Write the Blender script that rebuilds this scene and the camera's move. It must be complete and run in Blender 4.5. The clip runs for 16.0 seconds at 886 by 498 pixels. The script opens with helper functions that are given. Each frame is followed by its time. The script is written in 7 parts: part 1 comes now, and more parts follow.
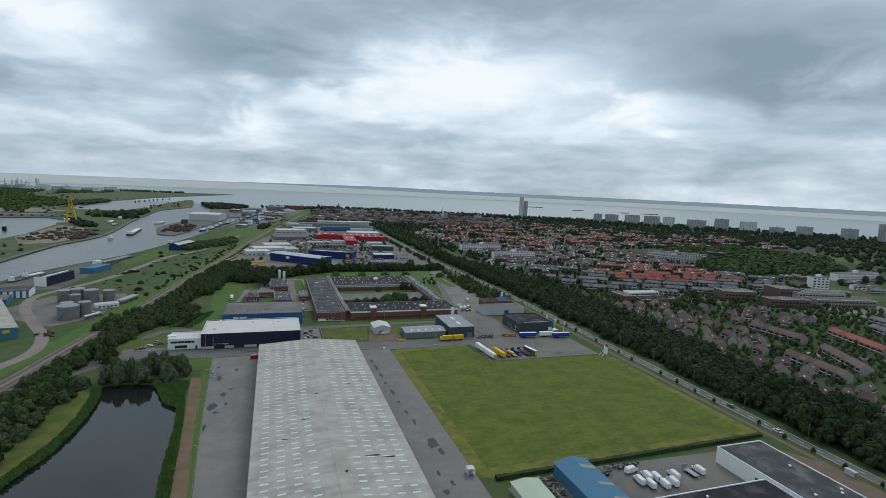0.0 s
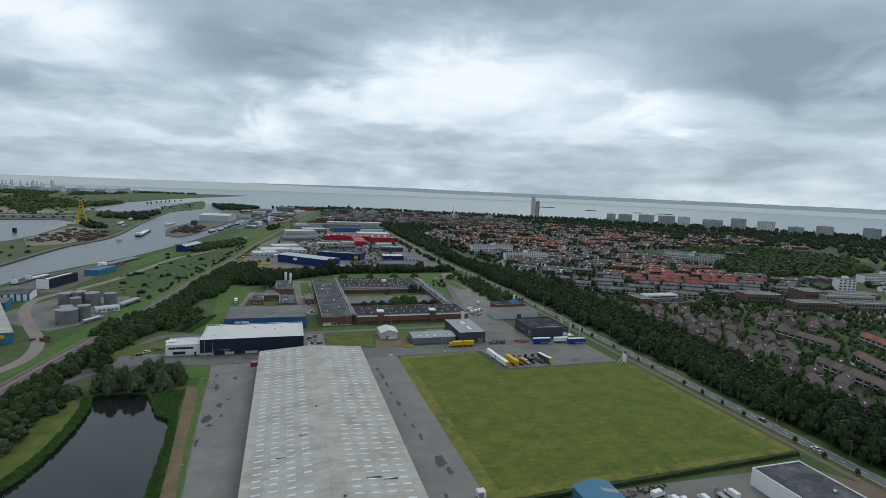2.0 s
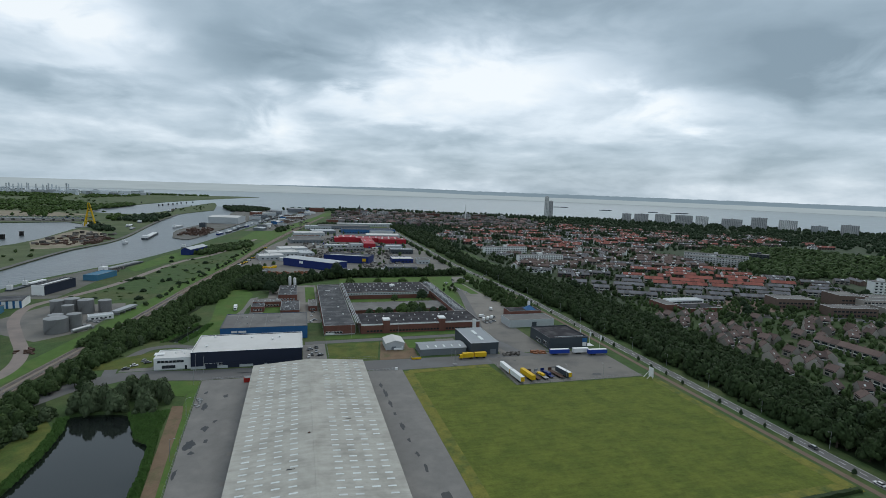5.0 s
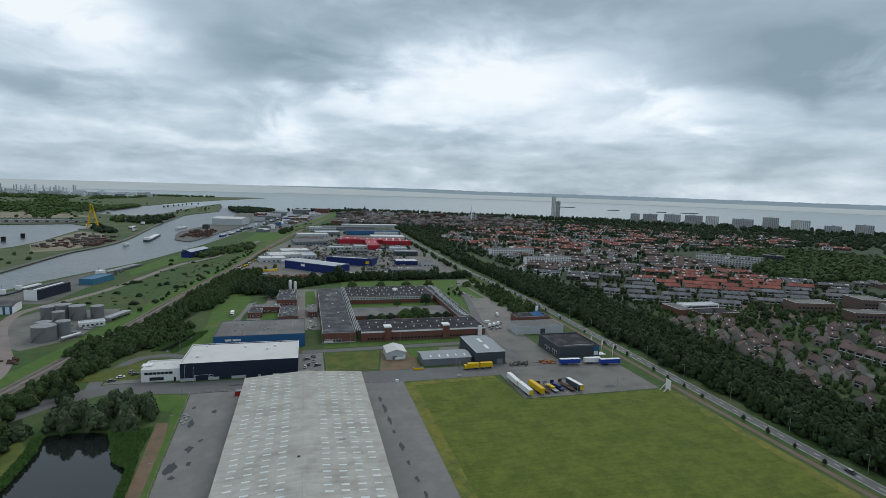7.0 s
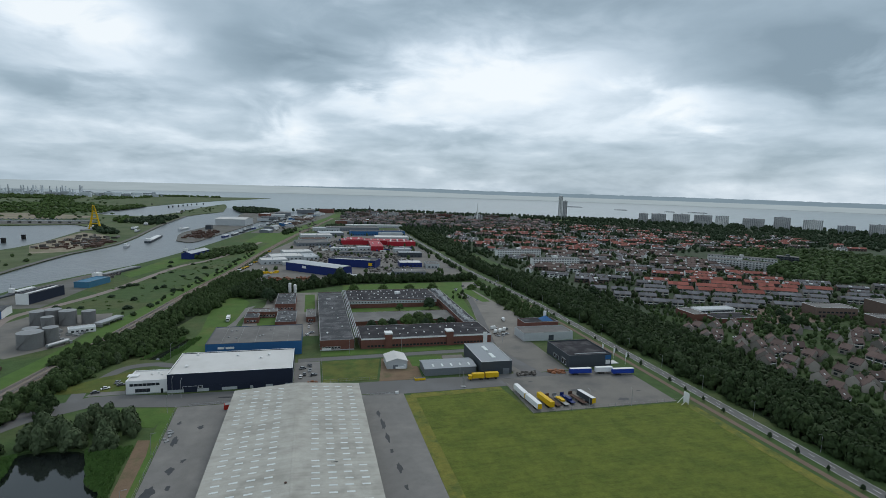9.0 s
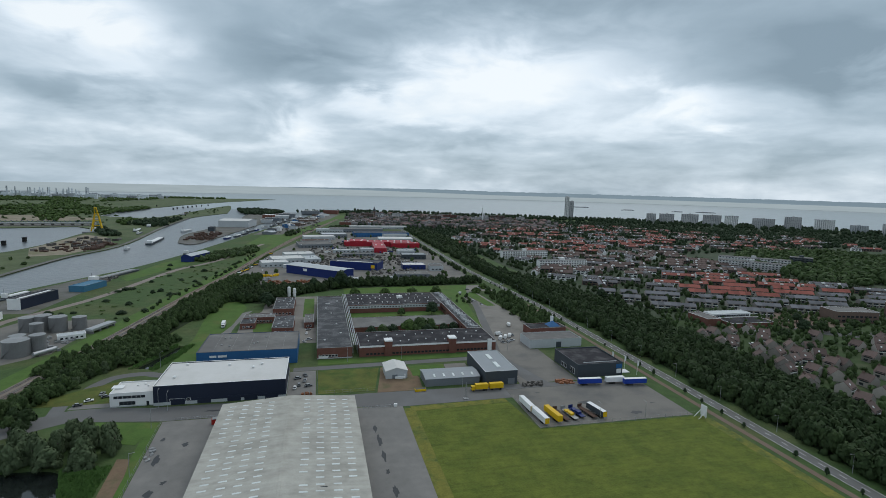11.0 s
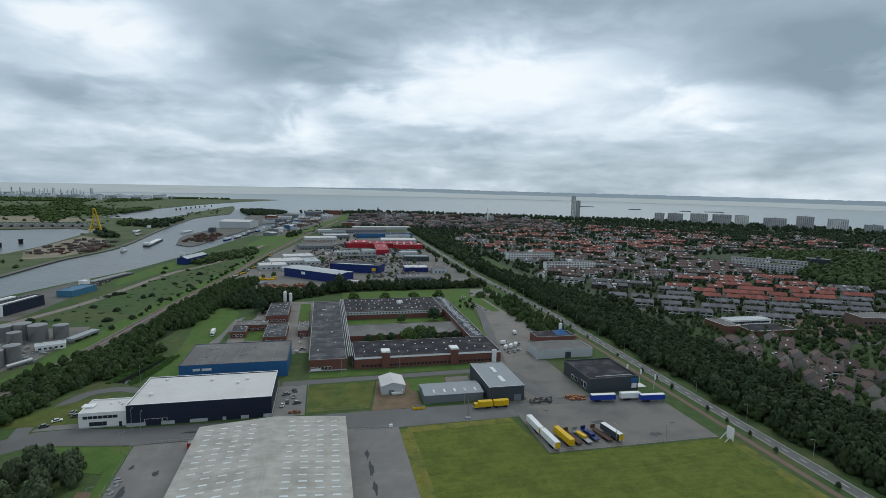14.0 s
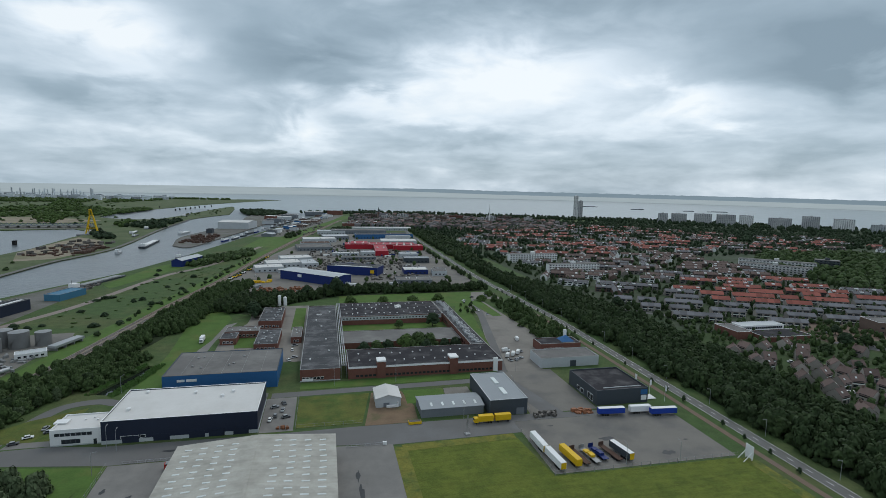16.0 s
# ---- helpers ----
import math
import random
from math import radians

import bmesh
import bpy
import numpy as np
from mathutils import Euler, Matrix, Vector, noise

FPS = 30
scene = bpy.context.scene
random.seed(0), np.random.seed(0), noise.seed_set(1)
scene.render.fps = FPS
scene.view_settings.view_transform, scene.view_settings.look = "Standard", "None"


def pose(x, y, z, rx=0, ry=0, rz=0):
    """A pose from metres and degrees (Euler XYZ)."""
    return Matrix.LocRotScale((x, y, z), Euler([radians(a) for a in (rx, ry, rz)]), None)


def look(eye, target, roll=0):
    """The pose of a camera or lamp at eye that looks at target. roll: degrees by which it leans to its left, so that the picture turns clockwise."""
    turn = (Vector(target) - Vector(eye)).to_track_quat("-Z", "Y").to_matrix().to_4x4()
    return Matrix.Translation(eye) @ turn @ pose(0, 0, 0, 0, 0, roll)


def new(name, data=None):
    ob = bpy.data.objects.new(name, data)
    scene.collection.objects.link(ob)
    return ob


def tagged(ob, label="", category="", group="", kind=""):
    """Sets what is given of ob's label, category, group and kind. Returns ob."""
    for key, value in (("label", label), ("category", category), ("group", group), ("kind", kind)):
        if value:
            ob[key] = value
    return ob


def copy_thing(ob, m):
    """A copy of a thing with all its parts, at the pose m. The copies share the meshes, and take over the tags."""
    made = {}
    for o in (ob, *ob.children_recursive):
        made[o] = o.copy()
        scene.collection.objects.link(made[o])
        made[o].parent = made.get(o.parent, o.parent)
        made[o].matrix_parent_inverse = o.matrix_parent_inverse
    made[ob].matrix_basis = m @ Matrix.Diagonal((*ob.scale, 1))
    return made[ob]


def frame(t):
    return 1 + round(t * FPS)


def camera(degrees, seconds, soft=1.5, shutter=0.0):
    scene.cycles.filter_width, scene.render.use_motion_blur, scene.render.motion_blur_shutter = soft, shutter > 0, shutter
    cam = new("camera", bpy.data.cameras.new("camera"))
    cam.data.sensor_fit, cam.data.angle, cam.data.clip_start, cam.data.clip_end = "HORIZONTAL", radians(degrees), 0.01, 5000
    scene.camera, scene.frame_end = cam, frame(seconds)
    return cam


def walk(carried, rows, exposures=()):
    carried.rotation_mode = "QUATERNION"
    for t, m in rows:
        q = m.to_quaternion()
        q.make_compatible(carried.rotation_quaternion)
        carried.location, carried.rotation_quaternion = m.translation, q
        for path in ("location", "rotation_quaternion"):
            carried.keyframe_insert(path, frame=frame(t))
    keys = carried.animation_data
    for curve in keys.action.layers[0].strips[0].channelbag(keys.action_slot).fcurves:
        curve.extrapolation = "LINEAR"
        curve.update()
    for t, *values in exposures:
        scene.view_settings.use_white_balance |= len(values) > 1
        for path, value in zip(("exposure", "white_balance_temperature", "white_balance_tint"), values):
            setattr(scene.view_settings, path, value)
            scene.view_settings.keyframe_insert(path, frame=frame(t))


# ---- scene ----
cam = camera(80.83, 16.0, soft=0.7)
PATH = [
    (0, (-0.48, -1.56, 111.87), (30.671, 92.695, 99.798), 2.62),
    (0.5, (1.04, 2.09, 111.55), (31.655, 96.519, 99.475), 2.59),
    (1, (2.62, 5.96, 111.24), (32.732, 100.551, 99.171), 2.53),
    (1.5, (4.28, 10.00, 110.94), (33.895, 104.748, 98.872), 2.46),
    (2, (5.99, 14.16, 110.65), (35.080, 109.075, 98.583), 2.39),
    (2.5, (7.69, 18.39, 110.41), (36.225, 113.469, 98.338), 2.31),
    (3, (9.32, 22.60, 110.24), (37.350, 117.828, 98.177), 2.24),
    (3.5, (10.86, 26.73, 110.14), (38.510, 122.077, 98.088), 2.17),
    (4, (12.36, 30.82, 110.07), (39.716, 126.243, 98.008), 2.13),
    (6.5, (20.35, 51.26, 110.36), (46.263, 147.087, 98.288), 1.85),
    (7, (21.98, 55.53, 110.53), (47.578, 151.436, 98.457), 1.83),
    (7.5, (23.57, 59.72, 110.67), (48.913, 155.701, 98.601), 1.81),
    (8, (25.11, 63.84, 110.74), (50.211, 159.884, 98.650), 1.79),
    (8.5, (26.63, 67.91, 110.69), (51.443, 164.027, 98.579), 1.76),
    (9, (28.17, 71.94, 110.58), (52.634, 168.135, 98.434), 1.71),
    (11.5, (35.81, 90.07, 110.53), (58.956, 186.601, 98.468), 1.46),
    (12, (37.17, 93.84, 110.53), (60.116, 190.421, 98.454), 1.44),
    (12.5, (38.56, 97.49, 110.51), (61.328, 194.104, 98.415), 1.40),
    (13, (39.95, 100.98, 110.51), (62.563, 197.627, 98.376), 1.37),
    (13.5, (41.25, 104.47, 110.52), (63.713, 201.151, 98.377), 1.34),
    (14, (42.42, 108.19, 110.58), (64.748, 204.900, 98.436), 1.32),
    (14.5, (43.53, 112.21, 110.66), (65.781, 208.941, 98.513), 1.32),
    (15, (44.76, 116.31, 110.72), (66.954, 213.058, 98.562), 1.31),
    (15.5, (46.19, 120.14, 110.75), (68.313, 216.903, 98.585), 1.29),
    (16, (47.80, 123.40, 110.75), (69.804, 220.187, 98.594), 1.26),
]
walk(cam, [(t, look(eye, target, roll)) for t, eye, target, roll in PATH], exposures=((0, 0.0, 6350, 9), (16, 0.0, 6350, 9)))
# END PATH

# ---- world, sun, exposure ----
world = bpy.data.worlds.new("overcast_sky")
scene.world = world
world.use_nodes = True
wn, wl = world.node_tree.nodes, world.node_tree.links
wn.clear()


def wmath(op, a, b=None, c=None):
    n = wn.new("ShaderNodeMath")
    n.operation = op
    for i, v in enumerate((a, b, c)):
        if v is None:
            continue
        if isinstance(v, (int, float)):
            n.inputs[i].default_value = v
        else:
            wl.new(v, n.inputs[i])
    return n.outputs[0]


SUN_EL, SUN_AZ = 48.0, 35.0
wtc = wn.new("ShaderNodeTexCoord")
wsep = wn.new("ShaderNodeSeparateXYZ")
wl.new(wtc.outputs["Generated"], wsep.inputs[0])
dx, dy, dz = wsep.outputs
dzc = wmath("MAXIMUM", dz, 0.0)
den = wmath("ADD", dzc, 0.16)
comb = wn.new("ShaderNodeCombineXYZ")
wl.new(wmath("DIVIDE", dx, den), comb.inputs[0])
wl.new(wmath("DIVIDE", dy, den), comb.inputs[1])


wscl = wn.new("ShaderNodeVectorMath")
wscl.operation = "MULTIPLY"
wscl.inputs[1].default_value = (1.0, 1.0, 2.3)
wl.new(wtc.outputs["Generated"], wscl.inputs[0])


def wnoise(scale, detail, rough, dist, w, flat=True):
    n = wn.new("ShaderNodeTexNoise")
    n.noise_dimensions = "4D"
    n.inputs["W"].default_value = w
    for k, v in (("Scale", scale), ("Detail", detail), ("Roughness", rough), ("Distortion", dist)):
        n.inputs[k].default_value = v
    wl.new(comb.outputs[0] if flat else wscl.outputs[0], n.inputs["Vector"])
    return n.outputs["Fac"]


n_mid = wnoise(6.5, 6, 0.52, 0.5, 4.1, False)
n_fine = wnoise(3.2, 5, 0.5, 0.3, 7.7)
wlow = wn.new("ShaderNodeVectorMath")
wlow.operation = "MULTIPLY"
wlow.inputs[1].default_value = (1.0, 1.0, 3.8)
wl.new(wtc.outputs["Generated"], wlow.inputs[0])
n_low = wn.new("ShaderNodeTexNoise")
for k_, v_ in (("Scale", 7.5), ("Detail", 7), ("Roughness", 0.55), ("Distortion", 0.15)):
    n_low.inputs[k_].default_value = v_
wl.new(wlow.outputs[0], n_low.inputs["Vector"])
az = wmath("MULTIPLY", wmath("ARCTAN2", dx, dy), 57.2958)
el = wmath("MULTIPLY", wmath("ARCSINE", dz), 57.2958)
azw = wmath("ADD", az, wmath("MULTIPLY", wmath("SUBTRACT", n_mid, 0.5), 16.0))
elw = wmath("ADD", el, wmath("MULTIPLY", wmath("SUBTRACT", n_mid, 0.5), -7.0))
elw = wmath("ADD", elw, wmath("MULTIPLY", wmath("SUBTRACT", n_fine, 0.5), 2.5))
cover = wmath("ADD", 0.60, wmath("MULTIPLY", wmath("SUBTRACT", n_mid, 0.5), 0.56))
cover = wmath("ADD", cover, wmath("MULTIPLY", wmath("SUBTRACT", n_fine, 0.5), 0.20))
# broad cloud masses: azimuth, elevation, half widths, weight
for a, e, sa, se, w in ((20, 11.0, 10, 2.6, 0.42), (9, 8.0, 8, 2.0, 0.25), (38, 8.6, 6, 1.6, 0.30), (30, 6.5, 12, 1.5, 0.16), (-18, 12.5, 6, 2.2, 0.45),
                        (-4, 13.0, 8, 3.6, -0.36), (4, 10.0, 5, 1.4, -0.2), (50, 11.6, 10, 3.0, -0.50), (22, 20.0, 34, 4.0, -0.30), (-20, 8.0, 8, 1.6, -0.26),
                        (-2, 5.6, 3, 1.4, 0.25), (14, 5.2, 9, 1.0, -0.16), (46, 4.2, 12, 1.2, -0.12), (-10, 3.6, 14, 1.0, 0.12), (20, 1.6, 60, 1.4, -0.10), (46, 15.5, 14, 2.6, -0.16), (-18, 9.2, 7, 1.1, 0.20), (38, 7.4, 4, 0.8, 0.18), (54, 6.4, 6, 0.9, -0.14)):
    u = wmath("DIVIDE", wmath("SUBTRACT", azw, a), sa)
    v = wmath("DIVIDE", wmath("SUBTRACT", elw, e), se)
    r2 = wmath("ADD", wmath("MULTIPLY", u, u), wmath("MULTIPLY", v, v))
    g = wmath("EXPONENT", wmath("MULTIPLY", r2, -1.0))
    cover = wmath("ADD", cover, wmath("MULTIPLY", g, 1.2 * w))
lowband = wn.new("ShaderNodeMapRange")
wl.new(el, lowband.inputs[0])
lowband.inputs[1].default_value, lowband.inputs[2].default_value = 2.0, 12.0
lowband.inputs[3].default_value, lowband.inputs[4].default_value = 0.75, 0.15
cover = wmath("ADD", cover, wmath("MULTIPLY", wmath("SUBTRACT", n_low.outputs["Fac"], 0.5), lowband.outputs[0]))
# an overcast sky brightens towards the zenith
zen = wn.new("ShaderNodeMapRange")
wl.new(el, zen.inputs[0])
zen.inputs[1].default_value, zen.inputs[2].default_value = 20, 60
zen.inputs[3].default_value, zen.inputs[4].default_value = 0.0, 0.10
cover = wmath("ADD", cover, zen.outputs[0])
ramp = wn.new("ShaderNodeValToRGB")
wl.new(cover, ramp.inputs[0])
el0 = ramp.color_ramp.elements
el0[0].position, el0[0].color = 0.12, (0.235, 0.315, 0.378, 1)
el0[1].position, el0[1].color = 1.0, (0.92, 0.965, 0.99, 1)
for p_, c_ in ((0.36, (0.345, 0.44, 0.515, 1)), (0.60, (0.525, 0.625, 0.71, 1)), (0.82, (0.765, 0.85, 0.925, 1))):
    e_ = ramp.color_ramp.elements.new(p_)
    e_.color = c_
sky = wn.new("ShaderNodeTexSky")
sky.sky_type = "NISHITA"
sky.sun_disc = False
sky.sun_elevation, sky.sun_rotation = radians(SUN_EL), radians(SUN_AZ)
skys = wn.new("ShaderNodeVectorMath")
skys.operation = "SCALE"
skys.inputs["Scale"].default_value = 0.10
wl.new(sky.outputs[0], skys.inputs[0])
mixw = wn.new("ShaderNodeMixRGB")
mixw.inputs[0].default_value = 0.06
wl.new(ramp.outputs[0], mixw.inputs[1])
wl.new(skys.outputs[0], mixw.inputs[2])
bg = wn.new("ShaderNodeBackground")
bg.inputs["Strength"].default_value = 1.0
wl.new(mixw.outputs[0], bg.inputs[0])
wout = wn.new("ShaderNodeOutputWorld")
wl.new(bg.outputs[0], wout.inputs[0])

sun_data = bpy.data.lights.new("sun", "SUN")
sun_data.energy, sun_data.angle, sun_data.color = 0.85, radians(25), (1.0, 0.95, 0.88)
sun = new("sun", sun_data)
sa_, se_ = radians(SUN_AZ), radians(SUN_EL)
sun.matrix_world = look((0, 0, 300), (-300 * math.sin(sa_) * math.cos(se_), -300 * math.cos(sa_) * math.cos(se_), 300 - 300 * math.sin(se_)))

# ---- materials ----
M = {}


def mat(name, base, rough=0.8, var=0.18, scale=0.5, fine=6.0, metal=0.0, bump=0.0, rnd=0.0, alt=None, altw=0.5, island=False, spec=0.2, wave=None, alt_scale=None, streak=None):
    """Base colour varied by a broad and a fine noise in metres; alt is a second colour in broad patches."""
    m = bpy.data.materials.new(name)
    m.use_nodes = True
    nt = m.node_tree
    N, L = nt.nodes, nt.links
    b = N["Principled BSDF"]
    b.inputs["Roughness"].default_value, b.inputs["Metallic"].default_value = rough, metal
    b.inputs["Specular IOR Level"].default_value = spec
    geo = N.new("ShaderNodeNewGeometry")

    def tex(s, d, r=0.55):
        n = N.new("ShaderNodeTexNoise")
        n.inputs["Scale"].default_value, n.inputs["Detail"].default_value, n.inputs["Roughness"].default_value = s, d, r
        L.new(geo.outputs["Position"], n.inputs["Vector"])
        return n.outputs["Fac"]

    def mth(op, a, b_):
        n = N.new("ShaderNodeMath")
        n.operation = op
        for i, v in enumerate((a, b_)):
            if isinstance(v, (int, float)):
                n.inputs[i].default_value = v
            else:
                L.new(v, n.inputs[i])
        return n.outputs[0]

    broad, small = tex(scale, 5), tex(fine, 3)
    k = mth("ADD", mth("MULTIPLY", mth("SUBTRACT", broad, 0.5), 2.2 * var), mth("MULTIPLY", mth("SUBTRACT", small, 0.5), 1.6 * var))
    if rnd or island:
        if island:
            rv = geo.outputs["Random Per Island"]
        else:
            rv = N.new("ShaderNodeObjectInfo").outputs["Random"]
        k = mth("ADD", k, mth("MULTIPLY", mth("SUBTRACT", rv, 0.5), 2 * (rnd or 0.3)))
    if wave:
        w = N.new("ShaderNodeTexWave")
        w.bands_direction = wave[0]
        w.inputs["Scale"].default_value = wave[1]
        w.inputs["Distortion"].default_value = wave[3] if len(wave) > 3 else 0.0
        w.inputs["Detail"].default_value = 2
        L.new(geo.outputs["Position"], w.inputs["Vector"])
        k = mth("ADD", k, mth("MULTIPLY", mth("SUBTRACT", w.outputs["Fac"], 0.5), wave[2]))
    if streak:
        turn, slow, quick, amount = streak
        mp = N.new("ShaderNodeMapping")
        mp.inputs["Rotation"].default_value = (0, 0, radians(turn))
        mp.inputs["Scale"].default_value = (slow, quick, 0.3)
        L.new(geo.outputs["Position"], mp.inputs["Vector"])
        n = N.new("ShaderNodeTexNoise")
        n.inputs["Scale"].default_value, n.inputs["Detail"].default_value = 1.0, 4
        L.new(mp.outputs[0], n.inputs["Vector"])
        k = mth("ADD", k, mth("MULTIPLY", mth("SUBTRACT", n.outputs["Fac"], 0.5), amount))
    k = mth("ADD", k, 1.0)
    col = N.new("ShaderNodeRGB")
    col.outputs[0].default_value = (*base, 1)
    src = col.outputs[0]
    if alt:
        mx = N.new("ShaderNodeMixRGB")
        mr = N.new("ShaderNodeMapRange")
        L.new(tex(alt_scale or scale * 0.37, 6, 0.62), mr.inputs[0])
        mr.inputs[1].default_value, mr.inputs[2].default_value = 0.62 - 0.3 * altw, 0.82 - 0.3 * altw
        L.new(mr.outputs[0], mx.inputs[0])
        L.new(src, mx.inputs[1])
        mx.inputs[2].default_value = (*alt, 1)
        src = mx.outputs[0]
    vm = N.new("ShaderNodeVectorMath")
    vm.operation = "SCALE"
    L.new(src, vm.inputs[0])
    L.new(k, vm.inputs["Scale"])
    L.new(vm.outputs[0], b.inputs["Base Color"])
    if bump:
        bp = N.new("ShaderNodeBump")
        bp.inputs["Strength"].default_value, bp.inputs["Distance"].default_value = 0.7, bump
        L.new(small, bp.inputs["Height"])
        L.new(bp.outputs[0], b.inputs["Normal"])
    M[name] = m
    return m


mat("rough_grass", (0.052, 0.088, 0.028), 0.9, 0.36, 0.16, 1.2, bump=0.2, alt=(0.078, 0.092, 0.036), altw=0.55, alt_scale=0.02)
mat("meadow", (0.104, 0.126, 0.020), 0.9, 0.34, 0.35, 1.4, bump=0.3, alt=(0.078, 0.102, 0.016), altw=0.7, alt_scale=0.09, streak=(20, 0.07, 0.6, 0.6))
mat("meadow_edge", (0.150, 0.145, 0.030), 0.9, 0.35, 0.3, 1.2, bump=0.1, alt=(0.07, 0.10, 0.025), altw=0.55, alt_scale=0.12)
mat("lawn", (0.068, 0.122, 0.026), 0.9, 0.32, 0.14, 1.1, bump=0.06, alt=(0.10, 0.12, 0.035), altw=0.35)
mat("dry_lawn", (0.098, 0.108, 0.026), 0.9, 0.42, 0.12, 1.2, bump=0.1, alt=(0.058, 0.092, 0.02), altw=0.6, alt_scale=0.09)
mat("reed", (0.080, 0.150, 0.038), 0.9, 0.3, 0.3, 2.0, rnd=0.14, island=True)
mat("asphalt", (0.172, 0.165, 0.155), 0.85, 0.16, 0.25, 2.5, alt=(0.210, 0.200, 0.185), altw=0.5, alt_scale=0.06)
mat("road_asphalt", (0.128, 0.125, 0.122), 0.85, 0.10, 0.1, 2.0, alt=(0.15, 0.15, 0.15), altw=0.4)
mat("dark_stain", (0.040, 0.042, 0.045), 0.5, 0.3, 0.6, 3.0)
mat("concrete", (0.168, 0.157, 0.140), 0.85, 0.12, 0.10, 2.0, alt=(0.120, 0.116, 0.110), altw=0.5)
mat("pale_paving", (0.20, 0.185, 0.165), 0.85, 0.15, 0.15, 2.0, alt=(0.150, 0.140, 0.125), altw=0.5)
mat("brick_paving", (0.150, 0.108, 0.080), 0.85, 0.2, 0.2, 2.5, alt=(0.15, 0.11, 0.09), altw=0.5)
mat("bare_earth", (0.165, 0.115, 0.075), 0.95, 0.25, 0.2, 1.5, bump=0.1, alt=(0.10, 0.10, 0.05), altw=0.4)
mat("sand", (0.235, 0.20, 0.15), 0.95, 0.2, 0.05, 0.6, alt=(0.16, 0.15, 0.09), altw=0.5)
mat("ballast", (0.20, 0.165, 0.135), 0.95, 0.25, 0.3, 3.0, bump=0.06)
mat("quay", (0.135, 0.13, 0.12), 0.85, 0.2, 0.1, 1.0, alt=(0.085, 0.085, 0.06), altw=0.5)
mat("sheet_roof", (0.370, 0.358, 0.318), 0.75, 0.16, 0.3, 1.6, alt=(0.285, 0.274, 0.240), altw=0.55, alt_scale=0.10, streak=(0, 0.06, 0.55, 0.42))
mat("skylight_sheet", (0.55, 0.58, 0.57), 0.5, 0.10, 0.3, 2.0, rnd=0.10)
mat("white_membrane", (0.56, 0.55, 0.53), 0.7, 0.06, 0.08, 1.0, alt=(0.48, 0.47, 0.445), altw=0.4)
mat("white_paint", (0.70, 0.70, 0.69), 0.6, 0.08, 0.2, 2.0)
mat("bitumen", (0.058, 0.060, 0.064), 0.92, 0.16, 0.12, 1.2, alt=(0.125, 0.125, 0.13), altw=0.5, alt_scale=0.12)
mat("bitumen_black", (0.026, 0.025, 0.029), 0.92, 0.14, 0.15, 1.0, alt=(0.075, 0.072, 0.075), altw=0.5, alt_scale=0.12)
mat("gravel_roof", (0.135, 0.130, 0.125), 0.9, 0.16, 0.15, 2.0, alt=(0.19, 0.185, 0.175), altw=0.5)
mat("navy_cladding", (0.020, 0.026, 0.045), 0.45, 0.12, 0.1, 1.0, wave=("X", 1.0, 0.10))
mat("blue_cladding", (0.030, 0.110, 0.255), 0.5, 0.10, 0.1, 1.0, wave=("X", 0.9, 0.10))
mat("deep_blue", (0.012, 0.026, 0.125), 0.45, 0.12, 0.1, 1.0)
mat("sky_blue_cladding", (0.050, 0.155, 0.245), 0.55, 0.12, 0.1, 1.0)
mat("grey_cladding", (0.150, 0.165, 0.18), 0.5, 0.10, 0.1, 1.0, wave=("X", 1.1, 0.10))
mat("dark_cladding", (0.052, 0.062, 0.072), 0.5, 0.10, 0.1, 1.0, wave=("X", 1.1, 0.12))
mat("pale_cladding", (0.42, 0.44, 0.45), 0.55, 0.10, 0.1, 1.0, wave=("X", 1.1, 0.08))
mat("steel_roof", (0.235, 0.255, 0.27), 0.5, 0.08, 0.1, 1.5, wave=("Y", 1.0, 0.06))
mat("red_cladding", (0.33, 0.018, 0.03), 0.5, 0.12, 0.1, 1.0)
mat("red_brick", (0.150, 0.066, 0.050), 0.85, 0.2, 0.4, 4.0, alt=(0.16, 0.075, 0.06), altw=0.5)
mat("brown_brick", (0.135, 0.095, 0.078), 0.85, 0.2, 0.4, 4.0, rnd=0.12)
mat("buff_brick", (0.27, 0.245, 0.22), 0.85, 0.18, 0.4, 4.0, rnd=0.35)
mat("red_tile", (0.250, 0.083, 0.064), 0.8, 0.18, 0.3, 2.5, rnd=0.22)
mat("brown_tile", (0.125, 0.088, 0.078), 0.8, 0.18, 0.3, 2.5, rnd=0.25)
mat("grey_tile", (0.135, 0.135, 0.145), 0.8, 0.15, 0.3, 2.5, rnd=0.25)
mat("glass_dark", (0.025, 0.03, 0.035), 0.12, 0.1, 0.3, 2.0, spec=0.6)
mat("steel", (0.36, 0.37, 0.38), 0.45, 0.12, 0.4, 3.0, metal=0.5)
mat("dull_steel", (0.26, 0.265, 0.265), 0.55, 0.15, 0.3, 2.0, metal=0.3)
mat("yellow_paint", (0.60, 0.38, 0.012), 0.5, 0.10, 0.3, 2.0)
mat("blue_tarp", (0.018, 0.050, 0.29), 0.5, 0.12, 0.3, 2.0)
mat("red_paint", (0.38, 0.030, 0.022), 0.5, 0.12, 0.3, 2.0)
mat("orange_paint", (0.27, 0.115, 0.06), 0.6, 0.2, 0.3, 2.0, rnd=0.3)
mat("rubber", (0.02, 0.02, 0.02), 0.8, 0.1, 0.5, 4.0)
mat("rust", (0.085, 0.052, 0.040), 0.85, 0.25, 0.3, 2.0)
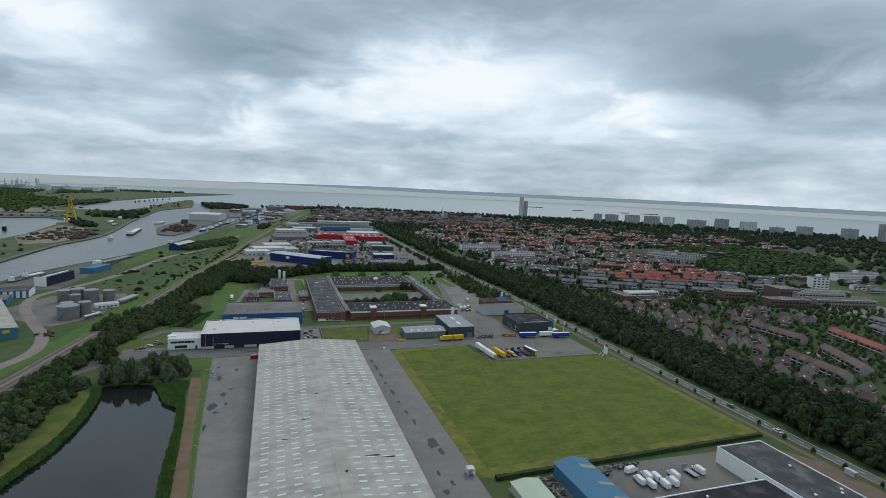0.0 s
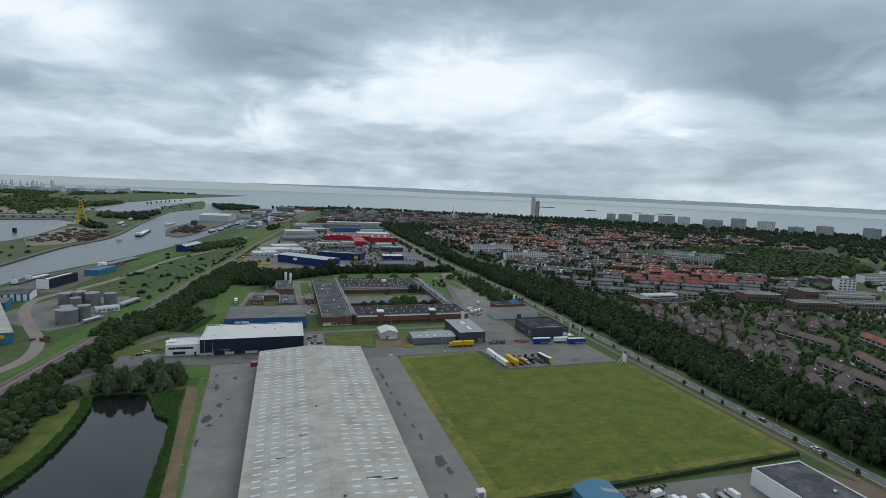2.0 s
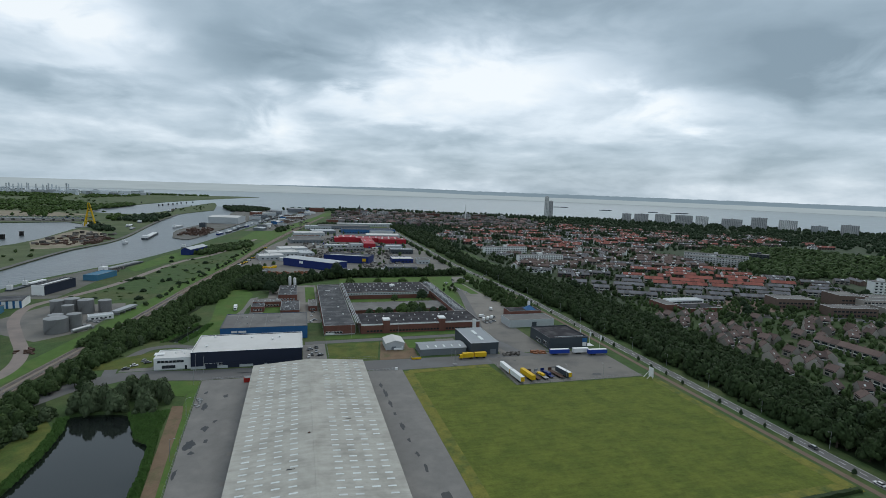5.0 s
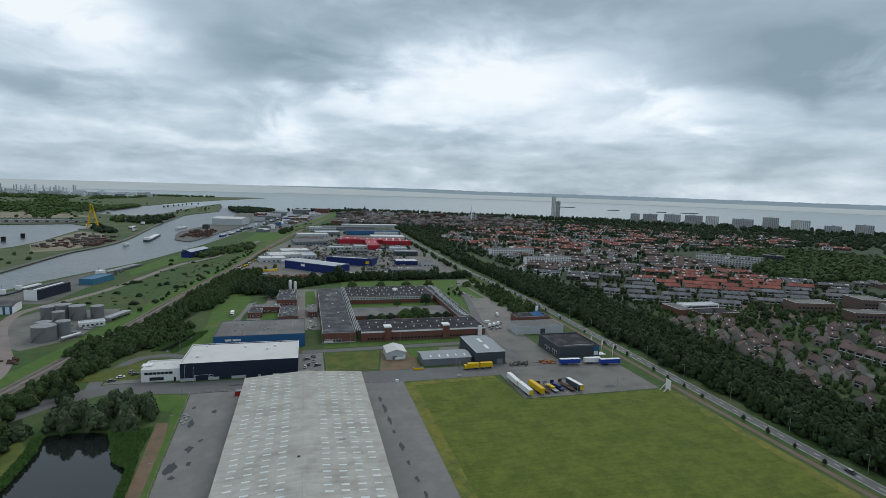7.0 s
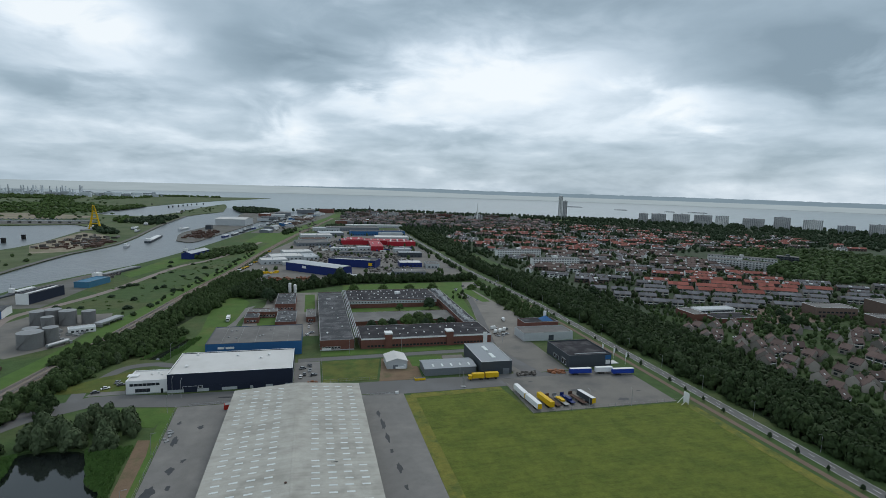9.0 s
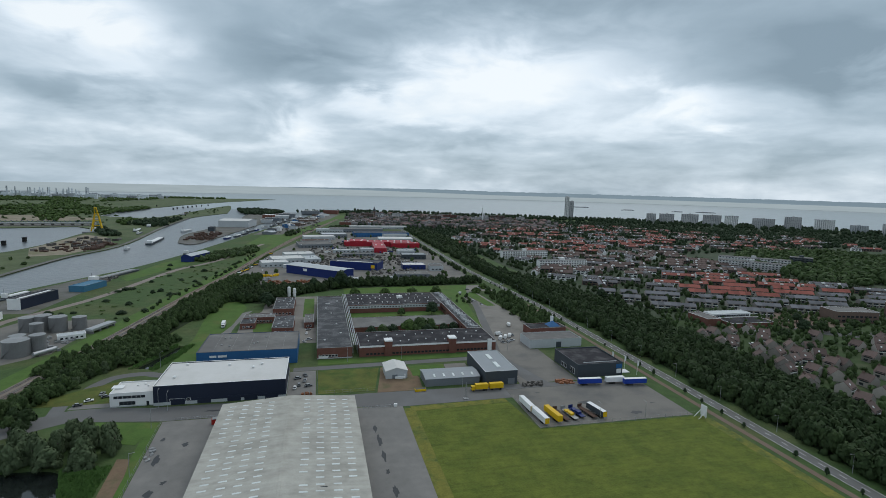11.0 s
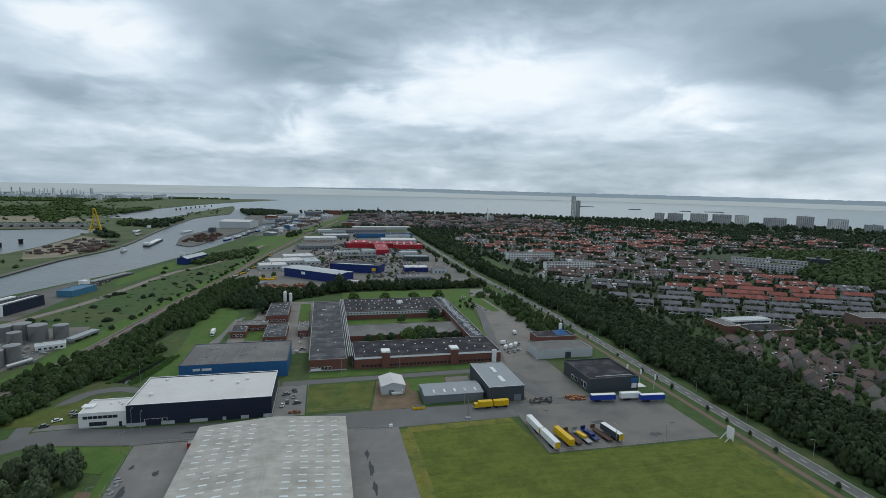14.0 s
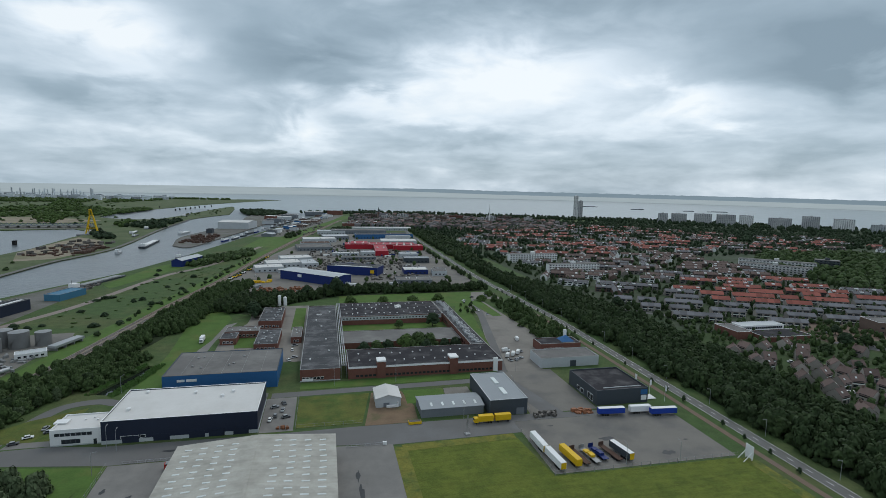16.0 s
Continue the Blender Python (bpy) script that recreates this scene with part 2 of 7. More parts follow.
mat("scrap", (0.12, 0.11, 0.10), 0.8, 0.3, 0.3, 2.0, rnd=0.6, island=True)
mat("leaf", (0.029, 0.048, 0.017), 0.8, 0.35, 0.10, 1.2, rnd=0.22, island=True, alt=(0.039, 0.060, 0.020), altw=0.4, alt_scale=0.09)
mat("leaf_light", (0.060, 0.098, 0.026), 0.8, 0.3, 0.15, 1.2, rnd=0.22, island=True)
mat("leaf_willow", (0.072, 0.098, 0.048), 0.8, 0.3, 0.15, 1.2, rnd=0.22, island=True)
mat("leaf_dark", (0.028, 0.047, 0.022), 0.8, 0.3, 0.10, 1.2, rnd=0.22, island=True)
mat("leaf_mid", (0.052, 0.082, 0.027), 0.8, 0.32, 0.10, 1.2, rnd=0.22, island=True, alt=(0.040, 0.066, 0.022), altw=0.5, alt_scale=0.06)
# olive scrub of the spit, made paler and greyer to stand for haze
mat("hazed_scrub", (0.088, 0.108, 0.052), 0.95, 0.4, 0.03, 0.25, bump=0.2, alt=(0.060, 0.088, 0.036), altw=0.55, alt_scale=0.012)
mat("bark", (0.07, 0.058, 0.045), 0.9, 0.25, 1.0, 6.0)
mat("town_mix", (0.110, 0.104, 0.104), 0.85, 0.2, 0.02, 0.2, rnd=0.55, island=True, alt=(0.16, 0.085, 0.07), altw=0.5, alt_scale=0.02)
mat("flat_concrete", (0.46, 0.46, 0.46), 0.8, 0.1, 0.05, 0.5, rnd=0.15)
mat("far_industry", (0.42, 0.45, 0.47), 0.8, 0.2, 0.02, 0.3, rnd=0.45, island=True)
mat("car_paint", (0.30, 0.31, 0.32), 0.3, 0.05, 0.3, 2.0, rnd=0.9, spec=0.5)


mat("pink_paving", (0.235, 0.195, 0.175), 0.9, 0.14, 0.15, 2.0, alt=(0.19, 0.165, 0.15), altw=0.5)
mat("pale_green", (0.40, 0.46, 0.36), 0.6, 0.10, 0.1, 1.0)
mat("garden", (0.044, 0.070, 0.025), 0.95, 0.35, 0.12, 0.9, alt=(0.075, 0.075, 0.045), altw=0.35, alt_scale=0.06)
mat("tank_grey", (0.185, 0.185, 0.182), 0.6, 0.15, 0.15, 1.0, metal=0.1)
# wood floor colour with the shade under the crowns painted in
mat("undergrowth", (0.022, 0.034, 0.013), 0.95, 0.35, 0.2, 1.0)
mat("town_ground", (0.052, 0.066, 0.040), 0.9, 0.35, 0.04, 0.3, alt=(0.032, 0.054, 0.022), altw=0.6, alt_scale=0.03)


def water_mat(name, base, rough, bump, scale):
    # the colour mottling paints the light and dark of ripples
    m = mat(name, base, rough, 0.32, 0.02, 0.22, spec=0.5)
    nt = m.node_tree
    N, L = nt.nodes, nt.links
    geo = N.new("ShaderNodeNewGeometry")
    n = N.new("ShaderNodeTexNoise")
    n.inputs["Scale"].default_value, n.inputs["Detail"].default_value = scale, 4
    L.new(geo.outputs["Position"], n.inputs["Vector"])
    bp = N.new("ShaderNodeBump")
    bp.inputs["Strength"].default_value, bp.inputs["Distance"].default_value = 0.5, bump
    L.new(n.outputs["Fac"], bp.inputs["Height"])
    L.new(bp.outputs[0], N["Principled BSDF"].inputs["Normal"])
    return m


water_mat("water", (0.072, 0.085, 0.092), 0.30, 1.2, 0.16)
water_mat("sea_water", (0.235, 0.272, 0.28), 0.35, 0.5, 0.1)
water_mat("pond_water", (0.012, 0.015, 0.014), 0.06, 0.012, 0.8)


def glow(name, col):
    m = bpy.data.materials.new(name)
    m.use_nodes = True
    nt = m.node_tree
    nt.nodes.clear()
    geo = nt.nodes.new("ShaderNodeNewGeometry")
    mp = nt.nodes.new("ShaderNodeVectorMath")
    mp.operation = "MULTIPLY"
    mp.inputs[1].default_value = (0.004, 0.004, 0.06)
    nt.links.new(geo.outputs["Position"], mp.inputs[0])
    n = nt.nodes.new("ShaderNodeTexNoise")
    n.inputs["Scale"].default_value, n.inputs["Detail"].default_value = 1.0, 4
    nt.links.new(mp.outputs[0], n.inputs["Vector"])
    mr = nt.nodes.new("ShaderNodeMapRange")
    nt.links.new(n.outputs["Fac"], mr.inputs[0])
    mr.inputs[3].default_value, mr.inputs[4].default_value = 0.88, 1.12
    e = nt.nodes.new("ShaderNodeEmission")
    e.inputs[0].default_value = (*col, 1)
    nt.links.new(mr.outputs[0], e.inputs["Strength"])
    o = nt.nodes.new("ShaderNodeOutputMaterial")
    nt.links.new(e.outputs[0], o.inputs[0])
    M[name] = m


# emission colours for the backdrops: daylight and distance haze are already mixed in
glow("sea_glow", (0.345, 0.405, 0.43))
glow("coast_haze_glow", (0.20, 0.265, 0.31))

# ---- mesh helpers ----
from mathutils.geometry import tessellate_polygon


def mesh_of(name, bm, material):
    me = bpy.data.meshes.new(name)
    bm.normal_update()
    bm.to_mesh(me)
    bm.free()
    me.materials.append(M[material])
    return me


def part(name, bm, material, parent=None, label="", at=None):
    ob = new(name, mesh_of(name, bm, material) if isinstance(bm, bmesh.types.BMesh) else bm)
    if parent is not None:
        ob.parent = parent
    if at is not None:
        ob.matrix_basis = at
    if label:
        ob["label"] = label
    return ob


def box(bm, x0, x1, y0, y1, z0, z1):
    vs = [bm.verts.new((x, y, z)) for z in (z0, z1) for x, y in ((x0, y0), (x1, y0), (x1, y1), (x0, y1))]
    for f in ((3, 2, 1, 0), (4, 5, 6, 7), (0, 1, 5, 4), (1, 2, 6, 5), (2, 3, 7, 6), (3, 0, 4, 7)):
        bm.faces.new([vs[i] for i in f])
    return bm


def boxes(*rows):
    bm = bmesh.new()
    for r in rows:
        box(bm, *r)
    return bm


def cyl(bm, x, y, z0, z1, r0, r1=None, n=12, cap=True):
    r1 = r0 if r1 is None else r1
    a = [bm.verts.new((x + r0 * math.cos(2 * math.pi * i / n), y + r0 * math.sin(2 * math.pi * i / n), z0)) for i in range(n)]
    b = [bm.verts.new((x + r1 * math.cos(2 * math.pi * i / n), y + r1 * math.sin(2 * math.pi * i / n), z1)) for i in range(n)]
    for i in range(n):
        bm.faces.new((a[i], a[(i + 1) % n], b[(i + 1) % n], b[i]))
    if cap:
        bm.faces.new(b)
        bm.faces.new(a[::-1])
    return bm


def beam(bm, p, q, w):
    """A square bar from p to q."""
    p, q = Vector(p), Vector(q)
    d = (q - p).normalized()
    s = d.cross(Vector((0, 0, 1)))
    s = s.normalized() if s.length > 1e-4 else Vector((1, 0, 0))
    u = s.cross(d)
    vs = [bm.verts.new(c + s * a * w / 2 + u * b * w / 2) for c in (p, q) for a, b in ((-1, -1), (1, -1), (1, 1), (-1, 1))]
    for f in ((3, 2, 1, 0), (4, 5, 6, 7), (0, 1, 5, 4), (1, 2, 6, 5), (2, 3, 7, 6), (3, 0, 4, 7)):
        bm.faces.new([vs[i] for i in f])


def prism(pts, z0, z1):
    """An upright prism on a polygon given anticlockwise or clockwise."""
    bm = bmesh.new()
    area = sum(a[0] * b[1] - b[0] * a[1] for a, b in zip(pts, pts[1:] + pts[:1]))
    pts = pts if area > 0 else pts[::-1]
    lo = [bm.verts.new((x, y, z0)) for x, y in pts]
    hi = [bm.verts.new((x, y, z1)) for x, y in pts]
    n = len(pts)
    for i in range(n):
        bm.faces.new((lo[i], lo[(i + 1) % n], hi[(i + 1) % n], hi[i]))
    for tri in tessellate_polygon([[Vector((x, y, 0)) for x, y in pts]]):
        a, b, c = (Vector((*pts[i], 0)) for i in tri)
        try:
            bm.faces.new([hi[i] for i in (tri if (b - a).cross(c - a).z > 0 else tri[::-1])])
        except ValueError:
            pass
    return bm


def surface(name, pts, z, material, label, depth=0.25):
    ob = part(name, prism(pts, z - depth, z), material)
    return tagged(ob, label, name.split("_")[0], kind="structure")


def thing(name, label, category, at, group="", kind=""):
    e = new(name)
    e.matrix_basis = at
    e.empty_display_size = 0.5
    return tagged(e, label, category, group, kind)


def strip(pts, w):
    """The outline of a band of width w along a line."""
    left, right = [], []
    for i, p in enumerate(pts):
        a, b = Vector(pts[max(i - 1, 0)]), Vector(pts[min(i + 1, len(pts) - 1)])
        d = (b - a).normalized()
        n = Vector((-d.y, d.x))
        left.append(tuple(Vector(p) + n * w / 2))
        right.append(tuple(Vector(p) - n * w / 2))
    return left + right[::-1]


def ribbon(bm, pts, w, z0, z1, off=0.0):
    """A raised band along a line, in segments."""
    o = strip(pts, w + 0) if not off else strip([tuple(p) for p in shift(pts, off)], w)
    n = len(pts)
    L_, R_ = o[:n], o[n:][::-1]
    vl = [(bm.verts.new((*L_[i], z0)), bm.verts.new((*L_[i], z1)), bm.verts.new((*R_[i], z1)), bm.verts.new((*R_[i], z0))) for i in range(n)]
    for i in range(n - 1):
        a, b = vl[i], vl[i + 1]
        for j in range(3):
            bm.faces.new((a[j], b[j], b[j + 1], a[j + 1]))
    return bm


def shift(pts, off):
    out = []
    for i, p in enumerate(pts):
        a, b = Vector(pts[max(i - 1, 0)]), Vector(pts[min(i + 1, len(pts) - 1)])
        d = (b - a).normalized()
        out.append(tuple(Vector(p) + Vector((-d.y, d.x)) * off))
    return out


def smooth_line(pts, n=6):
    """Catmull-Rom through the points."""
    P = [Vector(p) for p in pts]
    P = [2 * P[0] - P[1]] + P + [2 * P[-1] - P[-2]]
    out = []
    for i in range(1, len(P) - 2):
        for k in range(n):
            t = k / n
            a, b, c, d = P[i - 1], P[i], P[i + 1], P[i + 2]
            out.append(tuple(0.5 * (2 * b + (c - a) * t + (2 * a - 5 * b + 4 * c - d) * t * t + (3 * b - a - 3 * c + d) * t ** 3)))
    out.append(tuple(P[-2]))
    return out


# ---- land and water ----

bm = bmesh.new()
cyl(bm, 40, 100, -1.9, -1.3, 4850, n=96)
tagged(part("water", bm, "water"), "grey-green estuary and canal water under an overcast sky", "water", kind="structure")

SEA = [(-300, 2250), (100, 2000), (450, 1800), (900, 1560), (1250, 1300), (1480, 1100), (2400, 300)]
SEA += [(40 + 4830 * math.sin(radians(a)), 100 + 4830 * math.cos(radians(a))) for a in range(100, -41, -4)]
tagged(part("water_estuary", prism(SEA, -1.6, -1.22), "sea_water"), "pale silty estuary water reaching the horizon", "water", kind="structure")
# self-lit wall and strip standing in for the far sea and hazy coast
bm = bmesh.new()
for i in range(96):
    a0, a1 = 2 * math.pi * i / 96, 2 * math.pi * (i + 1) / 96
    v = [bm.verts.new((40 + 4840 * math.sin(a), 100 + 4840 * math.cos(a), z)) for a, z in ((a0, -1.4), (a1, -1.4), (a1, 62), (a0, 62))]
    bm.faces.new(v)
tagged(part("backdrop_sea", bm, "sea_glow"), "glowing backdrop wall of far open water", "backdrop", kind="structure")
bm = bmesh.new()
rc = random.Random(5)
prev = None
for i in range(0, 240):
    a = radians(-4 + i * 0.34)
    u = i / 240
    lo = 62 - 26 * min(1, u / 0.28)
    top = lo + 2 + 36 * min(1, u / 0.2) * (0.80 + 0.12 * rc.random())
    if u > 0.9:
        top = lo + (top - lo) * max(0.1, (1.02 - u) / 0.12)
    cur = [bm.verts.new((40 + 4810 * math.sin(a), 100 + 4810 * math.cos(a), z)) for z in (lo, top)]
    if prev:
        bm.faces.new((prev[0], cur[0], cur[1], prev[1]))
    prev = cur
tagged(part("backdrop_coast", bm, "coast_haze_glow"), "glowing blue-grey backdrop of a low coast, haze in its colour", "backdrop", kind="structure")

BANK = smooth_line([(-262, -700), (-262, 300), (-252, 600), (-230, 690), (-189, 790), (-163, 895), (-139, 1020), (-80, 1380), (20, 1930), (66, 2190)], 4)
MAIN = BANK + [(156, 2230), (315, 2180), (516, 2052), (728, 2005), (909, 1900), (1078, 1835), (1260, 1740), (1420, 1640), (1550, 1520), (1700, 1370), (1950, 1150), (2500, 600), (3600, -700), (1500, -1500), (-262, -1500)]
POND = smooth_line([(-96, 120), (-93, 185), (-91, 207), (-88.2, 218), (-85.8, 224), (-83.3, 235), (-82.2, 250), (-81.5, 263), (-82.2, 280), (-84, 290), (-86, 301), (-72, 302.5), (-60, 298), (-54.5, 283), (-51, 273), (-43.6, 265), (-41.7, 243.5), (-40.6, 225), (-40.3, 210), (-38.5, 190), (-37.5, 150), (-39, 120)], 3)
DRAIN = [(-70, 412), (-66, 424), (-60, 440), (-56, 454), (-52, 452), (-54, 438), (-58, 424), (-62, 410)]
SPIT = smooth_line([(-303, 300), (-303, 782), (-299, 897), (-292, 928), (-277, 1059), (-308, 1402), (-322, 1720), (-262, 1960)], 4) + \
    smooth_line([(-300, 2300), (-345, 2507), (-379, 2134), (-400, 1760), (-470, 1700), (-595, 1839), (-548, 2351), (-429, 2858), (-285, 3247), (-215, 3420)], 4) + \
    [(-330, 3480), (-700, 3380), (-1000, 3600), (-2200, 3900), (-3600, 2900), (-3600, 300)]
DOCK = [(-407, 1304), (-412, 1214), (-395, 1041), (-399, 964), (-430, 860), (-1500, 700), (-1500, 1290), (-599, 1351), (-485, 1395)]
ISLE = smooth_line([(-204, 1072), (-172, 1047), (-154, 1160), (-130, 1335), (-98, 1587), (-40, 1860), (-60, 2000), (-130, 2040), (-190, 1880), (-178, 1600), (-203, 1380), (-226, 1213), (-204, 1072)], 3)[:-1]


def land(name, outer, holes, material, label):
    bm = bmesh.new()
    loops = [[Vector((x, y, 0)) for x, y in lp] for lp in [outer] + holes]
    flat = [v for lp in loops for v in lp]
    vs = [bm.verts.new(v) for v in flat]
    for tri in tessellate_polygon(loops):
        a, b, c = (flat[i] for i in tri)
        if (b - a).cross(c - a).z < 0:
            tri = tri[::-1]
        try:
            bm.faces.new([vs[i] for i in tri])
        except ValueError:
            pass
    k = 0
    for lp in loops:
        n = len(lp)
        low = [bm.verts.new((v.x, v.y, -2.5)) for v in lp]
        for i in range(n):
            j = (i + 1) % n
            bm.faces.new((vs[k + i], vs[k + j], low[j], low[i]))
        k += n
    bmesh.ops.recalc_face_normals(bm, faces=bm.faces[:])
    ob = part(name, bm, material)
    return tagged(ob, label, "ground", kind="structure")


land("ground", MAIN, [POND, DRAIN], "rough_grass", "flat ground with rough mown grass")
land("ground_spit", SPIT, [DOCK], "hazed_scrub", "low grassy spit between canal and dock")
land("ground_pier", ISLE, [], "quay", "low harbour pier with quay edge")
for nm, lp in (("pond", POND), ("drain", DRAIN)):
    bm = prism([(40 + 0 + x - 40, y) for x, y in lp], -1.6, -1.15)
    tagged(part("water_" + nm, bm, "pond_water"), "still dark pond water mirroring the sky", "water", kind="structure")

# ---- ground surfaces ----
surface("field", [(77, 331), (130, 333), (134, 298), (217, 297), (221, 260), (224, 178), (150, 175), (80, 173), (76, 250)], 0.06, "meadow", "broad mown green meadow with faint mowing stripes")
for pts in ([(76, 172), (82, 172), (81, 330), (75.5, 332)], [(80, 171), (224, 174), (224, 181), (82, 178.5)], [(218, 181), (224, 181), (222.5, 296), (217.5, 296)], [(80, 327), (130, 329), (130, 334), (79, 332.5)]):
    surface("verge", pts, 0.085 + 0.008 * pts[0][1] / 100, "meadow_edge", "yellowish long grass along the meadow's edge")
surface("yard_lorry", [(134.5, 299), (217, 298.6), (217, 345), (134.5, 345)], 0.07, "concrete", "wide worn concrete lorry yard")
surface("pavement_west", [(-24.5, 130), (-7, 130), (-7, 336), (-35, 336), (-31.6, 263), (-29, 218), (-26.7, 186)], 0.07, "asphalt", "grey asphalt apron beside the warehouse with patches")
surface("pavement_east", [(51, 130), (76, 130), (75.5, 334), (51, 336)], 0.07, "asphalt", "grey asphalt apron with dark damp patches")
surface("road_front", [(-130, 300), (-118, 318), (-100, 345), (-80, 356), (-63, 356.5), (-44, 353), (20, 352), (60, 353), (135, 352), (135, 345.2), (135, 334.5), (75, 333.5), (51, 337), (-35, 336.5), (-75, 343), (-95, 330), (-112, 305), (-124, 290)], 0.05, "road_asphalt", "grey asphalt road in front of the halls")
surface("road_estate", [(135, 345.2), (217, 345.2), (217, 349), (163, 351), (152, 400), (150, 409), (140, 409), (146, 385), (152, 352), (135, 352)], 0.055, "road_asphalt", "asphalt road between the halls")
surface("road_back", [(20, 392), (140, 396), (140, 402), (20, 398.5)], 0.05, "road_asphalt", "narrow asphalt service road")
surface("pavement_plot", [(145.5, 352), (182, 352), (182, 410), (152, 410)], 0.045, "concrete", "paved plot with stored goods")
surface("pavement_carpark", [(155, 410), (176, 410), (222, 441), (222, 446), (205, 470), (200, 530), (196, 600), (176, 600), (176, 545), (155, 445)], 0.05, "pale_paving", "pale paved car park beside the factory")
surface("road_car_park", strip(smooth_line([(151, 409), (158, 440), (170, 500), (181, 560), (186, 606)], 5), 6.0), 0.075, "road_asphalt", "asphalt road past the car park")
surface("lawn_car_park", [(152.5, 446), (157.5, 446), (179, 600), (170, 600), (153.5, 540)], 0.1, "lawn", "narrow lawn between factory and car park")
surface("lawn_car_park_north", [(188, 540), (196, 540), (194, 600), (180, 600)], 0.1, "lawn", "grass island in the car park")
surface("pavement_small_car_park", [(185, 606), (217, 606), (219, 640), (190, 640)], 0.05, "pale_paving", "small pale car park")
surface("pavement_works", [(-22, 447.8), (33, 447.8), (33, 600), (-12, 600), (-12, 545), (-24, 500)], 0.04, "pale_paving", "paved works yard between brick buildings")
surface("pavement_hall", [(18.3, 354), (33, 354), (33, 391.8), (18.3, 391.8)], 0.05, "asphalt", "dark asphalt loading yard beside the hall")
surface("lawn_front", [(34, 356), (64, 356), (70, 391), (34, 391)], 0.09, "dry_lawn", "yellow-green unmown lawn plot")
surface("lawn_factory", [(34, 401), (148, 403), (148, 409.5), (34, 410)], 0.09, "lawn", "bright mown lawn strip in front of the brick factory")
surface("lawn_shed", [(88, 374), (108, 374), (110, 391), (88, 391)], 0.09, "lawn", "small bright lawn")
surface("pavement_slabs", [(108.5, 374), (124, 374), (124, 391), (110.5, 391)], 0.09, "pale_paving", "pale concrete slab yard")
surface("earth_shed", [(65, 353), (90, 353), (91, 371), (87, 391), (71, 391), (68, 371)], 0.08, "bare_earth", "bare brown earth round the shed")
surface("lawn_court_south", [(60, 446), (139, 446), (139, 467), (60, 467)], 0.08, "lawn", "courtyard lawn")
surface("lawn_court_north", [(60, 499), (139, 499), (139, 527), (60, 527)], 0.08, "lawn", "courtyard lawn")
surface("lawn_works", [(-12, 480), (2, 480), (2, 504), (-16, 504)], 0.09, "lawn", "bright mown lawn beside brick buildings")
surface("lawn_works_north", [(22, 520), (31, 520), (31, 590), (22, 590)], 0.09, "lawn", "narrow mown lawn")
surface("lawn_north", [(60, 580), (180, 580), (196, 640), (60, 640)], 0.08, "lawn", "open mown lawn behind the factory")
surface("lawn_west", [(-52, 410), (-38, 410), (-38, 460), (-30, 500), (-26, 560), (-42, 600), (-56, 560), (-50, 470)], 0.08, "lawn", "bright mown bank beside the trees")
surface("lawn_pond", [(-72, 325), (-40, 315), (-36, 335), (-72, 341)], 0.11, "lawn", "mown lawn by the pond")
surface("lawn_ditch", [(-31, 130), (-24.7, 130), (-26.9, 186), (-29.2, 218), (-31.8, 263), (-35.2, 335), (-40, 335), (-37, 285), (-34, 240)], 0.08, "lawn", "narrow green verge with a ditch")
surface("lawn_corner", [(-100, 362), (-66, 362), (-64, 395), (-84, 384), (-96, 372)], 0.07, "dry_lawn", "grass corner beside the road")
surface("path_dirt", [(-33, 130), (-25, 130), (-28.2, 185), (-31.4, 219), (-33.8, 251), (-36, 290), (-38, 303), (-43, 304), (-42, 292), (-38.8, 252), (-36.5, 224), (-34.8, 198), (-33.8, 187)], 0.12, "bare_earth", "reddish brown dirt track")
surface("pavement_office", [(-82, 357), (-64, 357), (-64, 378), (-78, 378)], 0.06, "asphalt", "small asphalt car park beside the office")
LANE = smooth_line([(18, 396.5), (-44, 397), (-61.4, 402.1), (-74.3, 399), (-80.1, 389.9), (-83.4, 375.5), (-86.6, 364.3), (-84.6, 349.3)], 5)


def off_lane(x, y):
    return min((x - a) ** 2 + (y - b) ** 2 for a, b in LANE) > 42


surface("road_lane", strip(LANE, 6.5), 0.065, "road_asphalt", "narrow curving asphalt lane")
surface("path_works", [(-37, 408), (-35.8, 448.5), (-33, 500), (-28, 540), (-20, 548), (-22, 538), (-27, 500), (-29, 448.5)], 0.06, "asphalt", "narrow asphalt lane behind the blue hall")
surface("path_cycle", strip([(227.5, -200), (227.5, 190), (227.5, 300), (229, 440), (228, 560)], 3.0), 0.07, "brick_paving", "reddish brown paved cycle path")
ROAD = [(236, -300), (236, 150), (237, 300), (238, 440), (238.5, 530), (233, 630), (228, 740), (229, 940), (231, 1160), (236, 1400)]
surface("road_main", strip(smooth_line(ROAD, 5), 6.6), 0.06, "road_asphalt", "long straight two-lane asphalt road")
bm = bmesh.new()
ys = -250
while ys < 1100:
    p = Vector((np.interp(ys, [r[1] for r in ROAD], [r[0] for r in ROAD]), ys))
    box(bm, p.x - 0.12, p.x + 0.12, ys, ys + 3, 0.05, 0.075)
    ys += 9
tagged(part("road_markings", bm, "white_paint"), "white dashed centre line on the road", "marking", kind="structure")
bm = bmesh.new()
for o in (-3.0, 3.0):
    ribbon(bm, [(x + o, y) for x, y in smooth_line(ROAD, 5)], 0.15, 0.03, 0.075)
tagged(part("road_edge_lines", bm, "white_paint"), "white edge lines of the road", "marking", kind="structure")
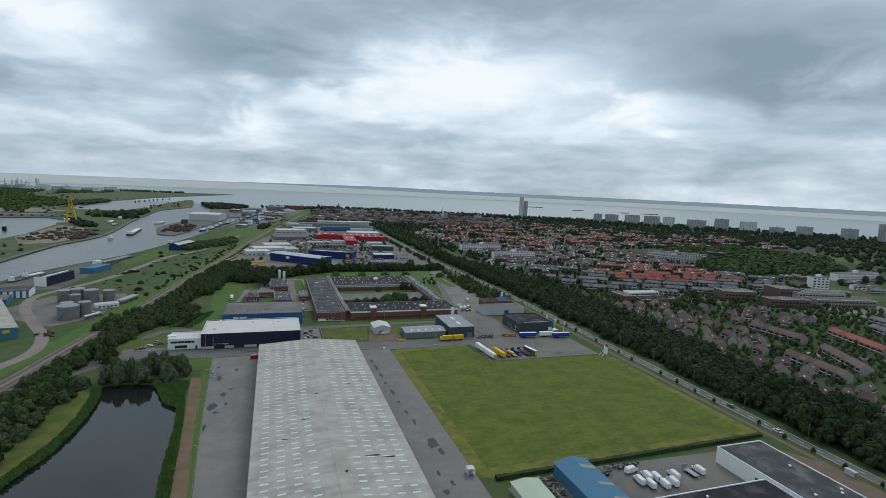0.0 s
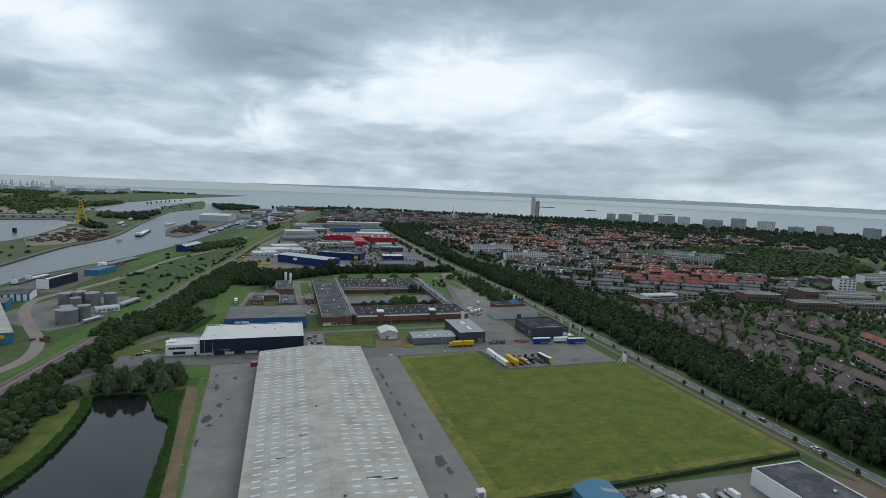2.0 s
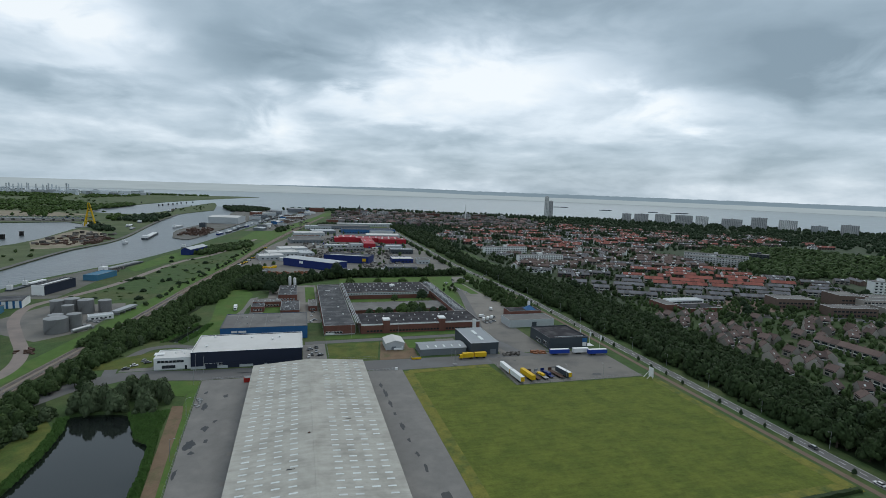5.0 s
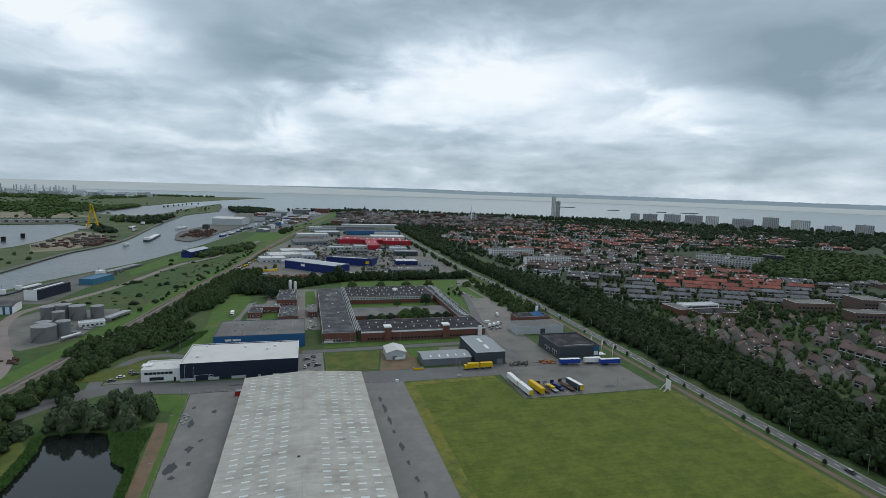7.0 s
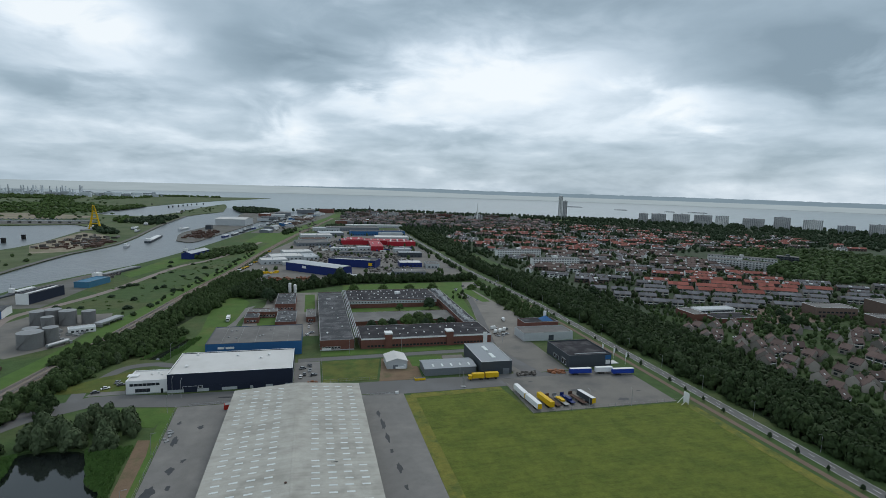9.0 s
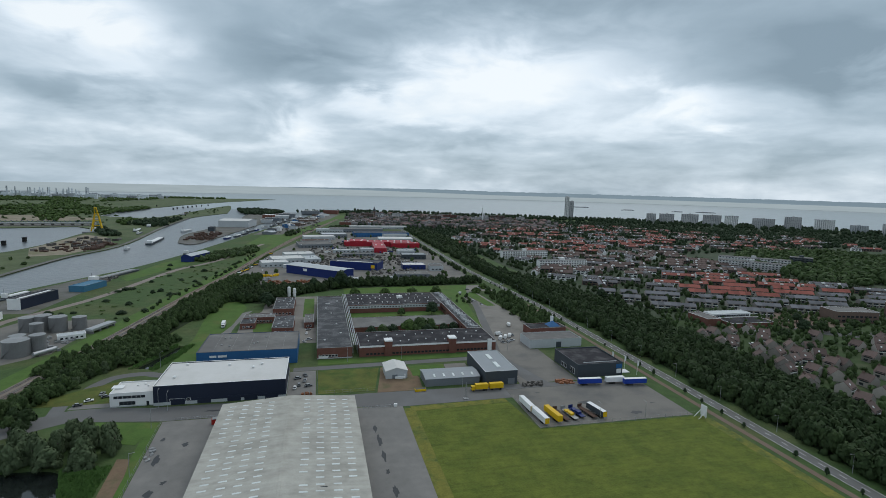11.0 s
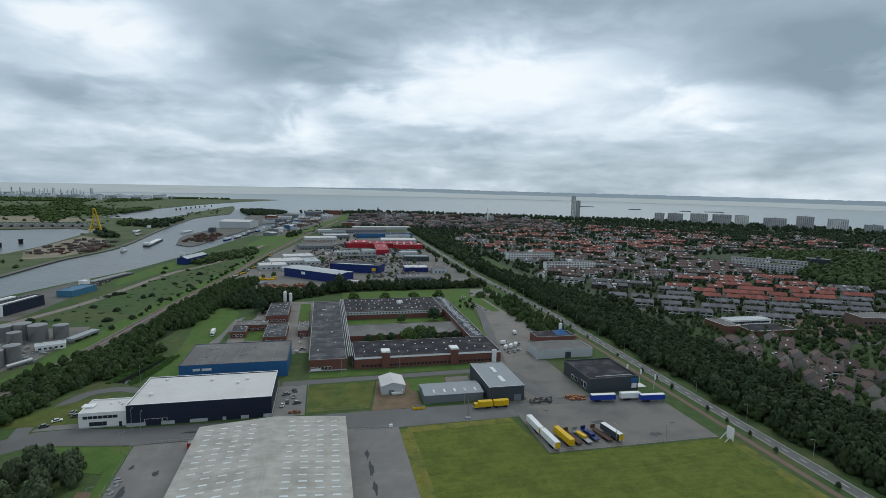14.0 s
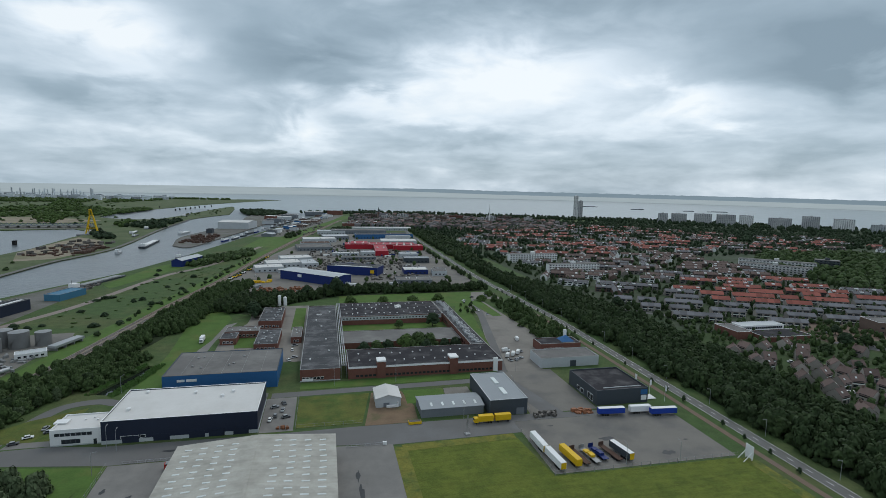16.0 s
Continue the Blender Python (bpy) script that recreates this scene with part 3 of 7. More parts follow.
surface("pavement_shops", [(226, 60), (226.5, 150), (213, 170), (205, 168), (206, 60)], 0.06, "brick_paving", "reddish paved forecourt beside the road")
surface("yard_vans", [(84, 60), (206, 60), (206, 167), (176, 168), (120, 169.5), (84, 164)], 0.05, "concrete", "concrete yard with parked vans")
surface("yard_tanks", [(-205, 470), (-190, 455), (-150, 425), (-128, 448), (-124, 520), (-128, 535), (-185, 530)], 0.06, "concrete", "concrete yard of a tank farm")
surface("road_harbour", strip(smooth_line([(-152, 300), (-147, 335), (-139, 365), (-146, 400), (-167, 442), (-188, 487), (-196, 530), (-180, 570), (-160, 630), (-134, 770), (-100, 850), (-60, 1050)], 5), 7.5), 0.07, "pink_paving", "pale curving harbour road")
surface("quay_canal", [(-246, 560), (-190, 560), (-182, 690), (-186, 745), (-215, 715), (-236, 650)], 0.06, "quay", "canal quay with stored goods")
surface("lawn_quay", [(-178, 720), (-165, 700), (-128, 830), (-150, 870), (-165, 830)], 0.08, "lawn", "bright grass by the canal")
surface("lawn_railway", strip(smooth_line([(-152, 290), (-137, 354), (-124, 420), (-108, 530), (-97, 617), (-75, 750), (-58, 895), (-20, 1150), (30, 1420)], 5), 12), 0.05, "lawn", "bright grass strip along the railway")
surface("lawn_dyke", strip(smooth_line([(-60, 1040), (-30, 1300), (40, 1600), (110, 1900)], 5), 60), 0.06, "lawn", "broad green grassed dyke")
RAIL = smooth_line([(-160, 150), (-147, 230), (-132, 304), (-124, 354), (-113, 420), (-105, 470), (-97, 528), (-85, 617), (-63, 750), (-45, 900), (-8, 1150), (40, 1420), (90, 1700)], 6)
bm = bmesh.new()
ribbon(bm, RAIL, 9.0, 0.0, 0.45)
railway = tagged(part("railway", bm, "ballast"), "double railway track on brown ballast", "railway", kind="structure")
for o in (-3.0, -1.55, 1.55, 3.0):
    bm = bmesh.new()
    ribbon(bm, shift(RAIL, o), 0.16, 0.45, 0.66)
    part("rail", bm, "rust", railway)
bm = bmesh.new()
acc = 0.0
for a, b in zip(RAIL, RAIL[1:]):
    a, b = Vector(a), Vector(b)
    L_ = (b - a).length
    if a.y > 560:
        break
    d = (b - a) / L_
    n = Vector((-d.y, d.x))
    while acc < L_:
        for o in (-2.27, 2.27):
            p = a + d * acc + n * o
            beam(bm, (*(p - n * 1.25), 0.47), (*(p + n * 1.25), 0.47), 0.24)
        acc += 1.2
    acc -= L_
tagged(part("sleeper", bm, "dull_steel", railway), kind="stuff")
# industrial estate beyond the lawn
surface("pavement_estate", [(-50, 640), (-58, 700), (-50, 800), (-30, 950), (20, 1180), (100, 1300), (215, 1300), (219, 1000), (216, 740), (214, 660), (120, 655)], 0.04, "concrete", "paved industrial estate")
surface("sand_spit", [(-390, 990), (-350, 900), (-312, 920), (-300, 1000), (-300, 1060), (-345, 1160), (-400, 1210)], 0.06, "sand", "sandy storage ground on the spit")
surface("quay_spit", strip(smooth_line([(-306, 500), (-306, 782), (-302, 897), (-295, 930), (-281, 1059), (-311, 1402), (-325, 1720)], 4), 7), 0.07, "quay", "concrete canal quay")
surface("quay_dock", [(-480, 1398), (-1400, 1300), (-1400, 1400), (-560, 1480), (-440, 1440)], 0.06, "quay", "dock quay")
surface("sand_far", [(-900, 1500), (-560, 1560), (-520, 1640), (-700, 1760), (-1100, 1700)], 0.06, "sand", "pale sandy ground by the docks")
surface("lawn_sport", [(1062, 829), (1172, 804), (1197, 722), (1066, 641), (1046, 695), (1062, 762), (1005, 778)], 0.06, "lawn", "light green sports field")
surface("road_residential", strip(smooth_line([(560, 300), (520, 385), (440, 410), (410, 470)], 5), 16), 0.06, "road_asphalt", "asphalt street beside the brick complex")
surface("pavement_square", [(560, 350), (640, 350), (650, 420), (560, 425)], 0.07, "pale_paving", "pale paved square")
surface("pavement_school", [(415, 430), (480, 425), (490, 480), (420, 485)], 0.07, "brick_paving", "reddish paved school square")
surface("road_close", strip(smooth_line([(440, 230), (400, 262), (372, 275), (366, 300)], 5), 7), 0.06, "road_asphalt", "short residential street")
surface("road_terraces", strip(smooth_line([(285, 590), (345, 520), (420, 480), (560, 455), (700, 430)], 5), 7), 0.06, "road_asphalt", "residential street behind the trees")

surface("bank_pond", [(-103, 160), (-96, 160), (-93.5, 205), (-86.5, 235), (-84.6, 262), (-86, 287), (-92.5, 298), (-98, 276), (-100.5, 256), (-101.5, 232)], 0.035, "dry_lawn", "rough yellow-green grass bank of the pond")
surface("gardens_near", [(293, 60), (700, 60), (700, 400), (640, 432), (306, 470), (304, 380)], 0.02, "garden", "dark green gardens between houses")
# dark floor sheets: undergrowth plus painted shade between the trees
surface("undergrowth_belt", [(244, 40), (292, 40), (303, 380), (305, 500), (294, 600), (270, 690), (250, 770), (238, 770), (246, 620), (250, 450)], 0.03, "undergrowth", "undergrowth beneath the tree belt, darkened as tree shade")
surface("undergrowth_railway", [(-146, 160), (-103, 160), (-101.5, 240), (-99, 270), (-93, 300), (-106, 330), (-84, 420), (-66, 500), (-50, 580), (-40, 640), (-52, 690), (-66, 690), (-92, 520), (-108, 420), (-126, 310)], 0.025, "undergrowth", "undergrowth beside the railway, darkened as tree shade")
surface("undergrowth_back", [(-50, 590), (-16, 572), (20, 610), (60, 636), (212, 646), (212, 668), (60, 666), (-48, 645)], 0.085, "undergrowth", "undergrowth under the back trees, darkened as tree shade")
surface("ground_suburb", [(760, 560), (1000, 440), (1500, 520), (1950, 800), (1900, 1120), (1560, 1450), (1300, 1660), (1000, 1720), (800, 1700), (1150, 1250), (1000, 1000), (660, 900), (660, 700)], 0.02, "town_ground", "gardens and streets among suburban trees")
surface("ground_town", [(305, 470), (640, 430), (760, 560), (660, 700), (660, 900), (1000, 1000), (1150, 1250), (700, 1780), (150, 2060), (110, 1450), (250, 1380), (290, 900), (292, 620)], 0.03, "town_ground", "built-up ground of streets and gardens")

# dark damp patches and repairs on the aprons
rs = random.Random(11)


def patch(name, x, y, rx, ry, material, label, z=0.085):
    pts = []
    for i in range(14):
        a = 2 * math.pi * i / 14
        k = 0.6 + 0.7 * rs.random()
        pts.append((x + rx * k * math.cos(a), y + ry * k * math.sin(a)))
    return surface(name, pts, z, material, label, 0.01)


for x, y, rx, ry in ((66.5, 203, 2.4, 5), (68, 195, 1.5, 3), (64, 225, 0.7, 3), (63, 236, 0.8, 2), (62, 248, 0.7, 2.4), (61.5, 262, 1.2, 3.5), (60.5, 275, 0.8, 2), (60.5, 287, 1.0, 4), (60, 300, 1.0, 5), (59.5, 312, 0.9, 4),
                     (62, 180, 0.8, 2.2), (65, 172, 0.8, 2), (61, 167, 1.2, 1.5), (-28, 300, 1.3, 4), (-24, 276, 1.6, 3), (-28, 262, 2.2, 4), (-22, 264, 1.0, 1.6), (-21, 283, 1.0, 1.5), (-29, 240, 0.8, 3.5),
                     (-26, 255, 1.4, 1.4), (-20, 312, 1.2, 1.8), (-30, 318, 0.8, 1.6), (-14, 344.5, 5, 0.9), (2, 348, 2, 0.7), (170, 322, 3.4, 1.6), (190, 306, 3.2, 1.8), (150, 338, 1.2, 0.6), (205, 315, 1.5, 0.6)):
    patch("stain_patch", x, y, rx, ry, "dark_stain", "dark damp patch on the paving")
for x, y in ((-10, 250), (-10, 228), (-11, 205), (-10.5, 186), (-9.8, 297)):
    surface("pavement_repair", [(x - 2, y), (x + 2.6, y), (x + 2.6, y + 3.2), (x - 2, y + 3.2)], 0.08, "pale_paving", "pale concrete repair in the asphalt", 0.01)

# ---- buildings ----


def window_mesh(w, h, fr=0.08):
    bm = boxes((-w / 2, w / 2, -0.03, 0.06, 0, h))
    return mesh_of("window", bm, "glass_dark")


def frame_mesh(w, h, material="white_paint", t=0.12):
    bm = boxes((-w / 2 - t, w / 2 + t, -0.07, 0.05, -t, 0), (-w / 2 - t, w / 2 + t, -0.07, 0.05, h, h + t), (-w / 2 - t, -w / 2, -0.07, 0.05, 0, h), (w / 2, w / 2 + t, -0.07, 0.05, 0, h))
    return mesh_of("frame", bm, material)


SHARED = {}


def shared(key, make):
    if key not in SHARED:
        SHARED[key] = make()
    return SHARED[key]


def window_row(parent, x0, x1, y, z, w, h, n, turn=0, frames=True, fmat="white_paint"):
    """n windows spread from x0 to x1 on a wall that faces -y (turned about the parent's z when asked)."""
    wm = shared(("w", w, h), lambda: window_mesh(w, h))
    fm = shared(("f", w, h, fmat), lambda: frame_mesh(w, h, fmat))
    for i in range(n):
        x = x0 + (x1 - x0) * (i + 0.5) / n
        at = pose(0, 0, 0, 0, 0, turn) @ pose(x, y - 0.03, z)
        wi = part("window", wm, "", parent, at=at)
        if frames:
            part("frame", fm, "", wi)


def hall(name, label, x0, x1, y0, y1, h, wall, roof, parapet=0.5, plinth=None, rim=None, rz=0, group="", ridge=0.0, along="y"):
    """A hall: walls, a flat roof behind a parapet or a low gable, an edge trim. Its origin is the middle of its base."""
    cx, cy = (x0 + x1) / 2, (y0 + y1) / 2
    w, d = (x1 - x0) / 2, (y1 - y0) / 2
    root = thing(name, label, "building", pose(cx, cy, 0, 0, 0, rz), group)
    t = 0.3
    if ridge:
        bm = bmesh.new()
        if along == "y":
            prof = [(-w, 0), (w, 0), (w, h), (0, h + ridge), (-w, h)]
            a = [bm.verts.new((x, -d, z)) for x, z in prof]
            b = [bm.verts.new((x, d, z)) for x, z in prof]
        else:
            prof = [(-d, 0), (d, 0), (d, h), (0, h + ridge), (-d, h)]
            a = [bm.verts.new((-w, y, z)) for y, z in prof]
            b = [bm.verts.new((w, y, z)) for y, z in prof]
        bm.faces.new(a), bm.faces.new(b)
        for i in range(5):
            bm.faces.new((a[i], a[(i + 1) % 5], b[(i + 1) % 5], b[i]))
        bmesh.ops.recalc_face_normals(bm, faces=bm.faces[:])
        part("wall", bm, wall, root)
        o = 0.4
        bm = bmesh.new()
        for s in (-1, 1):
            if along == "y":
                q = [(s * (w + o), -d - o, h - o * ridge / w), (s * (w + o), d + o, h - o * ridge / w), (0, d + o, h + ridge), (0, -d - o, h + ridge)]
            else:
                q = [(-w - o, s * (d + o), h - o * ridge / d), (w + o, s * (d + o), h - o * ridge / d), (w + o, 0, h + ridge), (-w - o, 0, h + ridge)]
            lo = [bm.verts.new((x, y, z + 0.03)) for x, y, z in q]
            hi = [bm.verts.new((x, y, z + 0.22)) for x, y, z in q]
            bm.faces.new(lo), bm.faces.new(hi)
            for i in range(4):
                bm.faces.new((lo[i], lo[(i + 1) % 4], hi[(i + 1) % 4], hi[i]))
        bmesh.ops.recalc_face_normals(bm, faces=bm.faces[:])
        part("roof", bm, roof, root)
    else:
        part("wall", boxes((-w, w, -d, -d + t, 0, h), (-w, w, d - t, d, 0, h), (-w, -w + t, -d + t, d - t, 0, h), (w - t, w, -d + t, d - t, 0, h)), wall, root)
        part("roof", boxes((-w + t, w - t, -d + t, d - t, h - parapet - 0.3, h - parapet)), roof, root)
        e = 0.06
        part("roof_edge", boxes((-w - e, w + e, -d - e, -d + t + e, h, h + 0.12), (-w - e, w + e, d - t - e, d + e, h, h + 0.12), (-w - e, -w + t + e, -d + t + e, d - t - e, h, h + 0.12), (w - t - e, w + e, -d + t + e, d - t - e, h, h + 0.12)), rim or "dull_steel", root)
    if plinth:
        pm, ph = plinth
        e = 0.05
        part("plinth", boxes((-w - e, w + e, -d - e, -d, 0, ph), (-w - e, w + e, d, d + e, 0, ph), (-w - e, -w, -d, d, 0, ph), (w, w + e, -d, d, 0, ph)), pm, root)
    return root, w, d


def roof_vent(parent, x, y, z, s=0.8, material="white_paint"):
    bm = bmesh.new()
    cyl(bm, 0, 0, 0, 0.55 * s, 0.45 * s, n=10)
    cyl(bm, 0, 0, 0.55 * s, 0.75 * s, 0.75 * s, 0.7 * s, n=10)
    cyl(bm, 0, 0, 0.75 * s, 1.0 * s, 0.7 * s, 0.2 * s, n=10)
    part("roof_vent", bm, material, parent, at=pose(x, y, z))


# the long warehouse
WX0, WX1, WY0, WY1 = -7.6, 51.0, 92.0, 329.0
wh, ww, wd = hall("warehouse", "very long warehouse with weathered grey corrugated roof and rows of skylights", WX0, WX1, WY0, WY1, 9.0, "grey_cladding", "sheet_roof", ridge=2.2)
bm = boxes((-0.5, 0.5, -wd, wd, 11.3, 11.5))
part("ridge_cap", bm, "sheet_roof", wh)
sk = mesh_of("skylight", boxes((-1.4, 1.4, -0.4, 0.4, 0, 0.06)), "skylight_sheet")
slope = math.degrees(math.atan2(2.2, ww))
rj = random.Random(3)
far_sk = bmesh.new()
for i in range(44):
    y = -wd + 55 + i * 4.12 + rj.uniform(-0.2, 0.2)
    for s in (-1, 1):
        for c in (5.2, 10.8, 16.4, 22.0):
            if rj.random() < 0.04:
                continue
            x = s * (ww - c + 0.4) + rj.uniform(-0.2, 0.2)
            z = 9 + 2.2 * (1 - abs(x) / ww) + 0.21
            yj = y + rj.uniform(-0.25, 0.25)
            if i < 37:
                part("skylight", sk, "", wh, at=pose(x, yj, z, 0, s * slope, 0))
            else:
                box(far_sk, x - 1.4, x + 1.4, yj - 0.4, yj + 0.4, z - 0.12, z + 0.09)
tagged(part("skylights_far", far_sk, "skylight_sheet", wh), kind="stuff")
for x, y, r in ((3, -40, 1.4), (-2, 30, 0.8), (6, -75, 1.8)):
    roof_vent(wh, x, y, 9 + 2.2 * (1 - abs(x) / ww), 0.7, "rust")
bm = bmesh.new()
for k, (x, y, dx_, dy_) in enumerate(((12, -30, 9, 0.25), (18, -31.5, 8, 0.2), (-8, 5, 4, 0.2), (14, 42, 3, 0.2), (-16, -10, 5, 0.18))):
    zz = 9 + 2.2 * (1 - abs(x) / ww) + 0.25
    box(bm, x - dx_ / 2, x + dx_ / 2, y - dy_, y + dy_, zz - 0.3, zz + 0.03)
part("roof_patch", bm, "dark_stain", wh)

# navy hall with white roof, and its office
wb, w_, d_ = hall("distribution_hall", "navy blue distribution hall with flat white roof and pale plinth", -44, 18, 355, 389.5, 10, "navy_cladding", "white_membrane", 0.4, ("pale_cladding", 1.6), "white_paint")
for x, y in ((-24, -6), (-22, 13), (0, 9), (13, 3), (17, 8)):
    roof_vent(wb, x, y, 9.6, 1.3)
dock = mesh_of("loading_door", boxes((-3.2, 3.2, -0.12, 0.0, 0, 3.0)), "navy_cladding")
for x in (-20, -8, 6, 14, 24):
    part("loading_door", dock, "", wb, at=pose(x, -d_ - 0.06, 0))
window_row(wb, -24, -14, -d_, 2.0, 1.8, 1.0, 4)
an, w_, d_ = hall("office", "white two-storey office with flat roof and ribbon windows", -63.5, -44.2, 356.5, 372, 7, "white_paint", "white_membrane", 0.4, ("pale_cladding", 0.5), "white_paint")
window_row(an, -8, 6, -d_, 4.3, 1.6, 1.1, 7, fmat="dark_cladding")
window_row(an, -5.5, 1.5, -d_, 1.0, 1.5, 1.6, 4, fmat="dark_cladding")
part("door", boxes((-0.6, 0.6, -0.1, 0.0, 0, 2.3)), "glass_dark", an, at=pose(7, -d_, 0))
part("canopy", boxes((-2.6, 2.6, -0.3, 3.5, 0, 0.5)), "white_paint", an, "white roof box", at=pose(-8.4, -1, 6.8))
for x, y in ((0, 2), (3, 3.5), (5, 1)):
    roof_vent(an, x, y, 6.6, 0.8)
bl, w_, d_ = hall("blue_hall", "large bright blue hall with dark grey roof and white sign bars", -35.5, 21.8, 408, 447.5, 9, "blue_cladding", "gravel_roof", 0.15, None, "dark_cladding")
part("sign", boxes((-6.0, -2.2, -0.12, 0, 0, 1.3), (-1.4, 3.6, -0.12, 0, 0, 1.3)), "white_paint", bl, "white unreadable lettering bars", at=pose(-15.5, -d_, 5.6))
for x, y in ((-17, -6), (-12, -9), (4, -4), (-14, 9), (8, 8), (-17, 8), (2, -6)):
    roof_vent(bl, x, y, 8.8, 0.9, "dull_steel")
for k in range(5):
    part("roof_seam", boxes((-0.05, 0.05, -d_ + 0.4, d_ - 0.4, 0, 0.06)), "dull_steel", bl, at=pose(-20 + 10 * k, 0, 8.85))

# brick factory with courts
fl, w_, d_ = hall("factory_wing", "long factory wing of red brick with black bitumen roof", 33.5, 55.5, 412.5, 567, 7, "red_brick", "bitumen", 0.25, ("pale_cladding", 0.6), "dull_steel", group="brick factory wings")
for i in range(12):
    part("roof_seam", boxes((-w_ + 0.4, w_ - 0.4, -0.06, 0.06, 0, 0.05)), "dull_steel", fl, at=pose(0, -d_ + 8 + i * 12, 6.75))
for x, y in ((3, -20), (-4, 30), (5, -45), (0, 12), (-6, -60), (6, 55)):
    roof_vent(fl, x, y, 6.75, 0.9)
part("roof_hatch", boxes((-2, 2, -0.5, 0.5, 0, 0.4)), "white_paint", fl, at=pose(-2, 48, 6.75))
window_row(fl, -10, 2, -d_, 1.2, 1.6, 1.3, 6)
part("loading_door", boxes((-3, 3, -0.1, 0, 0, 1.5)), "white_paint", fl, at=pose(-7, -d_ - 0.08, 0.3))
ff, w_, d_ = hall("factory_wing", "red brick factory wing with white fascia and black vented roof", 60, 152, 412.5, 444.5, 7, "red_brick", "bitumen_black", 0.2, None, "dull_steel", group="brick factory wings")
part("fascia", boxes((-w_ - 0.05, w_ + 0.05, -0.1, 0, 0, 1.0)), "white_paint", ff, "white fascia band", at=pose(0, -d_ - 0.07, 6.0))
window_row(ff, -w_ + 4, w_ - 6, -d_, 1.0, 1.7, 1.2, 34, frames=False)
for x in (-27.3, 15.5):
    part("stair_tower", boxes((-2.4, 2.4, -1.0, 5, 0, 9.6)), "red_brick", ff, "red brick stair tower", at=pose(x, -d_ - 0.12, 0))
    part("tower_cap", boxes((-2.6, 2.6, -1.2, 5.2, 0, 0.9)), "white_paint", ff, "white tower cap", at=pose(x, -d_ - 0.12, 9.6))
part("pillar", boxes((-1.4, 1.4, -0.6, 0.4, 0, 8.2)), "white_paint", ff, "white rendered pillar", at=pose(41.5, -d_ - 0.2, 0))
rv = random.Random(8)
for i in range(26):
    roof_vent(ff, -w_ + 4 + (2 * w_ - 8) * ((i % 13) + 0.5) / 13 + rv.uniform(-1, 1), (-7 if i < 13 else 6) + rv.uniform(-2, 2), 6.8, 0.75)
fr, w_, d_ = hall("factory_wing", "narrow factory wing of red brick carrying rows of steel roof units", 141, 152, 444.6, 572, 7, "red_brick", "bitumen", 0.2, None, "dull_steel", group="brick factory wings")
un = mesh_of("roof_unit", boxes((-2.4, 2.4, -0.8, 0.8, 0, 0.9), (-2.1, -1.2, -0.5, 0.5, 0.9, 1.3), (0.6, 1.6, -0.5, 0.5, 0.9, 1.2)), "steel")
for i in range(34):
    part("roof_unit", un, "", fr, at=pose(rv.uniform(-1, 1.5), -d_ + 3 + i * 3.7, 6.8, 0, 0, rv.uniform(-4, 4)))
window_row(fr, -50, 50, -w_, 2.0, 1.8, 2.2, 24, turn=-90, frames=False)
fb, w_, d_ = hall("factory_wing", "red brick factory wing with pale window band and black roof", 58, 140.5, 528, 574, 7, "red_brick", "bitumen_black", 0.2, None, "dull_steel", group="brick factory wings")
part("window_band", boxes((-w_ + 1, w_ - 1, -0.12, 0, 0, 2.6)), "pale_cladding", fb, "pale window band", at=pose(0, -d_, 3.8))
window_row(fb, -w_ + 2, w_ - 2, -d_ - 0.1, 4.6, 1.2, 0.9, 30, frames=False)
for i in range(44):
    roof_vent(fb, -w_ + 3 + (2 * w_ - 6) * ((i % 15) + 0.5) / 15 + rv.uniform(-1.4, 1.4), -14 + 14 * (i // 15) + rv.uniform(-3, 3), 6.8, 0.85)
part("duct", boxes((-2.5, 2.5, -1.5, 1.5, 0, 1.8), (-0.8, 0.8, -4, -1.5, 0.2, 1.2)), "white_paint", fb, "white roof plant", at=pose(8, 4, 6.8))
fm_, w_, d_ = hall("low_link_building", "low grey-roofed building across the courtyard", 58.5, 140.5, 468, 497, 4, "red_brick", "gravel_roof", 0.15, None, "dull_steel", group="brick factory wings")
pb = thing("pipe_bridge", "steel pipe bridge along the factory roof", "pipe bridge", pose(57.7, 490, 0))
for x in (-1.2, 0.0, 1.2):
    bm = bmesh.new()
    beam(bm, (x, -76, 7.9), (x, 80, 7.9), 0.42)
    part("pipe", bm, "steel", pb)
for i in range(27):
    bm = bmesh.new()
    beam(bm, (-1.7, -75 + i * 6, 7.5), (1.7, -75 + i * 6, 7.5), 0.25)
    beam(bm, (-1.5, -75 + i * 6, 0), (-1.5, -75 + i * 6, 7.5), 0.2)
    beam(bm, (1.5, -75 + i * 6, 0), (1.5, -75 + i * 6, 7.5), 0.2)
    part("trestle", bm, "dull_steel", pb)

# small halls along the front road
sh, w_, d_ = hall("shed", "small grey shed with white gable roof", 71.8, 84.2, 371.5, 386, 4.6, "pale_cladding", "white_membrane", ridge=1.8)
part("door", boxes((-1.5, 1.5, -0.1, 0, 0, 2.4)), "grey_cladding", sh, at=pose(-1, -d_, 0))
part("tank", boxes((-3.2, 2.8, -1.3, -0.1, 0.3, 1.3), (2.2, 2.8, -1.3, -0.1, 1.3, 2.6)), "white_paint", sh, "white tank beside the wall", at=pose(2.2, -d_, 0))
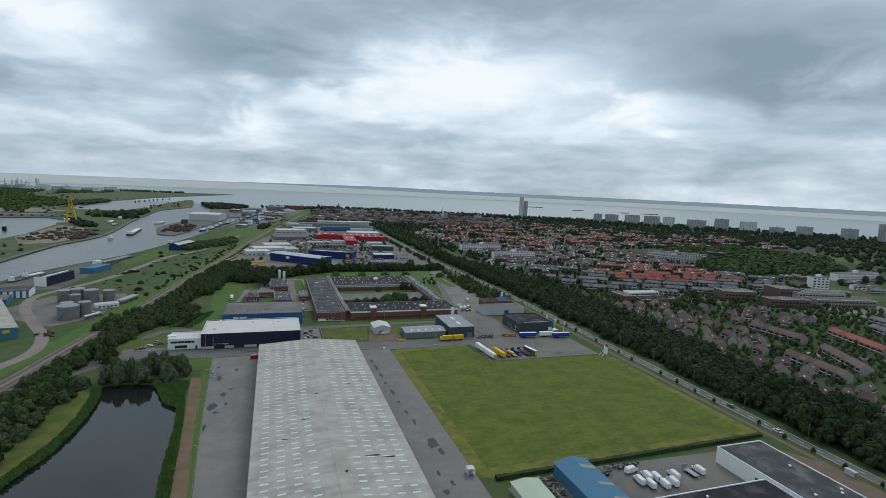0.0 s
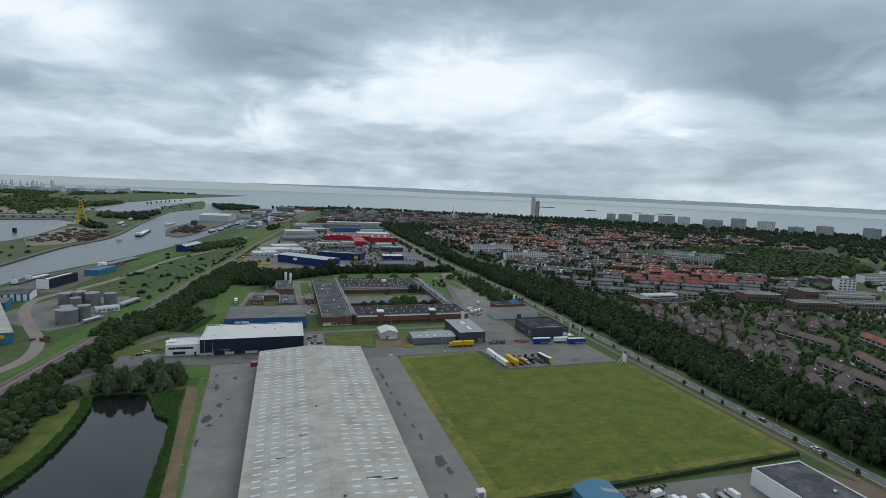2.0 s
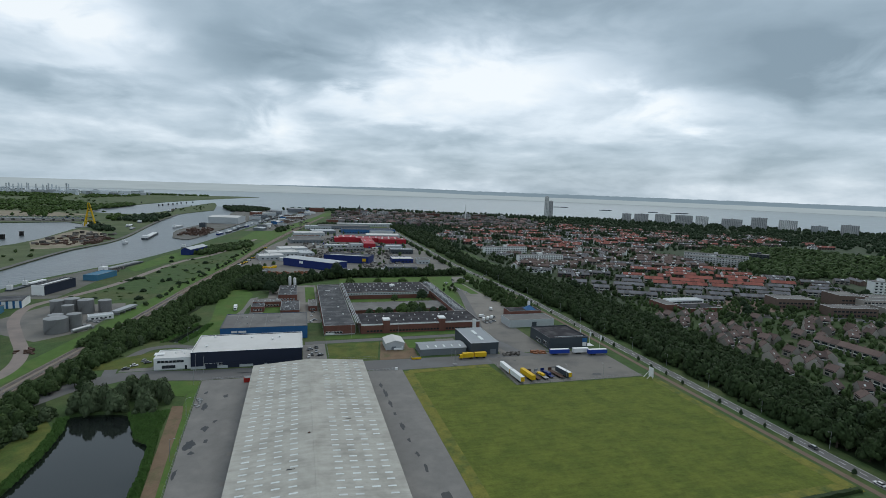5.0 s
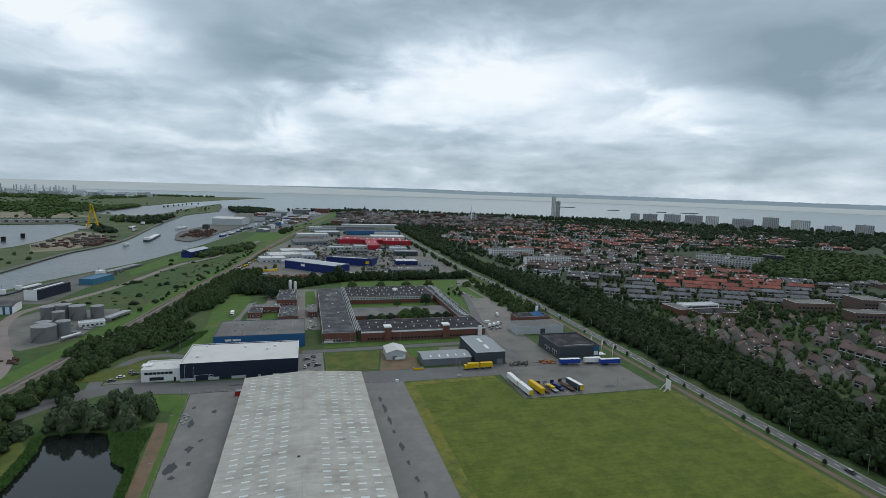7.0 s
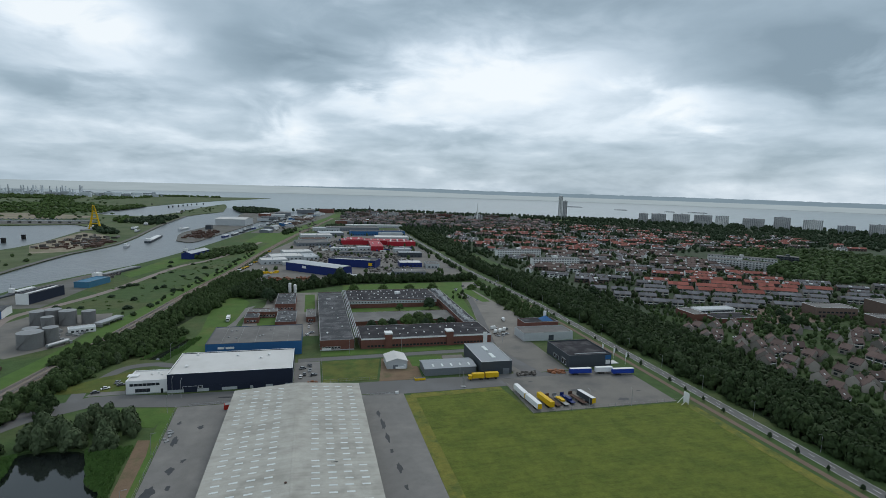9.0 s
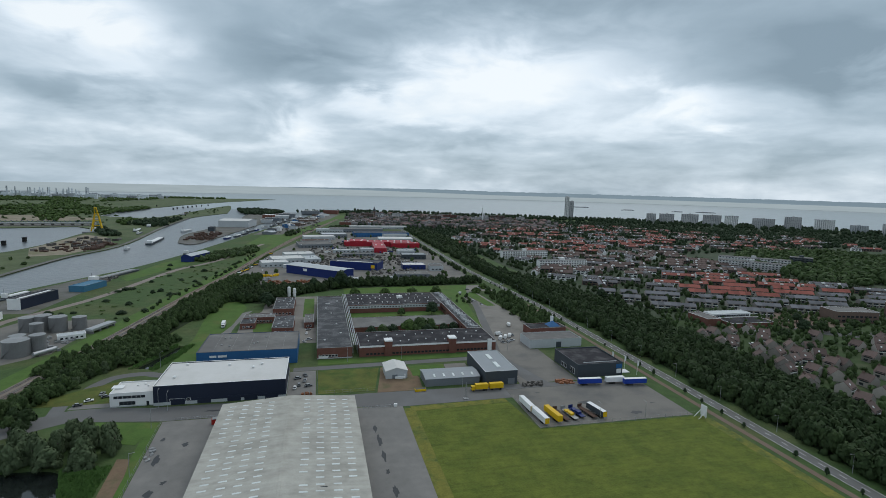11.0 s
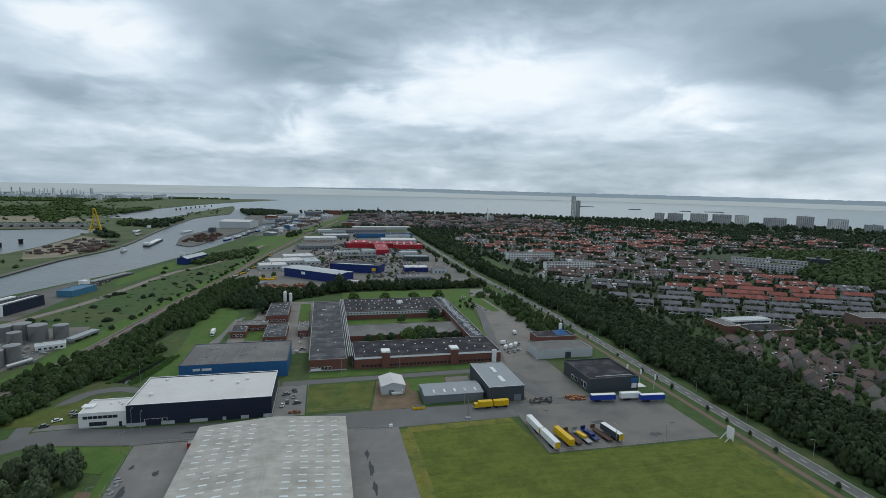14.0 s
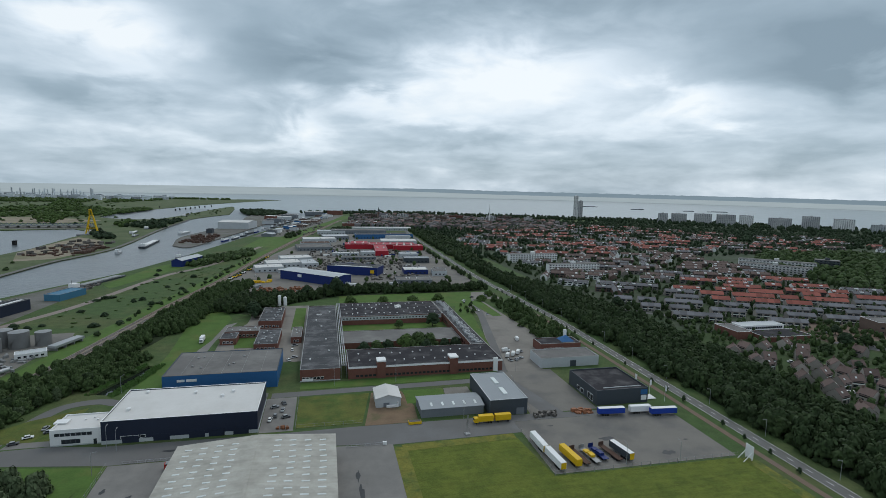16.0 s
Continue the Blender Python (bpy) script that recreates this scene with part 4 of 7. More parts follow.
lg, w_, d_ = hall("low_shed", "low grey corrugated shed with pale skylights", 92, 123, 356.5, 372, 4.2, "grey_cladding", "steel_roof", ridge=1.0, along="x")
for x in (-10, -4.5, 1, 6.5, 12):
    part("skylight", boxes((-0.5, 0.5, -1.6, 1.6, 0, 0.08)), "skylight_sheet", lg, at=pose(x, -4.2, 4.93, 7.5, 0, 0))
tg, w_, d_ = hall("dark_hall", "dark grey steel hall with pale grey roof and two rooflights", 125, 144.2, 352.6, 389, 8, "dark_cladding", "steel_roof", 0.1, None, "pale_cladding")
for y in (-7.5, 6.5):
    part("rooflight", boxes((-1.1, 1.1, -4.2, 4.2, 0, 0.35)), "skylight_sheet", tg, at=pose(0.6, y, 7.9))
part("door", boxes((-2, 2, -0.1, 0, 0, 3.4)), "grey_cladding", tg, at=pose(6, -d_, 0))
bk, w_, d_ = hall("black_showroom", "black showroom with flat black roof and blue sign panel", 183, 212.5, 355, 386, 8, "dark_cladding", "bitumen_black", 0.6, None, "dark_cladding")
part("sign_panel", boxes((-1.9, 1.9, -0.25, 0, 0, 2.6)), "blue_cladding", bk, "blue sign panel", at=pose(12.3, -d_, 4.4))
part("sign_panel", boxes((-1.5, 1.5, -0.25, 0, 0, 2.6)), "white_paint", bk, "white sign panel", at=pose(12.3, -d_, 1.4))
part("roof_pipe", boxes((-11, 11, -0.18, 0.18, 0, 0.3)), "pale_cladding", bk, "pale roof pipe", at=pose(2, -11.5, 7.42))
window_row(bk, -6, 2, -w_, 1.0, 3.0, 2.2, 2, turn=-90)
window_row(bk, 6, 12, -w_, 1.0, 2.6, 3.2, 2, turn=-90)
part("entrance_canopy", boxes((0, 7, -1.6, 4, 0, 0.25)), "white_paint", bk, "white canopy slab", at=pose(w_ + 0.02, -d_ + 4, 0.2))
wg, w_, d_ = hall("grey_hall", "light grey hall with flat grey roof", 177, 216, 412, 430, 6, "pale_cladding", "gravel_roof", 0.3, None, "dull_steel")
part("loading_door", boxes((-2, 2, -0.1, 0, 0, 4)), "dark_cladding", wg, at=pose(2, -d_, 0))
br, w_, d_ = hall("brick_office", "red brick building with blue hipped rooflight and white chimney", 189, 218, 440, 454, 6, "red_brick", "bitumen_black", 0.3, None, "dull_steel")
bm = bmesh.new()
cyl(bm, 0, 0, 0, 3.4, 6.5, 0.4, n=4)
part("rooflight", bm, "blue_cladding", br, "blue hipped rooflight", at=pose(7, 1, 5.7, 0, 0, 45))
part("chimney", boxes((-0.9, 0.9, -0.9, 0.9, 0, 6)), "white_paint", br, "white chimney", at=pose(8.5, 5.5, 5.7))
window_row(br, -12, 2, -d_, 1.5, 1.8, 1.6, 6)
# brick works behind the blue hall
for x0, x1, y0, y1, h, rf, lb in ((-2, 14.5, 527, 571, 6, "bitumen", "red brick boiler house with rows of roof vents"), (1.5, 16.5, 471.5, 507, 5, "bitumen", "red brick workshop with dark flat roof"),
                                  (-22.5, -12, 489, 503, 4.5, "bitumen", "small red brick outbuilding"), (-22, 1, 504.5, 517, 5, "gravel_roof", "low grey-roofed works building"),
                                  (24, 31, 486, 512, 4.5, "gravel_roof", "narrow red brick annex")):
    o, w_, d_ = hall("workshop", lb, x0, x1, y0, y1, h, "red_brick", rf, 0.25, None, "dull_steel", group="brick workshops")
    for i in range(int((x1 - x0) * (y1 - y0) / 40)):
        roof_vent(o, rv.uniform(-w_ + 1.5, w_ - 1.5), rv.uniform(-d_ + 1.5, d_ - 1.5), h - 0.25, 0.9, "steel")
    window_row(o, -w_ + 1.5, w_ - 1.5, -d_, 1.1, 1.5, 1.3, max(2, int(w_ / 1.4)))
for x in (7, 12):
    s_ = thing("silo", "tall white cylindrical silo", "silo", pose(x, 603, 0), "white silos")
    bm = bmesh.new()
    cyl(bm, 0, 0, 0, 9 if x < 10 else 7.5, 1.5, n=16)
    part("shell", bm, "white_paint", s_)
    bm = bmesh.new()
    cyl(bm, 0, 0, 9 if x < 10 else 7.5, 9.7 if x < 10 else 8.2, 1.5, 0.4, n=16)
    part("cap", bm, "white_paint", s_)

# halls near the start of the flight
nh, w_, d_ = hall("white_hall", "white hall with dark flat roof and ribbon of windows", 180, 204, 62, 160.5, 7, "white_paint", "bitumen", 0.3, None, "white_paint")
window_row(nh, 30, 46, -w_, 2.0, 2.2, 1.6, 6, turn=-90)
part("loading_door", boxes((-2.2, 2.2, -0.12, 0, 0, 4)), "lawn", nh, "green roller door", at=pose(-w_, 28, 0, 0, 0, -90))
for i in range(8):
    roof_vent(nh, rv.uniform(-9, 9), rv.uniform(-20, 40), 6.7, 0.8)
nb, w_, d_ = hall("dark_roof_hall", "wide low hall with dark bitumen roof", 126, 179.6, 60, 137, 6, "white_paint", "bitumen_black", 0.25, None, "white_paint")
for i in range(10):
    roof_vent(nb, rv.uniform(-20, 20), rv.uniform(10, 36), 5.75, 0.8)
nbh, w_, d_ = hall("blue_shed", "blue corrugated shed with rust-streaked gable roof", 106, 120, 118, 168, 5.0, "sky_blue_cladding", "sky_blue_cladding", ridge=1.8)
for y, k in ((18, 2.4), (6, 1.8), (-4, 2.6), (-14, 1.6)):
    part("roof_patch", boxes((-3.6, 3.6, -k / 2, k / 2, 0, 0.05)), "dull_steel", nbh, "weathered grey roof sheet", at=pose(3.5, y, 6.15, 0, 14.4, 0))
ngh, w_, d_ = hall("pale_green_shed", "pale green shed with flat gable roof", 84.5, 95.5, 118, 162, 3.4, "pale_green", "pale_green", ridge=0.8)

# industrial estate beyond
def block(name, label, cx, cy, lx, ly, h, rz, wall, roof, ridge=0.0, along="x", group="estate halls", rim=None):
    return hall(name, label, cx - lx / 2, cx + lx / 2, cy - ly / 2, cy + ly / 2, h, wall, roof, 0.3, None, rim or "dull_steel", rz, group, ridge, along)


b_, w_, d_ = block("navy_hall", "deep blue hall with pale striped roof", 36, 722, 84, 24, 10, -42, "deep_blue", "pale_cladding", 1.2)
part("sign_panel", boxes((-3, 3, -0.2, 0, 0, 3)), "white_paint", b_, "white sign shape", at=pose(-12, -d_, 5))
b_, w_, d_ = block("navy_hall", "deep blue hall with yellow sign panel", 84, 770, 64, 26, 10, -24, "deep_blue", "bitumen")
part("sign_panel", boxes((-2.5, 2.5, -0.2, 0, 0, 4)), "yellow_paint", b_, "yellow sign panel", at=pose(26, -d_, 3))
part("skylight", boxes((-24, 24, -1.5, 1.5, 0, 0.3)), "white_paint", b_, "white roof strip", at=pose(0, -8, 9.8))
for row in ((-22, 800, 34, 26, 6, 12, "pale_cladding", "white_membrane"), (-8, 838, 44, 34, 6, 12, "pale_cladding", "white_membrane"), (6, 876, 42, 30, 7, 12, "pale_cladding", "white_membrane"), (24, 842, 22, 40, 5, 12, "pale_cladding", "pale_cladding"), (8, 786, 36, 12, 4, 12, "pale_cladding", "white_membrane"),
            (28, 1015, 56, 50, 6, 8, "grey_cladding", "gravel_roof"), (30, 1065, 50, 30, 6, 8, "pale_cladding", "rust"), (36, 1130, 60, 34, 7, 6, "pale_cladding", "white_membrane"), (66, 1180, 50, 40, 7, 6, "grey_cladding", "pale_cladding"),
            (78, 930, 40, 12, 5, 4, "pale_cladding", "white_membrane"), (112, 935, 22, 18, 6, 4, "pale_cladding", "pale_cladding"), (95, 890, 50, 14, 4, 3, "grey_cladding", "gravel_roof"), (175, 858, 36, 22, 7, -4, "dark_cladding", "steel_roof"),
            (158, 765, 30, 24, 6, -2, "deep_blue", "white_membrane"), (186, 752, 18, 24, 6, -6, "pale_cladding", "gravel_roof"), (146, 706, 40, 24, 4, -2, "grey_cladding", "gravel_roof"), (172, 912, 28, 18, 6, 0, "pale_cladding", "pale_cladding"),
            (180, 1085, 66, 40, 8, -4, "pale_cladding", "white_membrane"), (165, 1195, 116, 34, 9, 3, "blue_cladding", "bitumen"), (190, 1160, 50, 16, 8, 3, "pale_cladding", "pale_cladding"), (120, 1300, 120, 40, 8, 0, "grey_cladding", "gravel_roof"),
            (60, 1290, 60, 30, 7, 0, "pale_cladding", "pale_cladding"), (180, 1380, 140, 26, 7, 0, "pale_cladding", "white_membrane")):
    cx, cy, lx, ly, h, rz, wl_, rf = row
    b_, w_, d_ = block("estate_hall", {"white_membrane": "industrial hall with white flat roof", "gravel_roof": "industrial hall with grey flat roof", "pale_cladding": "industrial hall with pale metal roof", "bitumen": "blue industrial hall with dark roof", "rust": "industrial hall with rust-brown roof", "steel_roof": "dark industrial hall with steel roof"}[rf], cx, cy, lx, ly, h, rz, wl_, rf)
    for i in range(rv.randint(2, 5)):
        roof_vent(b_, rv.uniform(-w_ + 2, w_ - 2), rv.uniform(-d_ + 2, d_ - 2), h - 0.3, 1.2, rv.choice(["white_paint", "dull_steel"]))
    window_row(b_, -w_ + 2, w_ - 2, -d_, 1.2, 2.4, 1.6, max(2, int(w_ / 3)), frames=False)
for cx, cy, lx, ly, h in ((140, 1025, 120, 34, 8), (135, 965, 20, 90, 8), (105, 1035, 30, 40, 9), (185, 1000, 50, 24, 8)):
    b_, w_, d_ = block("red_hall", "crimson industrial hall with red roof and white rooflights", cx, cy, lx, ly, h, -3, "red_cladding", "red_cladding")
    for i in range(max(2, int(lx / 12))):
        part("rooflight", boxes((-1.2, 1.2, -3.5, 3.5, 0, 1.2)), "white_paint", b_, at=pose(-w_ + lx * (i + 0.5) / max(2, int(lx / 12)), 0, h - 0.3))

# ---- trees ----
def ico():
    bm = bmesh.new()
    bmesh.ops.create_icosphere(bm, subdivisions=1, radius=1)
    bm.verts.ensure_lookup_table()
    v = np.array([x.co[:] for x in bm.verts])
    f = np.array([[x.index for x in fc.verts] for fc in bm.faces])
    bm.free()
    return v, f


ICO_V, ICO_F = ico()


def crown_arrays(rg, lobes, leaves, leaf, spread=0.55, tall=1.0, core=0.80):
    """A crown of unit half width: a body of billowing lobes under many small leaf clumps, all as triangles."""
    V, F, n = [], [], 0
    cs = [(np.array([0, 0, 0.95 * tall]), np.array([0.66, 0.66, 0.82 * tall]))]
    for i in range(lobes - 1):
        a = 2 * math.pi * (i * 0.618 + rg.uniform(-0.08, 0.08))
        up = (i + 0.5) / (lobes - 1)
        r = spread * (1.0 - 0.75 * up ** 1.6) * rg.uniform(0.8, 1.12)
        size = rg.uniform(0.30, 0.46) * (1.05 - 0.3 * up)
        cs.append((np.array([r * math.cos(a), r * math.sin(a), (0.42 + 1.12 * up + rg.uniform(-0.1, 0.1)) * tall]), np.array([size, size, size * 0.9 * tall])))
    for c, s in cs:
        v = ICO_V * (1 + rg.uniform(-0.14, 0.14, (len(ICO_V), 1))) * s * core + c
        V.append(v), F.append(ICO_F + n)
        n += len(v)
    area = np.array([s[0] * s[2] for c, s in cs])
    pick = rg.choice(len(cs), leaves, p=area / area.sum())
    for k in range(leaves):
        c, s = cs[pick[k]]
        d = rg.normal(size=3)
        d[2] = abs(d[2]) - 0.35
        d /= np.linalg.norm(d)
        p = c + d * s * rg.uniform(0.84, 1.08)
        u = np.cross(d, rg.normal(size=3))
        u /= np.linalg.norm(u) + 1e-6
        w = np.cross(d, u) + 0.3 * rg.normal(size=3)
        w /= np.linalg.norm(w)
        e = leaf * rg.uniform(0.6, 1.4)
        q = np.array([p - u * e - w * e * 0.6, p + u * e * 0.9 - w * e * 0.4, p + u * 0.5 * e + w * e, p - u * e * 0.7 + w * e * 0.8])
        V.append(q), F.append(np.array([[0, 1, 2], [0, 2, 3]]) + n)
        n += 4
    return np.concatenate(V), np.concatenate(F)


def tri_mesh(name, V, F, materials, index=None):
    me = bpy.data.meshes.new(name)
    me.vertices.add(len(V))
    me.vertices.foreach_set("co", np.asarray(V, np.float32).ravel())
    me.loops.add(3 * len(F))
    me.loops.foreach_set("vertex_index", np.asarray(F, np.int32).ravel())
    me.polygons.add(len(F))
    me.polygons.foreach_set("loop_start", np.arange(0, 3 * len(F), 3, dtype=np.int32))
    for m in materials:
        me.materials.append(M[m])
    if index is not None:
        me.polygons.foreach_set("material_index", np.asarray(index, np.int32))
    me.update(calc_edges=True)
    me.validate()
    return me


def trunk_bm(h, r):
    bm = bmesh.new()
    cyl(bm, 0, 0, 0, h, r, r * 0.55, n=7)
    for a in (0.3, 2.2, 4.4):
        beam(bm, (0, 0, h * 0.6), (math.cos(a) * h * 0.45, math.sin(a) * h * 0.45, h * 1.15), r * 0.7)
    return bm


rg = np.random.default_rng(4)
NEAR_TREES = {}
for kd, mt_, tall, lobes in (("broad", "leaf", 0.95, 6), ("pale", "leaf_light", 0.9, 6), ("mid", "leaf_mid", 1.0, 6), ("willow", "leaf_willow", 1.1, 7), ("dark", "leaf_dark", 1.0, 6)):
    NEAR_TREES[kd] = []
    for k in range(3):
        v, f = crown_arrays(rg, lobes + 9, 640, 0.10, tall=tall, core=0.82, spread=0.68)
        NEAR_TREES[kd].append(tri_mesh("crown", v, f, [mt_]))
TRUNK = mesh_of("trunk", trunk_bm(0.75, 0.07), "bark")
TREE_LABEL = {"broad": "full-crowned dark green broadleaf tree", "mid": "rounded mid-green broadleaf tree", "pale": "round light green broadleaf tree", "willow": "grey-green willow with dense drooping crown", "dark": "very dark green broadleaf tree"}
rt = random.Random(21)


def tree(x, y, h, kd="broad", group="trees", width=None, label=""):
    t = thing("tree", label or TREE_LABEL[kd], "tree", pose(x, y, 0, 0, 0, rt.uniform(0, 360)), group)
    wdt = (width or h * rt.uniform(0.38, 0.48))
    up = h / (1.95 * (1.0 if kd != "willow" else 1.1))
    part("trunk", TRUNK, "", t, at=Matrix.Diagonal((h * 0.5, h * 0.5, h * 0.55, 1)))
    part("crown", rt.choice(NEAR_TREES[kd]), "", t, at=Matrix.Translation((0, 0, h * (-0.16 if wdt > 0.55 * h or kd == "willow" else 0.04))) @ Matrix.Diagonal((wdt, wdt, up, 1)))
    return t


FAR_V = [crown_arrays(rg, 11, 340, 0.112, core=0.84, spread=0.70) for k in range(8)]
LOW_V = [crown_arrays(rg, 4, 36, 0.24, core=0.92) for k in range(6)]


def wood(name, spots, label, material, low=False):
    """Many trees in one mesh: rows of x, y, height, half width."""
    src = LOW_V if low else FAR_V
    V, F, n = [], [], 0
    for i, (x, y, h, w) in enumerate(spots):
        v, f = src[i % len(src)]
        a = rt.uniform(0, 6.283)
        c, s = math.cos(a), math.sin(a)
        q = np.stack([(v[:, 0] * c - v[:, 1] * s) * w + x, (v[:, 0] * s + v[:, 1] * c) * w + y, v[:, 2] * h / 1.85 - 0.16 * h], 1)
        V.append(q), F.append(f + n)
        n += len(v)
    ob = new(name, tri_mesh(name, np.concatenate(V), np.concatenate(F), [material]))
    return tagged(ob, label, "trees", kind="stuff")


def scatter(poly, step, jitter=0.45):
    """Points inside a polygon on a shaken grid."""
    xs, ys = [p[0] for p in poly], [p[1] for p in poly]
    out = []
    y = min(ys)
    while y < max(ys):
        x = min(xs)
        while x < max(xs):
            px, py = x + rt.uniform(-jitter, jitter) * step, y + rt.uniform(-jitter, jitter) * step
            inside = False
            for (x0, y0), (x1, y1) in zip(poly, poly[1:] + poly[:1]):
                if (y0 > py) != (y1 > py) and px < (x1 - x0) * (py - y0) / (y1 - y0) + x0:
                    inside = not inside
            if inside:
                out.append((px, py))
            x += step
        y += step
    return out


# the belt along the main road
for x, y in scatter([(245, 120), (286, 120), (288, 215), (246, 215)], 6.6):
    tree(x, y, rt.uniform(10.5, 16.5), rt.choice(["broad", "broad", "broad", "dark", "broad", "pale" if x > 278 else "broad"]), "roadside tree belt", rt.uniform(4.2, 6.6))
wood("tree_belt", [(x, y, rt.uniform(10.5, 15.5), rt.uniform(4.6, 6.8)) for x, y in scatter([(246, 215), (288, 215), (294, 290), (304, 380), (300, 500), (290, 600), (268, 680), (248, 760), (240, 760), (247, 620), (248, 450)], 5.9)] + [(x, y, rt.uniform(10.5, 16), rt.uniform(4.4, 6.4)) for x, y in scatter([(247, 30), (290, 30), (290, 120), (248, 120)], 7.0)], "dense dark green tree belt along the road", "leaf")
wood("tree_belt_far", [(x, y, rt.uniform(9, 13), rt.uniform(4, 6)) for x, y in scatter([(240, 760), (262, 760), (268, 900), (300, 1000), (290, 1200), (262, 1350), (240, 1350), (238, 1000)], 8.0)], "dense dark green trees along the far road", "leaf", True)
wood("tree_row_west", [(np.interp(y, [650, 760, 1000, 1250], [218, 214, 212, 218]) + rt.uniform(-2, 2), y, rt.uniform(6, 9), rt.uniform(3, 4)) for y in range(650, 1250, 8) if rt.random() < 0.6], "row of roadside trees", "leaf", True)
for y in range(100, 660, 14):
    if rt.random() < 0.85:
        tree(np.interp(y, [0, 300, 440, 530, 640], [231.3, 231.5, 232.6, 233, 227]) + rt.uniform(-0.3, 0.3), y, rt.uniform(2.6, 3.8), "dark", "young trees on the verge", rt.uniform(0.8, 1.2), "small young tree on the grass verge")
# the belt beside the railway
def along(y):
    ys_, xs_ = [p[1] for p in RAIL], [p[0] for p in RAIL]
    return float(np.interp(y, ys_, xs_))


for y in np.arange(190, 300, 6.4):
    for o in (15.5, 21, 27, 33):
        tree(along(y) + o + rt.uniform(-1.5, 2), y + rt.uniform(-2.5, 2.5), rt.uniform(6, 8) + 0.12 * (o - 12), rt.choice(["mid", "mid", "broad", "pale"]), "railway tree belt", rt.uniform(3.0, 4.4))
spots = []
for y in np.arange(300, 700, 5.4):
    for o in (12.5, 17.5, 23, 29, 35, 41):
        if o > 24 and y < 400 or o > 30 and y < 520 or rt.random() < 0.06:
            continue
        spots.append((along(y) + o + rt.uniform(-2, 2.5), y + rt.uniform(-2.5, 2.5), rt.uniform(6.5, 9.5) + 0.1 * (o - 12), rt.uniform(2.8, 4.2)))
wood("railway_wood", spots, "dense green tree belt beside the railway", "leaf_mid")
wood("hedge_railway", [(along(y) + 7 + rt.uniform(-1, 1), y, rt.uniform(2, 4), rt.uniform(2, 3)) for y in np.arange(560, 900, 4)], "bright green scrub beside the railway", "leaf_light", True)
wood("back_wood", [(x, y, rt.uniform(8, 13), rt.uniform(4, 6)) for x, y in scatter([(-50, 585), (-20, 575), (20, 612), (60, 640), (212, 650), (212, 664), (60, 662), (20, 640), (-45, 640)], 6.5)], "row of tall dark trees behind the factory", "leaf")
for x, y, h in ((58, 640, 20), (30, 632, 14), (-8, 560, 14), (-12, 568, 13)):
    tree(x, y, h, "dark", "tall trees", h * 0.45)
for x, y in ((70, 606), (100, 600), (128, 603), (154, 607), (210, 622), (196, 600)):
    tree(x, y, rt.uniform(8.5, 11), "pale", "round trees on the lawn", rt.uniform(5.0, 6.4))
for x, y, h, k in ((72, 456, 6, "dark"), (80, 455, 6.5, "broad"), (88, 457, 6, "dark"), (100, 458, 9, "pale"), (108, 456, 9.5, "broad"), (116, 459, 8, "broad"), (126, 455, 6, "dark"), (134, 457, 6, "dark"), (103, 514, 5, "broad"), (130, 516, 8, "dark"), (112, 452, 7, "dark")):
    tree(x, y, h * 1.5, "mid" if k == "broad" else k, "courtyard trees", h * 0.78)
wood("car_park_trees", [(x, y, rt.uniform(6, 10.5), rt.uniform(2.6, 4.2)) for x, y in scatter([(203, 455), (226, 458), (228, 560), (222, 600), (203, 600), (199, 530)], 7.5)], "green trees round the car park", "leaf_mid")
for x, y in scatter([(160, 548), (176, 548), (184, 600), (164, 575)], 9.0):
    tree(x, y, rt.uniform(3, 5), rt.choice(["broad", "pale"]), "trees round the car park")
wood("estate_trees", [(x, y, rt.uniform(5, 9), rt.uniform(2.4, 4.2)) for x, y in scatter([(-30, 660), (205, 670), (212, 960), (190, 1240), (60, 1240), (-20, 900)], 24) if rt.random() < 0.35], "green trees between industrial halls", "leaf_mid", True)
# willows and reeds at the pond
for x, y in scatter([(-92, 301), (-60, 300), (-46, 294), (-43, 305), (-46, 320), (-74, 324), (-92, 316)], 7.2):
    tree(x, y, rt.uniform(11, 15.5), "willow", "willows by the pond", rt.uniform(3.6, 5.2))
for x, y in scatter([(-130, 165), (-101, 165), (-98.5, 215), (-98, 240), (-96.5, 258), (-93, 276), (-88, 290), (-90, 306), (-108, 306), (-122, 270)], 6.0):
    tree(x, y, rt.uniform(5.5, 9), rt.choice(["mid", "mid", "broad", "willow"]), "trees on the pond bank", rt.uniform(2.8, 4.2))
wood("lane_wood", [(x, y, rt.uniform(6, 9), rt.uniform(2.8, 4.0)) for x, y in scatter([(-122, 412), (-116, 431), (-105, 453), (-94, 483), (-72, 443), (-69, 416), (-82, 410), (-88, 398), (-90, 382), (-92, 367), (-95, 359)], 6.0) if off_lane(x, y)], "rounded green trees between lane and railway", "leaf_mid")
for x, y in ((-96, 338), (-90, 333), (-98, 346), (-87, 326), (-104, 330), (-91, 342)):
    if off_lane(x, y):
        tree(x, y, rt.uniform(6, 9.5), rt.choice(["mid", "broad"]), "trees by the lane")
wood("drain_wood", [(x, y, rt.uniform(5, 8), rt.uniform(2.6, 4.0)) for x, y in scatter([(-79, 420), (-70, 418), (-61, 440), (-58, 470), (-70, 476), (-74, 446)], 6.0)], "green trees overhanging the drain", "leaf_mid")
